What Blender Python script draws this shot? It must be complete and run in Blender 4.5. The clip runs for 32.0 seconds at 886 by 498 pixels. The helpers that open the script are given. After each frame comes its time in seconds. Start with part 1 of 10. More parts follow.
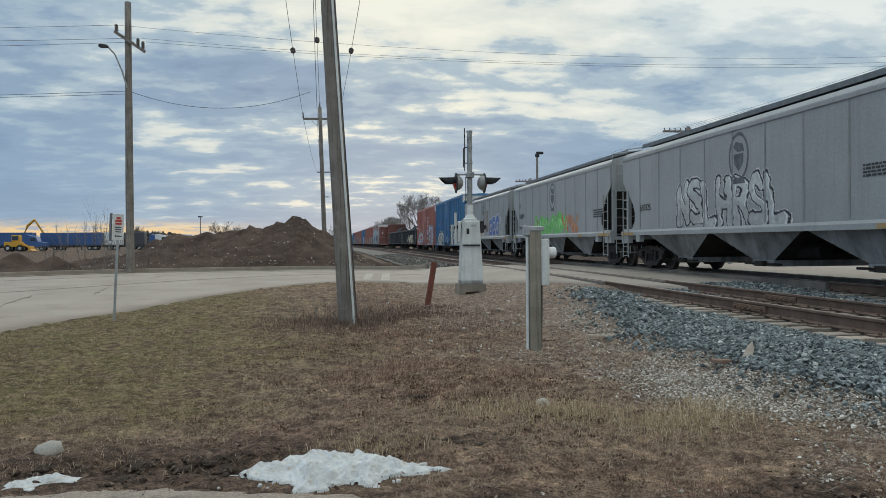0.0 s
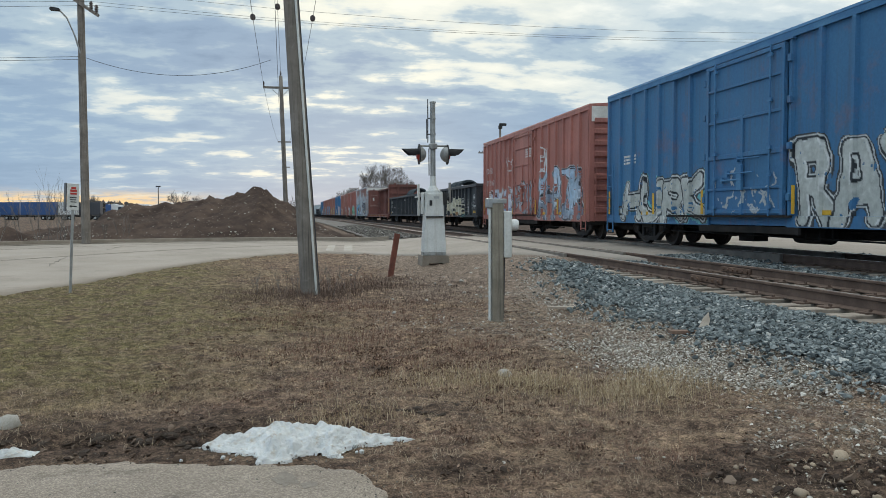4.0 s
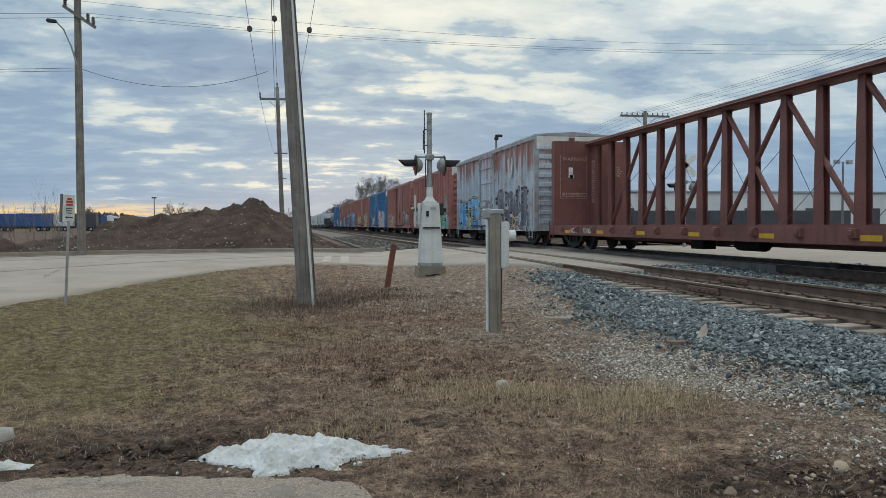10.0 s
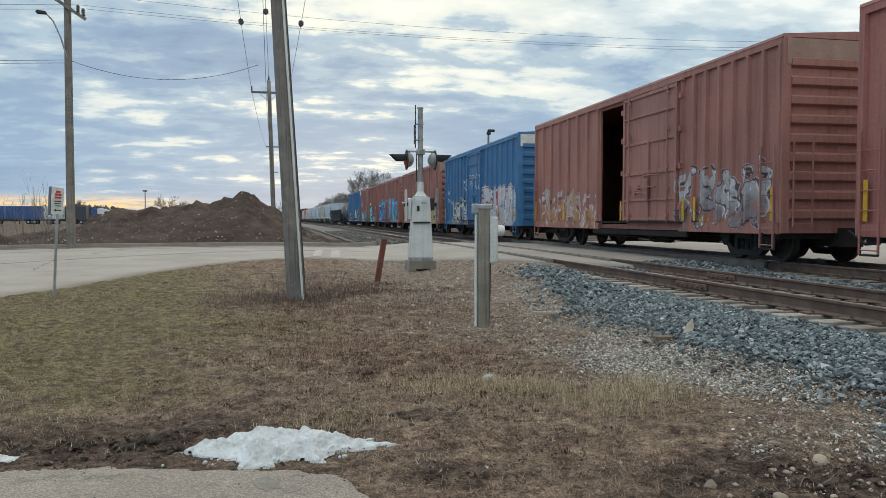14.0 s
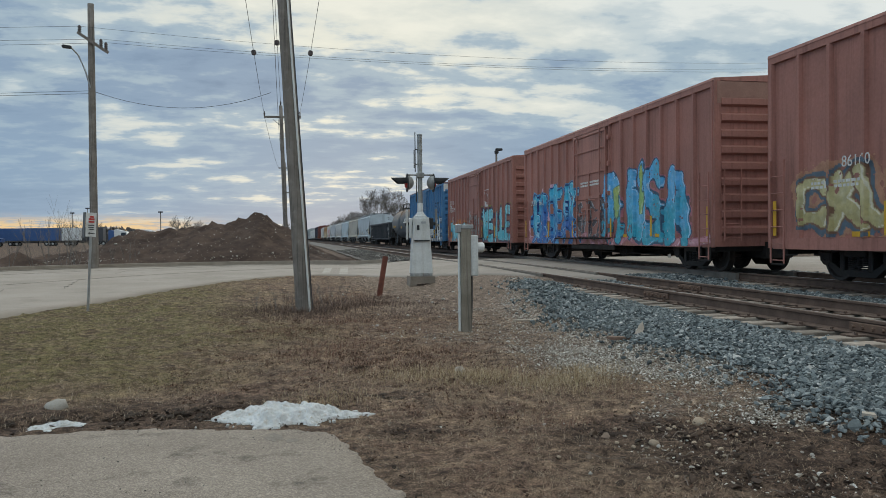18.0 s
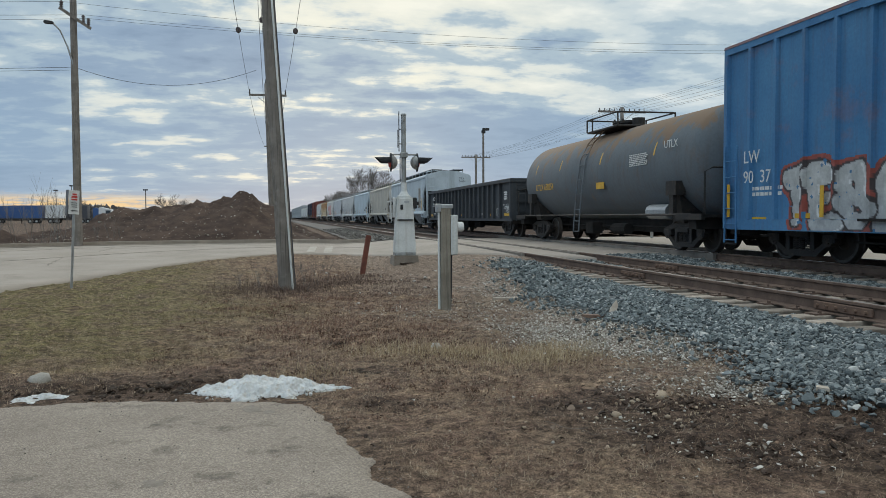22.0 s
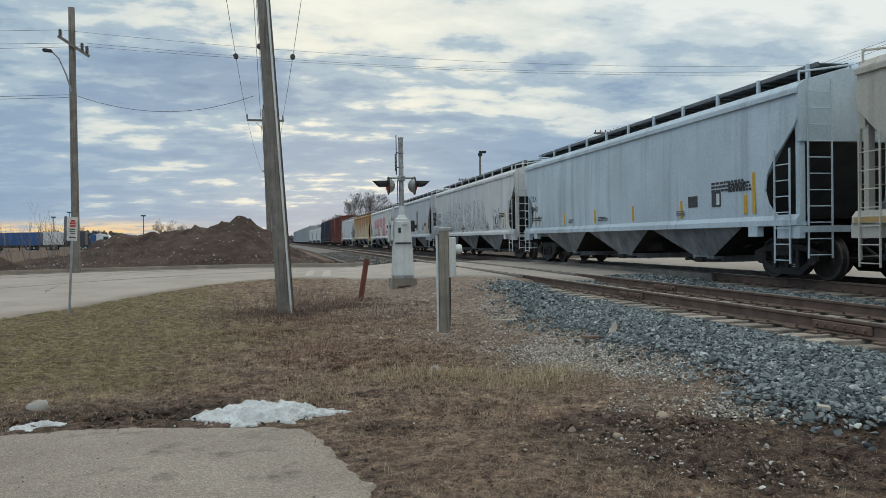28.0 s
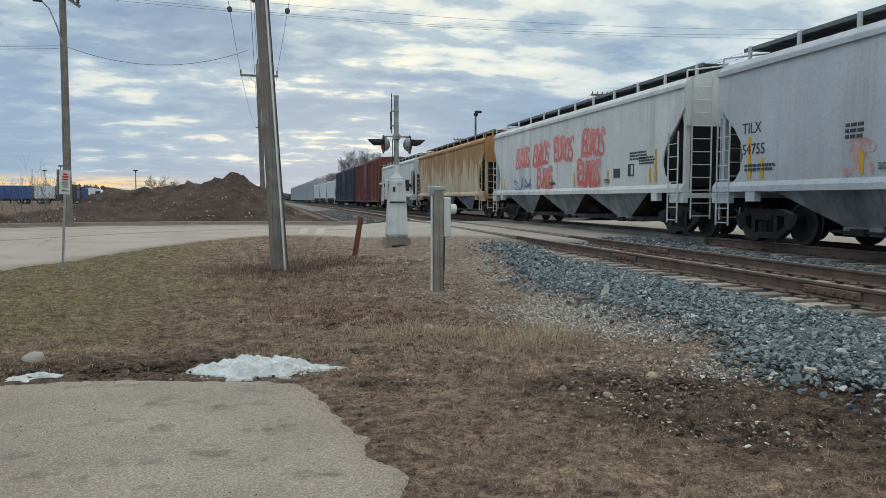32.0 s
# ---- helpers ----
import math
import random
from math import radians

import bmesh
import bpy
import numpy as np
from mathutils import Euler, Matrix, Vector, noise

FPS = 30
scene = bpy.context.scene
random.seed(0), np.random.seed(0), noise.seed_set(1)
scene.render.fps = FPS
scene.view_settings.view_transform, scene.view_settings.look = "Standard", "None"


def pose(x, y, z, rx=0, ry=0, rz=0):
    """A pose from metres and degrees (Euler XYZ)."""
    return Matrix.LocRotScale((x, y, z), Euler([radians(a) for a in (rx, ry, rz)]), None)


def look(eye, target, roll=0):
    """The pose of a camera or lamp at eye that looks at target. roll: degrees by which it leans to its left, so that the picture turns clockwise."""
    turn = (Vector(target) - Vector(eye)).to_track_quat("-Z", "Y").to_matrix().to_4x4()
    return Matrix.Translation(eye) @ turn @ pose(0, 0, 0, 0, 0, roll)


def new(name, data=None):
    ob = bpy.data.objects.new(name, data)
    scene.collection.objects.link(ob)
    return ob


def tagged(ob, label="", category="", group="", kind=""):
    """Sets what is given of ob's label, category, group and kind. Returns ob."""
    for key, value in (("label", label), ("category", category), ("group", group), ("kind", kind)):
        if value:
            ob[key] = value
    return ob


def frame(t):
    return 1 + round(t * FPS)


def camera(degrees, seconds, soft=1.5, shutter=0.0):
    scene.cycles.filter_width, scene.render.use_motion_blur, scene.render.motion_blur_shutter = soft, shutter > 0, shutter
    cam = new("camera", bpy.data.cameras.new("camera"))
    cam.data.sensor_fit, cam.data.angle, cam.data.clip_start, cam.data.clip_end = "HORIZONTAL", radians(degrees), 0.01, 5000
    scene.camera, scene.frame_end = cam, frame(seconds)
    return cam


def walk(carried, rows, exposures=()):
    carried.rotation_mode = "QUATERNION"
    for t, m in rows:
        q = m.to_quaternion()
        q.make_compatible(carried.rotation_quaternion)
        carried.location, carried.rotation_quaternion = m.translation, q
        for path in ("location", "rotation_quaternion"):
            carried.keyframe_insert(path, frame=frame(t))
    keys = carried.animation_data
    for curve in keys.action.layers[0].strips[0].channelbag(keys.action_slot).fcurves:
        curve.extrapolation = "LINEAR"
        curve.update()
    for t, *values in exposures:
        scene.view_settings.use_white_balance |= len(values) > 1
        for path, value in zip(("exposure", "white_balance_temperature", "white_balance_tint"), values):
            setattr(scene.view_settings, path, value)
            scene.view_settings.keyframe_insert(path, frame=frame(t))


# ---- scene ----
cam = camera(60.1, 32.0, 0.8)
METRES, EYE, TILT, LEAN, TURN = 2.396, 1.5, 0.51, 0.0, -8.0
ROWS = [
    (0.0, 0.0, 0.0, 0.0, -0.01, -1.01, 0.42),
    (0.5, -0.0033, 0.0027, -0.001, -0.01, -1.58, 0.29),
    (1.0, -0.0016, 0.0032, -0.0011, -0.02, -1.99, 0.3),
    (1.5, 0.0012, 0.0048, -0.0018, -0.24, -2.46, 0.28),
    (2.0, -0.0003, 0.0053, -0.001, -0.73, -2.95, 0.27),
    (2.5, -0.0029, 0.0005, 0.0022, -1.41, -3.09, 0.24),
    (3.0, -0.0043, -0.0032, 0.0039, -2.06, -3.09, 0.2),
    (3.5, -0.0016, -0.0053, 0.0038, -2.53, -3.17, 0.18),
    (5.5, -0.0035, -0.0019, 0.0043, -3.01, -3.13, 0.14),
    (6.0, -0.0034, -0.005, 0.004, -3.05, -2.89, 0.16),
    (6.5, -0.0034, -0.004, 0.004, -3.03, -2.6, 0.18),
    (7.0, -0.0056, -0.0024, 0.0039, -3.01, -2.37, 0.19),
    (7.5, -0.0078, -0.002, 0.0035, -3.01, -2.31, 0.18),
    (8.0, -0.0071, -0.0018, 0.0035, -3.01, -2.29, 0.17),
    (8.5, -0.0039, -0.0004, 0.0025, -3.02, -2.3, 0.18),
    (9.0, -0.0063, -0.0001, 0.0021, -3.01, -2.33, 0.16),
    (9.5, -0.0051, 0.0005, 0.0018, -3.03, -2.3, 0.19),
    (10.0, -0.0072, 0.0013, 0.0016, -3.08, -2.34, 0.2),
    (10.5, -0.0109, 0.003, 0.0009, -3.31, -2.51, 0.08),
    (11.0, -0.0104, 0.0019, 0.0012, -3.61, -2.71, -0.03),
    (11.5, -0.0123, 0.0006, 0.0009, -3.77, -2.71, -0.08),
    (12.0, -0.0074, 0.0001, 0.0011, -3.7, -2.68, -0.06),
    (12.5, -0.0054, 0.0002, 0.0019, -3.68, -2.71, -0.06),
    (13.0, 0.0029, -0.0042, 0.0029, -3.7, -2.68, -0.07),
    (13.5, 0.0102, -0.0079, 0.0024, -3.68, -2.74, -0.08),
    (15.5, 0.0206, -0.1143, 0.0028, -2.99, -2.68, 0.05),
    (16.0, 0.0761, -0.2004, 0.0065, -1.8, -2.16, 0.33),
    (16.5, 0.12, -0.2982, 0.0117, -1.46, -1.23, 0.76),
    (17.0, 0.1171, -0.4221, 0.0101, -1.43, -0.45, 1.09),
    (17.5, 0.1363, -0.5308, 0.0163, -1.86, -0.38, 0.99),
    (18.0, 0.1357, -0.6413, 0.0139, -2.71, -1.42, 0.52),
    (18.5, 0.1029, -0.721, 0.0126, -3.19, -1.99, 0.25),
    (19.0, 0.1142, -0.73, 0.0096, -3.52, -2.55, 0.16),
    (19.5, 0.1784, -0.6998, 0.0142, -3.42, -2.87, 0.53),
    (20.0, 0.1796, -0.7201, 0.0136, -3.69, -2.92, 0.21),
    (20.5, 0.1791, -0.7146, 0.0138, -3.7, -2.93, 0.25),
    (21.0, 0.1791, -0.7159, 0.0137, -3.63, -2.93, 0.26),
    (21.5, 0.1793, -0.7202, 0.0136, -3.63, -2.93, 0.23),
    (22.0, 0.1793, -0.7232, 0.0134, -3.65, -2.95, 0.21),
    (22.5, 0.1794, -0.7211, 0.0131, -3.64, -2.9, 0.23),
    (23.0, 0.1792, -0.7215, 0.0131, -3.63, -2.96, 0.23),
    (23.5, 0.1788, -0.7173, 0.0131, -3.65, -2.95, 0.25),
    (24.0, 0.1787, -0.7183, 0.0131, -3.69, -2.91, 0.22),
    (24.5, 0.1786, -0.7263, 0.0131, -3.69, -2.85, 0.25),
    (25.0, 0.1784, -0.7334, 0.0131, -3.69, -2.85, 0.23),
    (25.5, 0.1783, -0.7352, 0.013, -3.66, -2.81, 0.22),
    (27.5, 0.1784, -0.7301, 0.0129, -3.74, -1.98, 0.59),
    (28.0, 0.177, -0.7287, 0.0128, -3.82, -1.25, 0.79),
    (28.5, 0.1775, -0.7329, 0.0127, -4.0, -0.29, 1.26),
    (29.0, 0.1766, -0.7328, 0.0106, -4.07, 0.02, 1.28),
    (29.5, 0.1755, -0.7344, 0.0103, -4.16, -0.81, 0.86),
    (30.0, 0.1745, -0.7325, 0.01, -4.26, -1.9, 0.39),
    (30.5, 0.1733, -0.7336, 0.0097, -4.33, -2.75, 0.02),
    (31.0, 0.1723, -0.7348, 0.0096, -4.26, -3.4, -0.13),
    (31.5, 0.1709, -0.7378, 0.0095, -4.26, -3.95, -0.15),
    (32.0, 0.1698, -0.7364, 0.0092, -4.27, -4.23, -0.15),
]
walk(cam, [(t, pose(0, 0, EYE, TILT, LEAN, TURN) @ pose(METRES * x, METRES * y, METRES * z, 90 + pitch, roll, yaw)) for t, x, y, z, yaw, pitch, roll in ROWS],
     [(0.0, -0.09), (2.0, 0.06), (3.0, 0.10), (6.0, -0.05), (7.0, -0.17), (9.0, -0.16), (10.5, 0.02), (11.5, 0.14), (13.5, 0.15), (15.5, -0.01), (17.0, -0.22), (18.0, -0.17), (19.0, -0.02), (20.5, 0.08), (22.0, -0.04), (24.0, -0.16), (25.5, -0.15), (28.0, -0.07), (29.0, -0.29), (30.0, -0.07), (31.0, -0.03), (32.0, 0.05)])

# ---- sky, sun ----
world = bpy.data.worlds.new("overcast_sky")
scene.world = world
world.use_nodes = True


def sky_nodes():
    nt = world.node_tree
    nt.nodes.clear()
    N, L = nt.nodes.new, nt.links.new

    def math_node(op, a, b=None, clamp=False):
        n = N("ShaderNodeMath")
        n.operation, n.use_clamp = op, clamp
        for i, v in enumerate((a, b)):
            if v is None:
                continue
            if isinstance(v, (int, float)):
                n.inputs[i].default_value = v
            else:
                L(v, n.inputs[i])
        return n.outputs[0]

    def mix(fac, a, b):
        n = N("ShaderNodeMix")
        n.data_type = "RGBA"
        for sock, v in ((n.inputs[0], fac), (n.inputs[6], a), (n.inputs[7], b)):
            if isinstance(v, (int, float)):
                sock.default_value = v
            elif isinstance(v, tuple):
                sock.default_value = (*v, 1)
            else:
                L(v, sock)
        return n.outputs[2]

    def ramp(v, stops):
        n = N("ShaderNodeValToRGB")
        n.color_ramp.interpolation = "EASE"
        els = n.color_ramp.elements
        while len(els) < len(stops):
            els.new(0.5)
        for e, (p, c) in zip(els, stops):
            e.position, e.color = p, (*c, 1) if len(c) == 3 else c
        L(v, n.inputs[0])
        return n.outputs[0]

    co = N("ShaderNodeTexCoord").outputs["Generated"]
    sep = N("ShaderNodeSeparateXYZ")
    L(co, sep.inputs[0])
    x, y, z = sep.outputs
    # the cloud deck as a plane overhead
    zz = math_node("ADD", math_node("MAXIMUM", z, 0.0), 0.16)
    comb = N("ShaderNodeCombineXYZ")
    L(math_node("DIVIDE", x, zz), comb.inputs[0])
    L(math_node("DIVIDE", y, zz), comb.inputs[1])
    big = N("ShaderNodeTexNoise")
    big.inputs["Scale"].default_value, big.inputs["Detail"].default_value, big.inputs["Roughness"].default_value = 1.05, 7, 0.54
    big.inputs["Distortion"].default_value = 0.35
    mp = N("ShaderNodeMapping")
    mp.inputs["Location"].default_value = (3.1, 1.7, 0)
    mp.inputs["Scale"].default_value = (0.95, 1.25, 1)
    L(comb.outputs[0], mp.inputs[0])
    L(mp.outputs[0], big.inputs["Vector"])
    small = N("ShaderNodeTexNoise")
    small.inputs["Scale"].default_value, small.inputs["Detail"].default_value, small.inputs["Roughness"].default_value = 4.8, 7, 0.56
    L(mp.outputs[0], small.inputs["Vector"])
    cloud = math_node("ADD", math_node("MULTIPLY", big.outputs[0], 0.62), math_node("MULTIPLY", small.outputs[0], 0.38))
    # the deck thins overhead and to the east
    cloud = math_node("ADD", cloud, math_node("MULTIPLY", math_node("SUBTRACT", z, 0.16), 0.22))
    cloud = math_node("ADD", cloud, math_node("MULTIPLY", x, 0.13))
    cloud = math_node("ADD", cloud, math_node("MULTIPLY", math_node("MULTIPLY", math_node("MAXIMUM", x, -0.12), 2.0), math_node("SUBTRACT", math_node("MINIMUM", z, 0.28), 0.185)))
    deck = ramp(cloud, [(0.34, (0.215, 0.32, 0.465)), (0.45, (0.29, 0.41, 0.56)), (0.52, (0.43, 0.555, 0.65)), (0.58, (0.62, 0.72, 0.76)), (0.68, (0.88, 0.93, 0.90))])
    haze = ramp(z, [(0.0, (1, 1, 1)), (0.06, (0.75, 0.75, 0.75)), (0.20, (0, 0, 0))])
    deck = mix(math_node("MULTIPLY", haze, 0.74), deck, (0.29, 0.445, 0.625))
    # a brighter, warmer quarter round the hidden sun, low ahead
    sun_dir = Vector((0.06, 0.98, 0.12)).normalized()
    dot = N("ShaderNodeVectorMath")
    dot.operation = "DOT_PRODUCT"
    dot.inputs[1].default_value = sun_dir
    L(co, dot.inputs[0])
    near = ramp(dot.outputs["Value"], [(0.91, (0, 0, 0)), (0.985, (0.6, 0.6, 0.6)), (1.0, (1, 1, 1))])
    thin = ramp(cloud, [(0.52, (0, 0, 0)), (0.60, (1, 1, 1))])
    glow = math_node("MULTIPLY", near, thin)
    deck = mix(math_node("MULTIPLY", glow, 0.85), deck, (1.04, 1.01, 0.83))
    # clear strip over the horizon where the sun went down
    nrm = N("ShaderNodeVectorMath")
    nrm.operation = "DOT_PRODUCT"
    nrm.inputs[1].default_value = Vector((-0.33, 0.94, 0.03)).normalized()
    L(co, nrm.inputs[0])
    west = ramp(nrm.outputs["Value"], [(0.962, (0, 0, 0)), (0.994, (1, 1, 1))])
    zwob = math_node("ADD", z, math_node("MULTIPLY", math_node("SUBTRACT", small.outputs[0], 0.5), 0.035))
    strip = ramp(zwob, [(0.0, (0.3, 0.3, 0.3)), (0.012, (1, 1, 1)), (0.018, (0.9, 0.9, 0.9)), (0.032, (0, 0, 0))])
    strip = math_node("MULTIPLY", strip, ramp(small.outputs[0], [(0.36, (0.15, 0.15, 0.15)), (0.52, (1, 1, 1))]))
    deck = mix(math_node("MULTIPLY", west, strip), deck, (0.98, 0.69, 0.33))
    # overhead the cloud is thinner and plain white
    top = ramp(z, [(0.30, (0, 0, 0)), (0.75, (1, 1, 1))])
    deck = mix(math_node("MULTIPLY", top, 0.8), deck, (0.73, 0.82, 0.85))
    sky = N("ShaderNodeTexSky")
    sky.sky_type, sky.sun_disc = "NISHITA", False
    sky.sun_elevation, sky.sun_rotation = radians(8), radians(4)
    b1, b2 = N("ShaderNodeBackground"), N("ShaderNodeBackground")
    L(sky.outputs[0], b1.inputs[0])
    b1.inputs[1].default_value = 0.05
    L(deck, b2.inputs[0])
    up = N("ShaderNodeMapRange")
    up.interpolation_type = "SMOOTHSTEP"
    for i, q in enumerate((0.30, 0.95, 1.0, 1.72)):
        up.inputs[i + 1].default_value = q
    L(z, up.inputs[0])
    # the sky is brighter away from the low sun's side, behind and to the west
    back = N("ShaderNodeMapRange")
    back.interpolation_type = "SMOOTHSTEP"
    for i, q in enumerate((0.45, 1.25, 1.0, 1.75)):
        back.inputs[i + 1].default_value = q
    L(math_node("SUBTRACT", math_node("MULTIPLY", y, -0.8), x), back.inputs[0])
    L(math_node("MULTIPLY", up.outputs[0], back.outputs[0]), b2.inputs[1])
    add = N("ShaderNodeMixShader")
    add.inputs[0].default_value = 0.94
    L(b1.outputs[0], add.inputs[1])
    L(b2.outputs[0], add.inputs[2])
    out = N("ShaderNodeOutputWorld")
    L(add.outputs[0], out.inputs[0])


sky_nodes()
sun = new("sun", bpy.data.lights.new("sun", "SUN"))
sun.data.energy, sun.data.angle, sun.data.color = 0.6, radians(20), (1.0, 0.93, 0.82)
sun.matrix_world = look((0, 0, 60), (-6, -90, 40))
scene.view_settings.exposure = 0.0

# ---- tools ----
rng = random.Random(7)


def part(name, bm, material, parent=None, label="", smooth=False):
    """Links a bmesh (or a mesh) as one object, under a thing or a part."""
    if isinstance(bm, bmesh.types.BMesh):
        me = bpy.data.meshes.new(name)
        bm.to_mesh(me)
        bm.free()
    else:
        me = bm
    if material is not None and not me.materials:
        me.materials.append(material)
    if smooth:
        me.polygons.foreach_set("use_smooth", [True] * len(me.polygons))
    ob = new(name, me)
    if parent is not None:
        ob.parent = parent
    if label:
        ob["label"] = label
    return ob


def thing(name, label, category, m=None, group="", kind=""):
    ob = new(name)
    ob.empty_display_size = 0.2
    if m is not None:
        ob.matrix_world = m
    return tagged(ob, label, category, group, kind)


def box(bm, x0, y0, z0, x1, y1, z1, bevel=0.0):
    r = bmesh.ops.create_cube(bm, size=1.0, matrix=Matrix.LocRotScale(((x0 + x1) / 2, (y0 + y1) / 2, (z0 + z1) / 2), None, (abs(x1 - x0), abs(y1 - y0), abs(z1 - z0))))
    if bevel:
        es = {e for v in r["verts"] for e in v.link_edges}
        bmesh.ops.bevel(bm, geom=list(es), offset=bevel, segments=1, affect="EDGES")
    return r["verts"]


def boxes(*specs, bevel=0.0):
    bm = bmesh.new()
    for s in specs:
        box(bm, *s, bevel=bevel)
    return bm


def rod(bm, a, b, r, seg=8, r2=None, caps=True):
    a, b = Vector(a), Vector(b)
    d = b - a
    m = Matrix.Translation((a + b) / 2) @ d.to_track_quat("Z", "Y").to_matrix().to_4x4()
    return bmesh.ops.create_cone(bm, cap_ends=caps, segments=seg, radius1=r, radius2=r if r2 is None else r2, depth=d.length, matrix=m)["verts"]


def rods(r, *pairs, seg=6):
    bm = bmesh.new()
    for a, b in pairs:
        rod(bm, a, b, r, seg)
    return bm


def tube(points, r, seg=6):
    """One skin round a line of places."""
    bm = bmesh.new()
    P = [Vector(p) for p in points]
    rings = []
    for i, p in enumerate(P):
        d = (P[min(i + 1, len(P) - 1)] - P[max(i - 1, 0)]).normalized()
        u = d.orthogonal() if abs(d.z) > 0.9 else d.cross(Vector((0, 0, 1)))
        u.normalize()
        v = d.cross(u)
        rings.append([bm.verts.new(p + (u * math.cos(2 * math.pi * k / seg) + v * math.sin(2 * math.pi * k / seg)) * r) for k in range(seg)])
    for a, b in zip(rings, rings[1:]):
        for k in range(seg):
            bm.faces.new((a[k], a[(k + 1) % seg], b[(k + 1) % seg], b[k]))
    bm.faces.new(rings[0])
    bm.faces.new(rings[-1])
    bmesh.ops.recalc_face_normals(bm, faces=bm.faces)
    return bm


def prism(bm, outline, lo, hi, axis="y"):
    """An outline of (u, v) pairs pushed out along an axis: y takes (x, z), x takes (y, z), z takes (x, y)."""
    def at(u, v, w):
        return {"y": (u, w, v), "x": (w, u, v), "z": (u, v, w)}[axis]
    a = [bm.verts.new(at(u, v, lo)) for u, v in outline]
    b = [bm.verts.new(at(u, v, hi)) for u, v in outline]
    n = len(outline)
    fs = [bm.faces.new(a), bm.faces.new(list(reversed(b)))]
    for i in range(n):
        fs.append(bm.faces.new((a[i], b[i], b[(i + 1) % n], a[(i + 1) % n])))
    bmesh.ops.recalc_face_normals(bm, faces=fs)
    return a + b


def soup(name, verts, faces, material, smooth=False):
    """One mesh from arrays of places and faces."""
    me = bpy.data.meshes.new(name)
    verts = np.asarray(verts, dtype=np.float32)
    faces = np.asarray(faces, dtype=np.int32)
    k = faces.shape[1]
    me.vertices.add(len(verts))
    me.vertices.foreach_set("co", verts.ravel())
    me.loops.add(faces.size)
    me.loops.foreach_set("vertex_index", faces.ravel())
    me.polygons.add(len(faces))
    me.polygons.foreach_set("loop_start", np.arange(0, faces.size, k, dtype=np.int32))
    me.update(calc_edges=True)
    me.validate()
    me.materials.append(material)
    me.polygons.foreach_set("use_smooth", [smooth] * len(me.polygons))
    return me


def ease(a, b, v):
    u = np.clip((np.asarray(v, dtype=float) - a) / (b - a), 0, 1)
    return u * u * (3 - 2 * u)


def wobble(x, y, s, seed=0):
    """Smooth noise from -1 to 1 on arrays."""
    r = np.random.RandomState(seed)
    out = np.zeros(np.broadcast(x, y).shape)
    for k in range(7):
        a, p = r.uniform(0, 6.28), r.uniform(0, 6.28)
        f = s * r.uniform(0.5, 1.9)
        out = out + np.sin((x * math.cos(a) + y * math.sin(a)) * f + p + 1.3 * np.sin((x * math.sin(a) - y * math.cos(a)) * f * 0.6 + p * 2))
    return out / 3.2


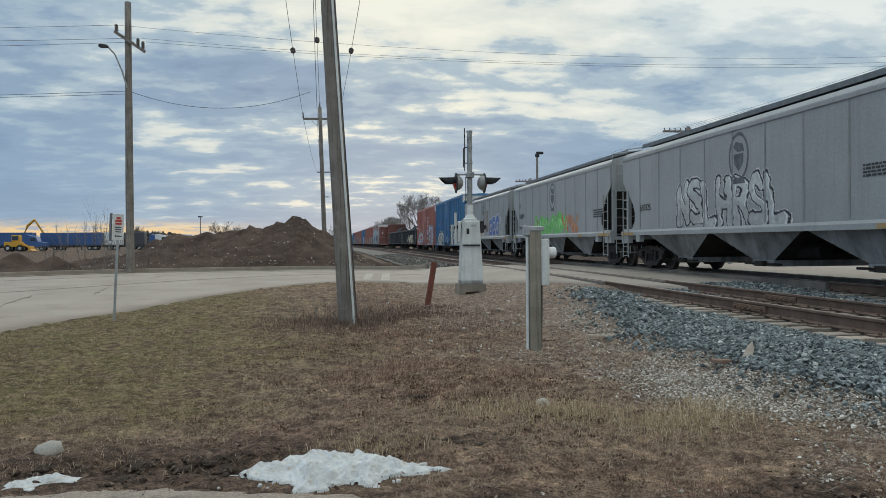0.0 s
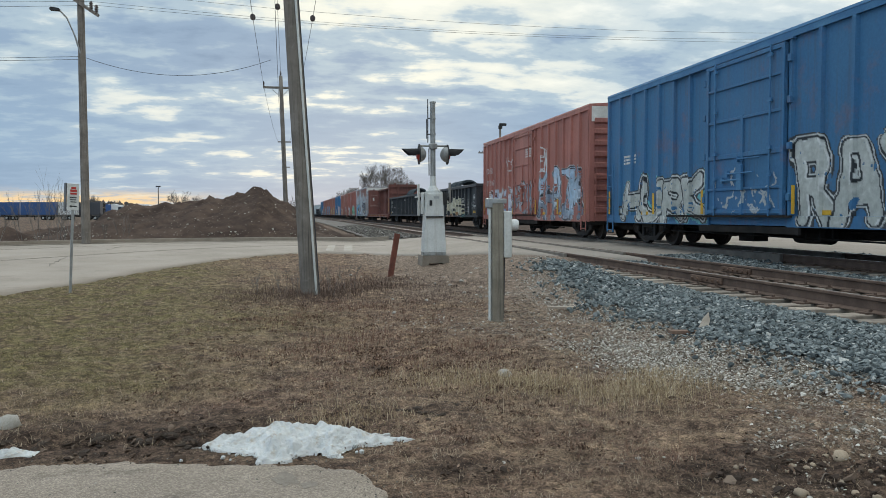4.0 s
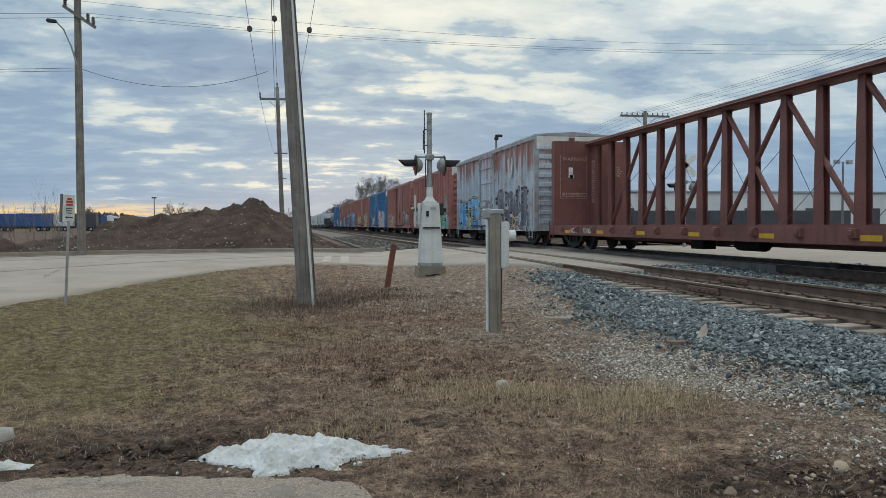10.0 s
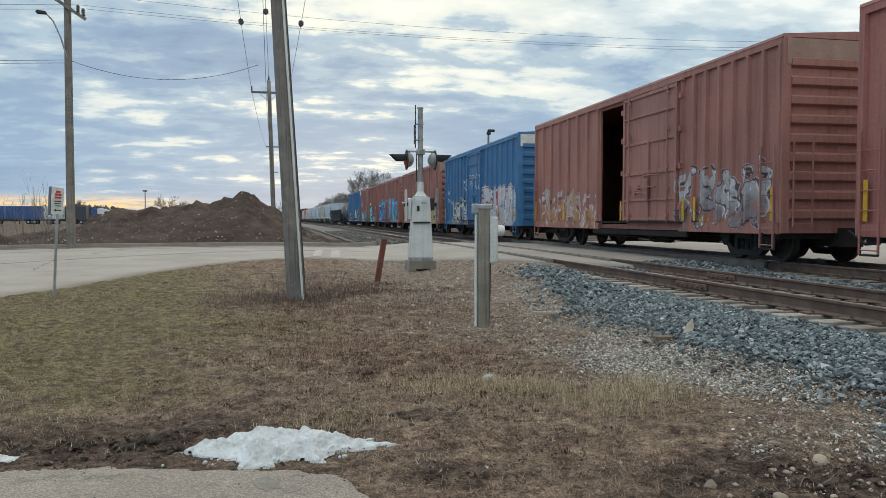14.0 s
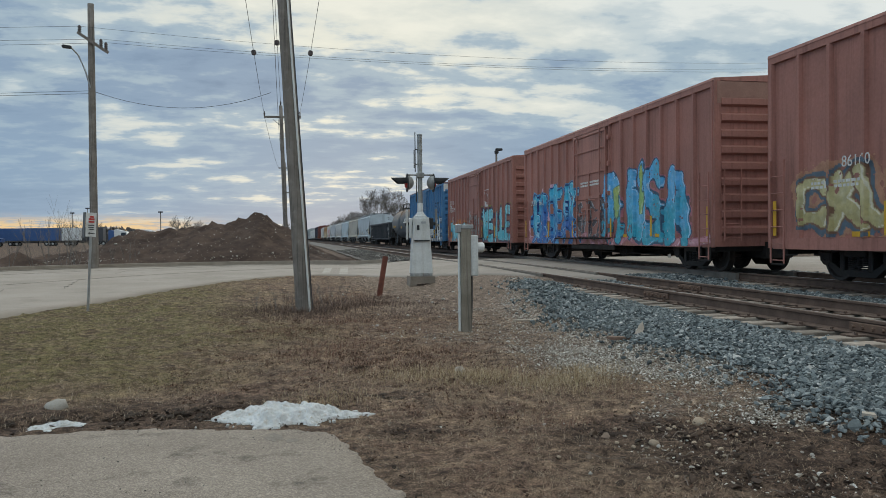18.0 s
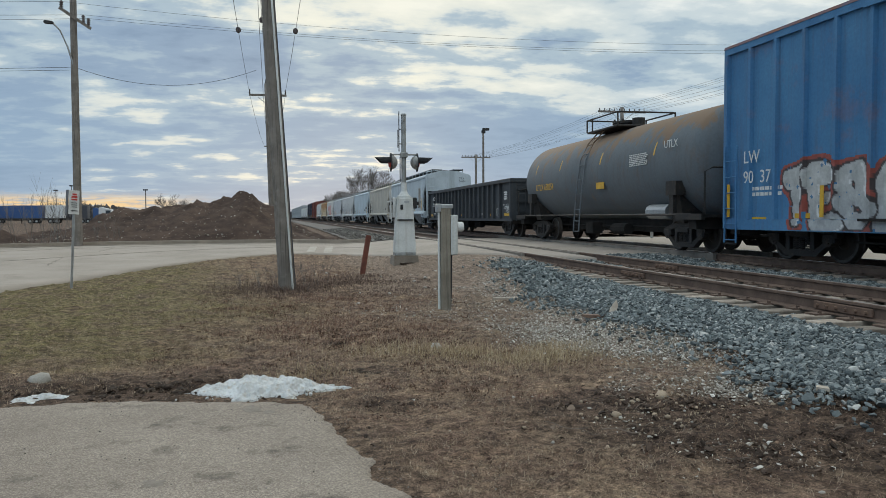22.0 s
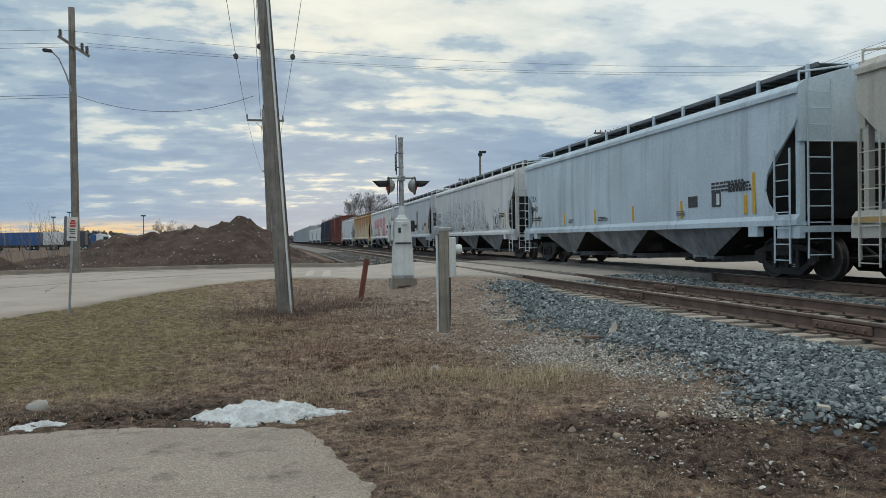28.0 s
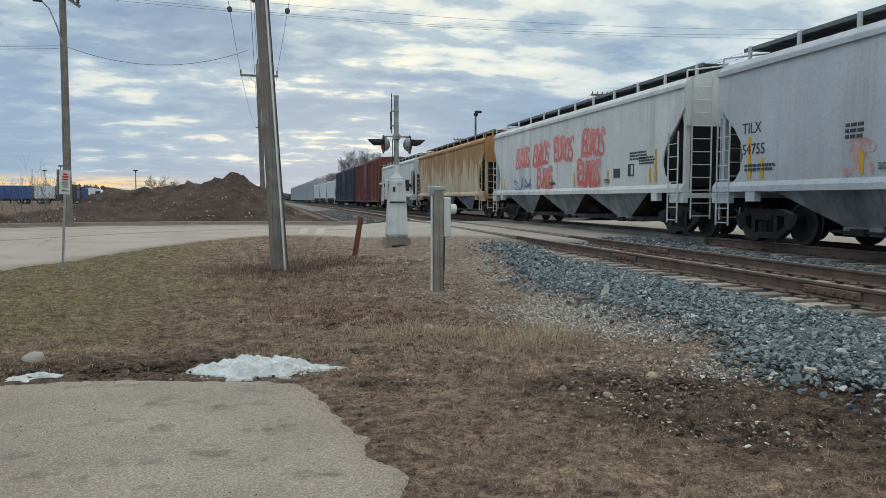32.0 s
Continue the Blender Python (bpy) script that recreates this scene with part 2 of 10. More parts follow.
# ---- materials ----
def surf(name, a, b=None, scale=2.0, rough=0.7, metal=0.0, bump=0.15, fine=30.0, streak=None, streak_amount=0.5, spots=None, spot_amount=0.5, vary=0.0, spec=0.35, streak_scale=(7, 7, 0.3)):
    """A painted, earthen or metal surface: two tones at a large scale, grain at a small one, optional streaks down it and spots on it."""
    b = b or tuple(c * 0.8 for c in a)
    m = bpy.data.materials.new(name)
    m.use_nodes = True
    nt = m.node_tree
    N, L = nt.nodes.new, nt.links.new
    p = nt.nodes["Principled BSDF"]
    p.inputs["Roughness"].default_value, p.inputs["Metallic"].default_value = rough, metal
    p.inputs["Specular IOR Level"].default_value = spec
    co = N("ShaderNodeTexCoord").outputs["Object"]

    def noise_at(sc, detail, rough_=0.55, stretch=None):
        n = N("ShaderNodeTexNoise")
        n.inputs["Scale"].default_value, n.inputs["Detail"].default_value, n.inputs["Roughness"].default_value = sc, detail, rough_
        if stretch:
            mp = N("ShaderNodeMapping")
            mp.inputs["Scale"].default_value = stretch
            L(co, mp.inputs[0])
            L(mp.outputs[0], n.inputs["Vector"])
        else:
            L(co, n.inputs["Vector"])
        return n.outputs[0]

    def ramp(v, lo, hi):
        r = N("ShaderNodeMapRange")
        r.inputs[1].default_value, r.inputs[2].default_value = lo, hi
        r.clamp = True
        L(v, r.inputs[0])
        return r.outputs[0]

    def mix(fac, u, v, mode="MIX"):
        n = N("ShaderNodeMix")
        n.data_type, n.blend_type = "RGBA", mode
        for sock, w in ((n.inputs[0], fac), (n.inputs[6], u), (n.inputs[7], v)):
            if isinstance(w, (int, float)):
                sock.default_value = w
            elif isinstance(w, tuple):
                sock.default_value = (*w, 1)
            else:
                L(w, sock)
        return n.outputs[2]

    def times(v, k):
        n = N("ShaderNodeMath")
        n.operation = "MULTIPLY"
        L(v, n.inputs[0])
        n.inputs[1].default_value = k
        return n.outputs[0]

    col = mix(ramp(noise_at(scale, 5), 0.36, 0.64), a, b)
    grain = noise_at(fine, 4, 0.6)
    if streak:
        col = mix(times(ramp(noise_at(1.0, 7, 0.65, streak_scale), 0.5, 0.70), streak_amount), col, streak)
    if spots:
        col = mix(times(ramp(noise_at(scale * 2.7, 8, 0.68), 0.55, 0.66), spot_amount), col, spots)
    lum = N("ShaderNodeMapRange")
    lum.inputs[3].default_value, lum.inputs[4].default_value = 0.78, 1.22
    L(grain, lum.inputs[0])
    val = lum.outputs[0]
    if vary:
        inf = N("ShaderNodeObjectInfo")
        v2 = N("ShaderNodeMapRange")
        v2.inputs[3].default_value, v2.inputs[4].default_value = 1 - vary, 1 + vary
        L(inf.outputs["Random"], v2.inputs[0])
        mm = N("ShaderNodeMath")
        mm.operation = "MULTIPLY"
        L(val, mm.inputs[0])
        L(v2.outputs[0], mm.inputs[1])
        val = mm.outputs[0]
    hs = N("ShaderNodeHueSaturation")
    L(val, hs.inputs["Value"])
    L(col, hs.inputs["Color"])
    L(hs.outputs[0], p.inputs["Base Color"])
    if bump:
        bp = N("ShaderNodeBump")
        bp.inputs["Strength"].default_value, bp.inputs["Distance"].default_value = bump, 0.02
        L(grain, bp.inputs["Height"])
        L(bp.outputs[0], p.inputs["Normal"])
    return m


def glowing(name, colour, strength):
    m = bpy.data.materials.new(name)
    m.use_nodes = True
    p = m.node_tree.nodes["Principled BSDF"]
    p.inputs["Base Color"].default_value = (*colour, 1)
    p.inputs["Emission Color"].default_value = (*colour, 1)
    p.inputs["Emission Strength"].default_value = strength
    return m


STEEL = surf("black_steel", (0.022, 0.021, 0.021), (0.036, 0.032, 0.028), 3, 0.6, 0.3, spots=(0.09, 0.06, 0.045), spot_amount=0.5)
WHEEL = surf("wheel_steel", (0.04, 0.034, 0.03), (0.06, 0.048, 0.04), 4, 0.6, 0.4)
TREAD = surf("worn_tread", (0.09, 0.085, 0.08), (0.06, 0.056, 0.052), 6, 0.5, 0.6, bump=0.03)
RAILTOP = surf("rail_running_surface", (0.42, 0.40, 0.38), (0.3, 0.27, 0.25), 4, 0.3, 1.0, bump=0.03)
RAIL = surf("rusty_rail", (0.10, 0.066, 0.05), (0.15, 0.10, 0.075), 4, 0.85)
TIE = surf("weathered_tie", (0.19, 0.155, 0.125), (0.36, 0.305, 0.25), 3, 0.9, fine=22, vary=0.3, spots=(0.1, 0.08, 0.06))
POLEWOOD = surf("grey_pole_wood", (0.15, 0.132, 0.114), (0.225, 0.20, 0.175), 2.5, 0.9, fine=55, bump=0.6, streak=(0.06, 0.052, 0.045), streak_amount=0.9, spots=(0.30, 0.275, 0.245), spot_amount=0.4, streak_scale=(26, 26, 0.8))
POSTWOOD = surf("treated_post_wood", (0.19, 0.165, 0.13), (0.28, 0.25, 0.20), 2.5, 0.9, fine=45, bump=0.4, streak=(0.09, 0.078, 0.066), streak_amount=0.8, streak_scale=(30, 30, 1.0))
GALV = surf("galvanised_metal", (0.42, 0.43, 0.43), (0.33, 0.34, 0.34), 5, 0.45, 0.7, bump=0.05)
CABLE = surf("cable_black", (0.06, 0.06, 0.065), None, 5, 0.6, bump=0)
GREYBOX = surf("pale_grey_paint", (0.62, 0.63, 0.61), (0.52, 0.53, 0.51), 3, 0.5, streak=(0.3, 0.25, 0.18), streak_amount=0.35, bump=0.05)
CONCRETE = surf("kerb_concrete", (0.25, 0.21, 0.168), (0.19, 0.16, 0.128), 2, 0.9, spots=(0.15, 0.12, 0.09), spot_amount=0.4)

# ---- lie of the land ----
XT, XN, ZT, ZN = 11.06, 7.08, 0.615, 0.56          # train's track, near track: centres and rail tops


def land(x, y):
    x, y = np.asarray(x, dtype=float), np.asarray(y, dtype=float)
    z = 0.010 * np.clip(y - 6, 0, 27)
    far = ease(34, 40, y)
    e = ease(3.9, 5.7, x) * (1 - ease(13.2, 16.0, x))
    z = z * (1 - e) + 0.34 * e
    c = ease(2.5, 6.3, x) * ease(12.5, 17.5, y) * (1 - ease(33, 38, y)) * (1 - ease(16, 24, x))
    z = z + c * (0.465 - z)
    return z


def drape(name, xs, ys, lift, material, keep=None):
    X, Y = np.meshgrid(xs, ys)
    Z = land(X, Y) + (lift(X, Y) if callable(lift) else lift)
    V = np.stack([X, Y, Z], -1).reshape(-1, 3)
    n, m = len(xs), len(ys)
    i, j = np.meshgrid(np.arange(n - 1), np.arange(m - 1))
    a = (j * n + i).ravel()
    F = np.stack([a, a + 1, a + n + 1, a + n], -1)
    return soup(name, V, F, material, smooth=True), X, Y


def spread(lo, fine_lo, fine_hi, hi, step, grow=1.25):
    out = list(np.arange(fine_lo, fine_hi + step / 2, step))
    s, v = step, fine_lo
    left = []
    while v > lo:
        s *= grow
        v -= s
        left.append(max(v, lo))
    s, v, right = step, fine_hi, []
    while v < hi:
        s *= grow
        v += s
        right.append(min(v, hi))
    return np.array(left[::-1] + out + right)


def curve_pts(pts, n):
    """n places along a smooth line through pts."""
    P = np.array(pts, dtype=float)
    P = np.vstack([2 * P[0] - P[1], P, 2 * P[-1] - P[-2]])
    out = []
    k = len(P) - 3
    for t in np.linspace(0, k - 1e-6, n):
        i = int(t)
        u = t - i
        a, b, c, d = P[i:i + 4]
        out.append(0.5 * (2 * b + (c - a) * u + (2 * a - 5 * b + 4 * c - d) * u * u + (3 * b - a - 3 * c + d) * u ** 3))
    return np.array(out)


NEAR_EDGE = [(-16, -40), (-11.5, -8), (-8.3, 5), (-6.5, 10.2), (-5.2, 14.3), (-4.2, 17.2), (-3.2, 20.4), (-1.8, 23.6), (-0.2, 25.4), (1.5, 25.4), (3.0, 23.9), (4.0, 22.2), (5.0, 19.9), (6.4, 17.4), (9.0, 15.6), (14, 14.0), (30, 12.5), (80, 11)]
FAR_EDGE = [(-70, -40), (-45, 0), (-28, 20), (-19, 28), (-13, 31.8), (-10, 33.6), (-7, 34.7), (-3, 35.3), (0.2, 35.0), (2.4, 33.8), (4.2, 33.3), (6, 33.2), (8, 33.4), (10, 33.6), (12, 33.8), (16, 34.2), (32, 35), (80, 36)]
NE, FE = curve_pts(NEAR_EDGE, 160), curve_pts(FAR_EDGE, 160)


def beyond_near_edge(x, y):
    """Signed distance, about, from the near edge of the road: above nought on the road."""
    x, y = np.asarray(x, dtype=float), np.asarray(y, dtype=float)
    best = np.full(x.shape, 1e9)
    sign = np.zeros(x.shape)
    for a, b in zip(NE[:-1], NE[1:]):
        d = b - a
        l2 = (d ** 2).sum()
        u = np.clip(((x - a[0]) * d[0] + (y - a[1]) * d[1]) / l2, 0, 1)
        px, py = x - a[0] - u * d[0], y - a[1] - u * d[1]
        q = px * px + py * py
        s = d[0] * py - d[1] * px
        m = q < best
        best = np.where(m, q, best)
        sign = np.where(m, np.sign(s), sign)
    return np.sqrt(best) * sign


DRIVE = [(-9.0, 5.6), (-5.0, 5.2), (-2.04, 4.86), (-1.44, 4.9), (-0.77, 4.8), (0.05, 4.6), (0.32, 4.4), (0.42, 4.05), (0.55, 3.6), (0.72, 3.1), (0.70, 2.7), (0.78, 2.2), (0.72, 1.2), (0.9, -3), (1.4, -14)]


def drive_edge(x, y):
    """About how far a place lies inside the driveway's edge."""
    P = curve_pts(DRIVE, 120)
    x, y = np.asarray(x, dtype=float), np.asarray(y, dtype=float)
    best, sign = np.full(x.shape, 1e9), np.zeros(x.shape)
    for a, b in zip(P[:-1], P[1:]):
        d = b - a
        u = np.clip(((x - a[0]) * d[0] + (y - a[1]) * d[1]) / (d ** 2).sum(), 0, 1)
        px, py = x - a[0] - u * d[0], y - a[1] - u * d[1]
        q = px * px + py * py
        m = q < best
        best = np.where(m, q, best)
        sign = np.where(m, np.sign(-(d[0] * py - d[1] * px)), sign)
    return np.sqrt(best) * sign


BALLAST_EDGE = np.array([(-30, 4.75), (0, 4.75), (2.4, 4.85), (3.0, 4.62), (3.6, 4.42), (4.3, 4.42), (5.0, 4.62), (5.6, 4.70), (6.4, 4.55), (8.0, 4.56), (9.5, 4.40), (13, 4.62), (16, 5.25), (18.5, 5.9)])


def zones(x, y):
    """How much green grass, pale gravel and bare mud there is at a place."""
    w1, w2 = wobble(x, y, 0.9, 3), wobble(x, y, 2.6, 4)
    green = ease(1.0, -2.2, x + 0.055 * (y - 8) + 0.8 * w1) * ease(5.7, 7.2, y + 0.5 * w2)
    be = np.interp(y, BALLAST_EDGE[:, 0], BALLAST_EDGE[:, 1])
    d = be - x
    wide = np.interp(y, [3.2, 4.3, 6, 9, 10.5, 12, 15, 18], [0.3, 1.4, 1.7, 3.1, 3.5, 1.6, 0.9, 0.5])
    gravel = ease(wide, wide * 0.45, d + 0.35 * w2) * ease(3.2, 4.4, y)
    gravel = gravel * (0.35 + 0.65 * ease(-0.45, 0.15, wobble(x, y, 1.3, 97) + 0.5 * wobble(x, y, 4.2, 98)))
    mud = ease(0.9, 0.25, np.abs(y - 5.45 - 0.10 * w1) - 0.05 * w2) * ease(1.2, -0.6, x) * 0.9
    mud = np.maximum(mud, ease(1.45, 2.3, x + 0.4 * w1) * ease(4.5, 4.0, y + 0.25 * w2) * ease(1.9, 2.6, y + 0.3 * w2) * 0.97)
    mud = np.maximum(mud, ease(2.6, 3.6, x + 0.4 * w1) * ease(3.8, 3.2, y) * 0.9)
    # small dug-over patches
    for cx, cy, rx, ry in ((1.0, 5.72, 0.3, 0.16), (-2.9, 6.3, 0.5, 0.14), (-0.6, 5.35, 0.9, 0.2), (0.9, 4.4, 0.5, 0.35), (0.75, 7.3, 0.25, 0.2)):
        mud = np.maximum(mud, ease(1.3, 0.5, np.hypot((x - cx) / rx, (y - cy) / ry) + 0.35 * w2))
    mud = np.maximum(mud, ease(12.5, 15.0, y + 0.6 * w1) * ease(1.6, 3.2, x + 0.4 * w2) * 0.55)
    mud = np.maximum(mud, ease(0.35, 0.05, np.abs(drive_edge(x, y)) + 0.16 * w2) * 0.45)
    return np.clip(green, 0, 1), np.clip(gravel, 0, 1), np.clip(mud, 0, 1)


def relief(x, y):
    """Small lumps and hollows of the verge."""
    near = ease(34, 24, y) * ease(6.0, 3.5, x)
    return near * (0.016 * wobble(x, y, 3.0, 11) + 0.012 * wobble(x, y, 9.0, 12) + 0.013 * wobble(x, y, 21.0, 13))


def earth_material():
    m = bpy.data.materials.new("winter_ground")
    m.use_nodes = True
    nt = m.node_tree
    N, L = nt.nodes.new, nt.links.new
    p = nt.nodes["Principled BSDF"]
    p.inputs["Roughness"].default_value, p.inputs["Specular IOR Level"].default_value = 0.95, 0.15
    co = N("ShaderNodeTexCoord").outputs["Object"]
    at = N("ShaderNodeVertexColor")
    at.layer_name = "zones"
    sep = N("ShaderNodeSeparateColor")
    L(at.outputs[0], sep.inputs[0])

    def noise_at(sc, d=5, r=0.6):
        n = N("ShaderNodeTexNoise")
        n.inputs["Scale"].default_value, n.inputs["Detail"].default_value, n.inputs["Roughness"].default_value = sc, d, r
        L(co, n.inputs["Vector"])
        return n.outputs[0]

    def rng_map(v, lo, hi, a=0.0, b=1.0):
        n = N("ShaderNodeMapRange")
        for i, q in enumerate((lo, hi, a, b)):
            n.inputs[i + 1].default_value = q
        L(v, n.inputs[0])
        return n.outputs[0]

    def mix(f, a, b):
        n = N("ShaderNodeMix")
        n.data_type = "RGBA"
        for s, v in ((n.inputs[0], f), (n.inputs[6], a), (n.inputs[7], b)):
            if isinstance(v, tuple):
                s.default_value = (*v, 1)
            elif isinstance(v, (int, float)):
                s.default_value = v
            else:
                L(v, s)
        return n.outputs[2]

    def times(a, b):
        n = N("ShaderNodeMath")
        n.operation, n.use_clamp = "MULTIPLY", True
        L(a, n.inputs[0])
        if isinstance(b, (int, float)):
            n.inputs[1].default_value = b
        else:
            L(b, n.inputs[1])
        return n.outputs[0]

    n1, n2, n3 = noise_at(1.1), noise_at(6.0, 8, 0.7), noise_at(70, 8, 0.75)
    thatch = mix(rng_map(n2, 0.36, 0.64), (0.083, 0.055, 0.040), (0.218, 0.153, 0.105))
    thatch = mix(times(rng_map(n1, 0.42, 0.66), 0.65), thatch, (0.125, 0.075, 0.056))
    n4 = noise_at(2.7, 6, 0.65)
    thatch = mix(times(rng_map(n4, 0.54, 0.66), 0.7), thatch, (0.31, 0.22, 0.145))
    thatch = mix(times(rng_map(n4, 0.46, 0.36), 0.75), thatch, (0.06, 0.04, 0.032))
    green = mix(rng_map(n2, 0.35, 0.65), (0.069, 0.058, 0.026), (0.152, 0.124, 0.060))
    green = mix(times(rng_map(n1, 0.45, 0.7), 0.5), green, (0.17, 0.137, 0.068))
    col = mix(times(sep.outputs[0], rng_map(n4, 0.30, 0.56)), thatch, green)
    mud = mix(rng_map(n2, 0.4, 0.62), (0.032, 0.021, 0.016), (0.098, 0.066, 0.048))
    col = mix(times(sep.outputs[2], rng_map(n1, 0.25, 0.5, 0.55, 1.0)), col, mud)
    peb = N("ShaderNodeTexVoronoi")
    peb.inputs["Scale"].default_value = 34
    L(co, peb.inputs["Vector"])
    pcol = mix(rng_map(peb.outputs["Distance"], 0.25, 0.6), mix(peb.outputs["Color"], (0.20, 0.18, 0.15), (0.54, 0.51, 0.45)), (0.108, 0.077, 0.058))
    col = mix(times(sep.outputs[1], 0.85), col, pcol)
    dry = mix(rng_map(n2, 0.36, 0.64), (0.135, 0.098, 0.075), (0.235, 0.18, 0.14))
    col = mix(times(at.outputs["Alpha"], 0.85), col, dry)
    hs = N("ShaderNodeHueSaturation")
    n5 = noise_at(13, 5, 0.7)
    tone = N("ShaderNodeMath")
    tone.operation = "MULTIPLY"
    L(rng_map(n3, 0.40, 0.60, 0.40, 1.60), tone.inputs[0])
    L(rng_map(n5, 0.38, 0.62, 0.62, 1.76), tone.inputs[1])
    L(tone.outputs[0], hs.inputs["Value"])
    L(col, hs.inputs["Color"])
    L(hs.outputs[0], p.inputs["Base Color"])
    bp = N("ShaderNodeBump")
    bp.inputs["Strength"].default_value, bp.inputs["Distance"].default_value = 0.8, 0.03
    L(n3, bp.inputs["Height"])
    L(bp.outputs[0], p.inputs["Normal"])
    return m


EARTH = earth_material()


def build_ground():
    xs = spread(-2500, -9.5, 6.2, 2500, 0.07)
    ys = spread(-400, 0.2, 26.0, 4000, 0.07)

    def lift(X, Y):
        d = drive_edge(X, Y)
        r = beyond_near_edge(X, Y)
        sink = ease(-0.10, 0.5, d) * 0.06 + ease(-0.05, 1.2, r) * 0.12
        sink = sink + 0.16 * ease(5.15, 5.6, X) * ease(13.8, 13.3, X) * ease(16.7, 16.2, Y)
        rut = 0.05 * ease(0.25, 0.0, np.abs(Y - 5.35)) * ease(0.6, -0.4, X)
        return relief(X, Y) * ease(0.0, -0.4, d) - sink - rut * ease(0.0, -0.2, d)
    me, X, Y = drape("ground", xs, ys, lift, EARTH)
    g, v, m = zones(X, Y)
    off = ease(34, 38, Y)
    m = np.maximum(m * (1 - off), off * 0.75)
    g, v = g * (1 - off), v * (1 - off)
    lay = me.color_attributes.new("zones", "FLOAT_COLOR", "POINT")
    lay.data.foreach_set("color", np.stack([g, v, m, ease(11.0, 13.5, Y + 0.5 * wobble(X, Y, 1.4, 61)) * ease(1.3, 2.8, X + 0.4 * wobble(X, Y, 1.9, 62)) * (1 - off)], -1).astype(np.float32).ravel())
    ob = new("ground", me)
    tagged(ob, "brown winter grass and bare earth beside a railway", "ground", kind="structure")


build_ground()

ASPHALT = surf("worn_concrete_road", (0.335, 0.288, 0.245), (0.275, 0.235, 0.195), 0.5, 0.9, fine=60, bump=0.25, spots=(0.20, 0.17, 0.14), spot_amount=0.5, streak=(0.25, 0.21, 0.17), streak_amount=0.3)


def build_road():
    n, k = 160, 18
    A, B = NE, FE
    V, F = [], []
    for i in range(n):
        for j in range(k):
            u = max(j - 1, 0) / (k - 2)
            x, y = A[i] * (1 - u) + B[i] * u
            V.append((x, y, float(land(x, y)) + (0.016 + 0.045 * math.sin(u * math.pi) ** 0.7 if j else -0.16)))
    for i in range(n - 1):
        for j in range(k - 1):
            a = i * k + j
            F.append((a, a + k, a + k + 1, a + 1))
    ob = new("road", soup("road", V, F, ASPHALT, smooth=True))
    tagged(ob, "worn pale concrete road curving over the crossing", "road", kind="structure")
    # kerb on the far side
    bm = bmesh.new()
    prev = None
    for i in range(n):
        p = FE[i]
        if not (-40 < p[0] < 4.0):
            continue
        d = FE[min(i + 1, n - 1)] - FE[max(i - 1, 0)]
        d = d / np.linalg.norm(d)
        o = np.array((-d[1], d[0]))
        z = float(land(*p)) + 0.03
        ring = [bm.verts.new((p[0] + o[0] * a, p[1] + o[1] * a, z + b)) for a, b in ((-0.35, 0.005), (0, 0.02), (0.03, 0.15), (0.17, 0.16), (0.2, -0.1))]
        if prev:
            for a in range(4):
                bm.faces.new((prev[a], ring[a], ring[a + 1], prev[a + 1]))
        prev = ring
    bmesh.ops.recalc_face_normals(bm, faces=bm.faces)
    ob = part("kerb", bm, CONCRETE)
    tagged(ob, "low dirty concrete kerb along the far road edge", "kerb", kind="structure")


build_road()


def aggregate_material():
    """Old driveway: pale crushed stone showing in worn binder, with stains and dark patches."""
    m = surf("worn_driveway", (0.305, 0.258, 0.212), (0.238, 0.198, 0.162), 0.9, 0.92, fine=130, bump=0.5, spots=(0.12, 0.098, 0.08), spot_amount=0.85)
    nt = m.node_tree
    N, L = nt.nodes.new, nt.links.new
    p = nt.nodes["Principled BSDF"]
    co = N("ShaderNodeTexCoord").outputs["Object"]
    old = p.inputs["Base Color"].links[0].from_socket
    v = N("ShaderNodeTexVoronoi")
    v.inputs["Scale"].default_value = 125
    L(co, v.inputs["Vector"])
    tone = N("ShaderNodeValToRGB")
    els = tone.color_ramp.elements
    while len(els) < 4:
        els.new(0.5)
    for e, (q, c) in zip(els, ((0.0, (0.62, 0.60, 0.58)), (0.45, (0.90, 0.89, 0.88)), (0.75, (1.12, 1.11, 1.10)), (1.0, (1.5, 1.5, 1.48)))):
        e.position, e.color = q, (*c, 1)
    sp = N("ShaderNodeSeparateColor")
    L(v.outputs["Color"], sp.inputs[0])
    L(sp.outputs[0], tone.inputs[0])
    mul = N("ShaderNodeMix")
    mul.data_type, mul.blend_type = "RGBA", "MULTIPLY"
    mul.inputs[0].default_value = 0.85
    L(old, mul.inputs[6])
    L(tone.outputs[0], mul.inputs[7])
    L(mul.outputs[2], p.inputs["Base Color"])
    b = N("ShaderNodeBump")
    b.inputs["Strength"].default_value, b.inputs["Distance"].default_value = 0.7, 0.006
    b.invert = True
    L(v.outputs["Distance"], b.inputs["Height"])
    L(b.outputs[0], p.inputs["Normal"])
    return m


DRIVEMAT = aggregate_material()


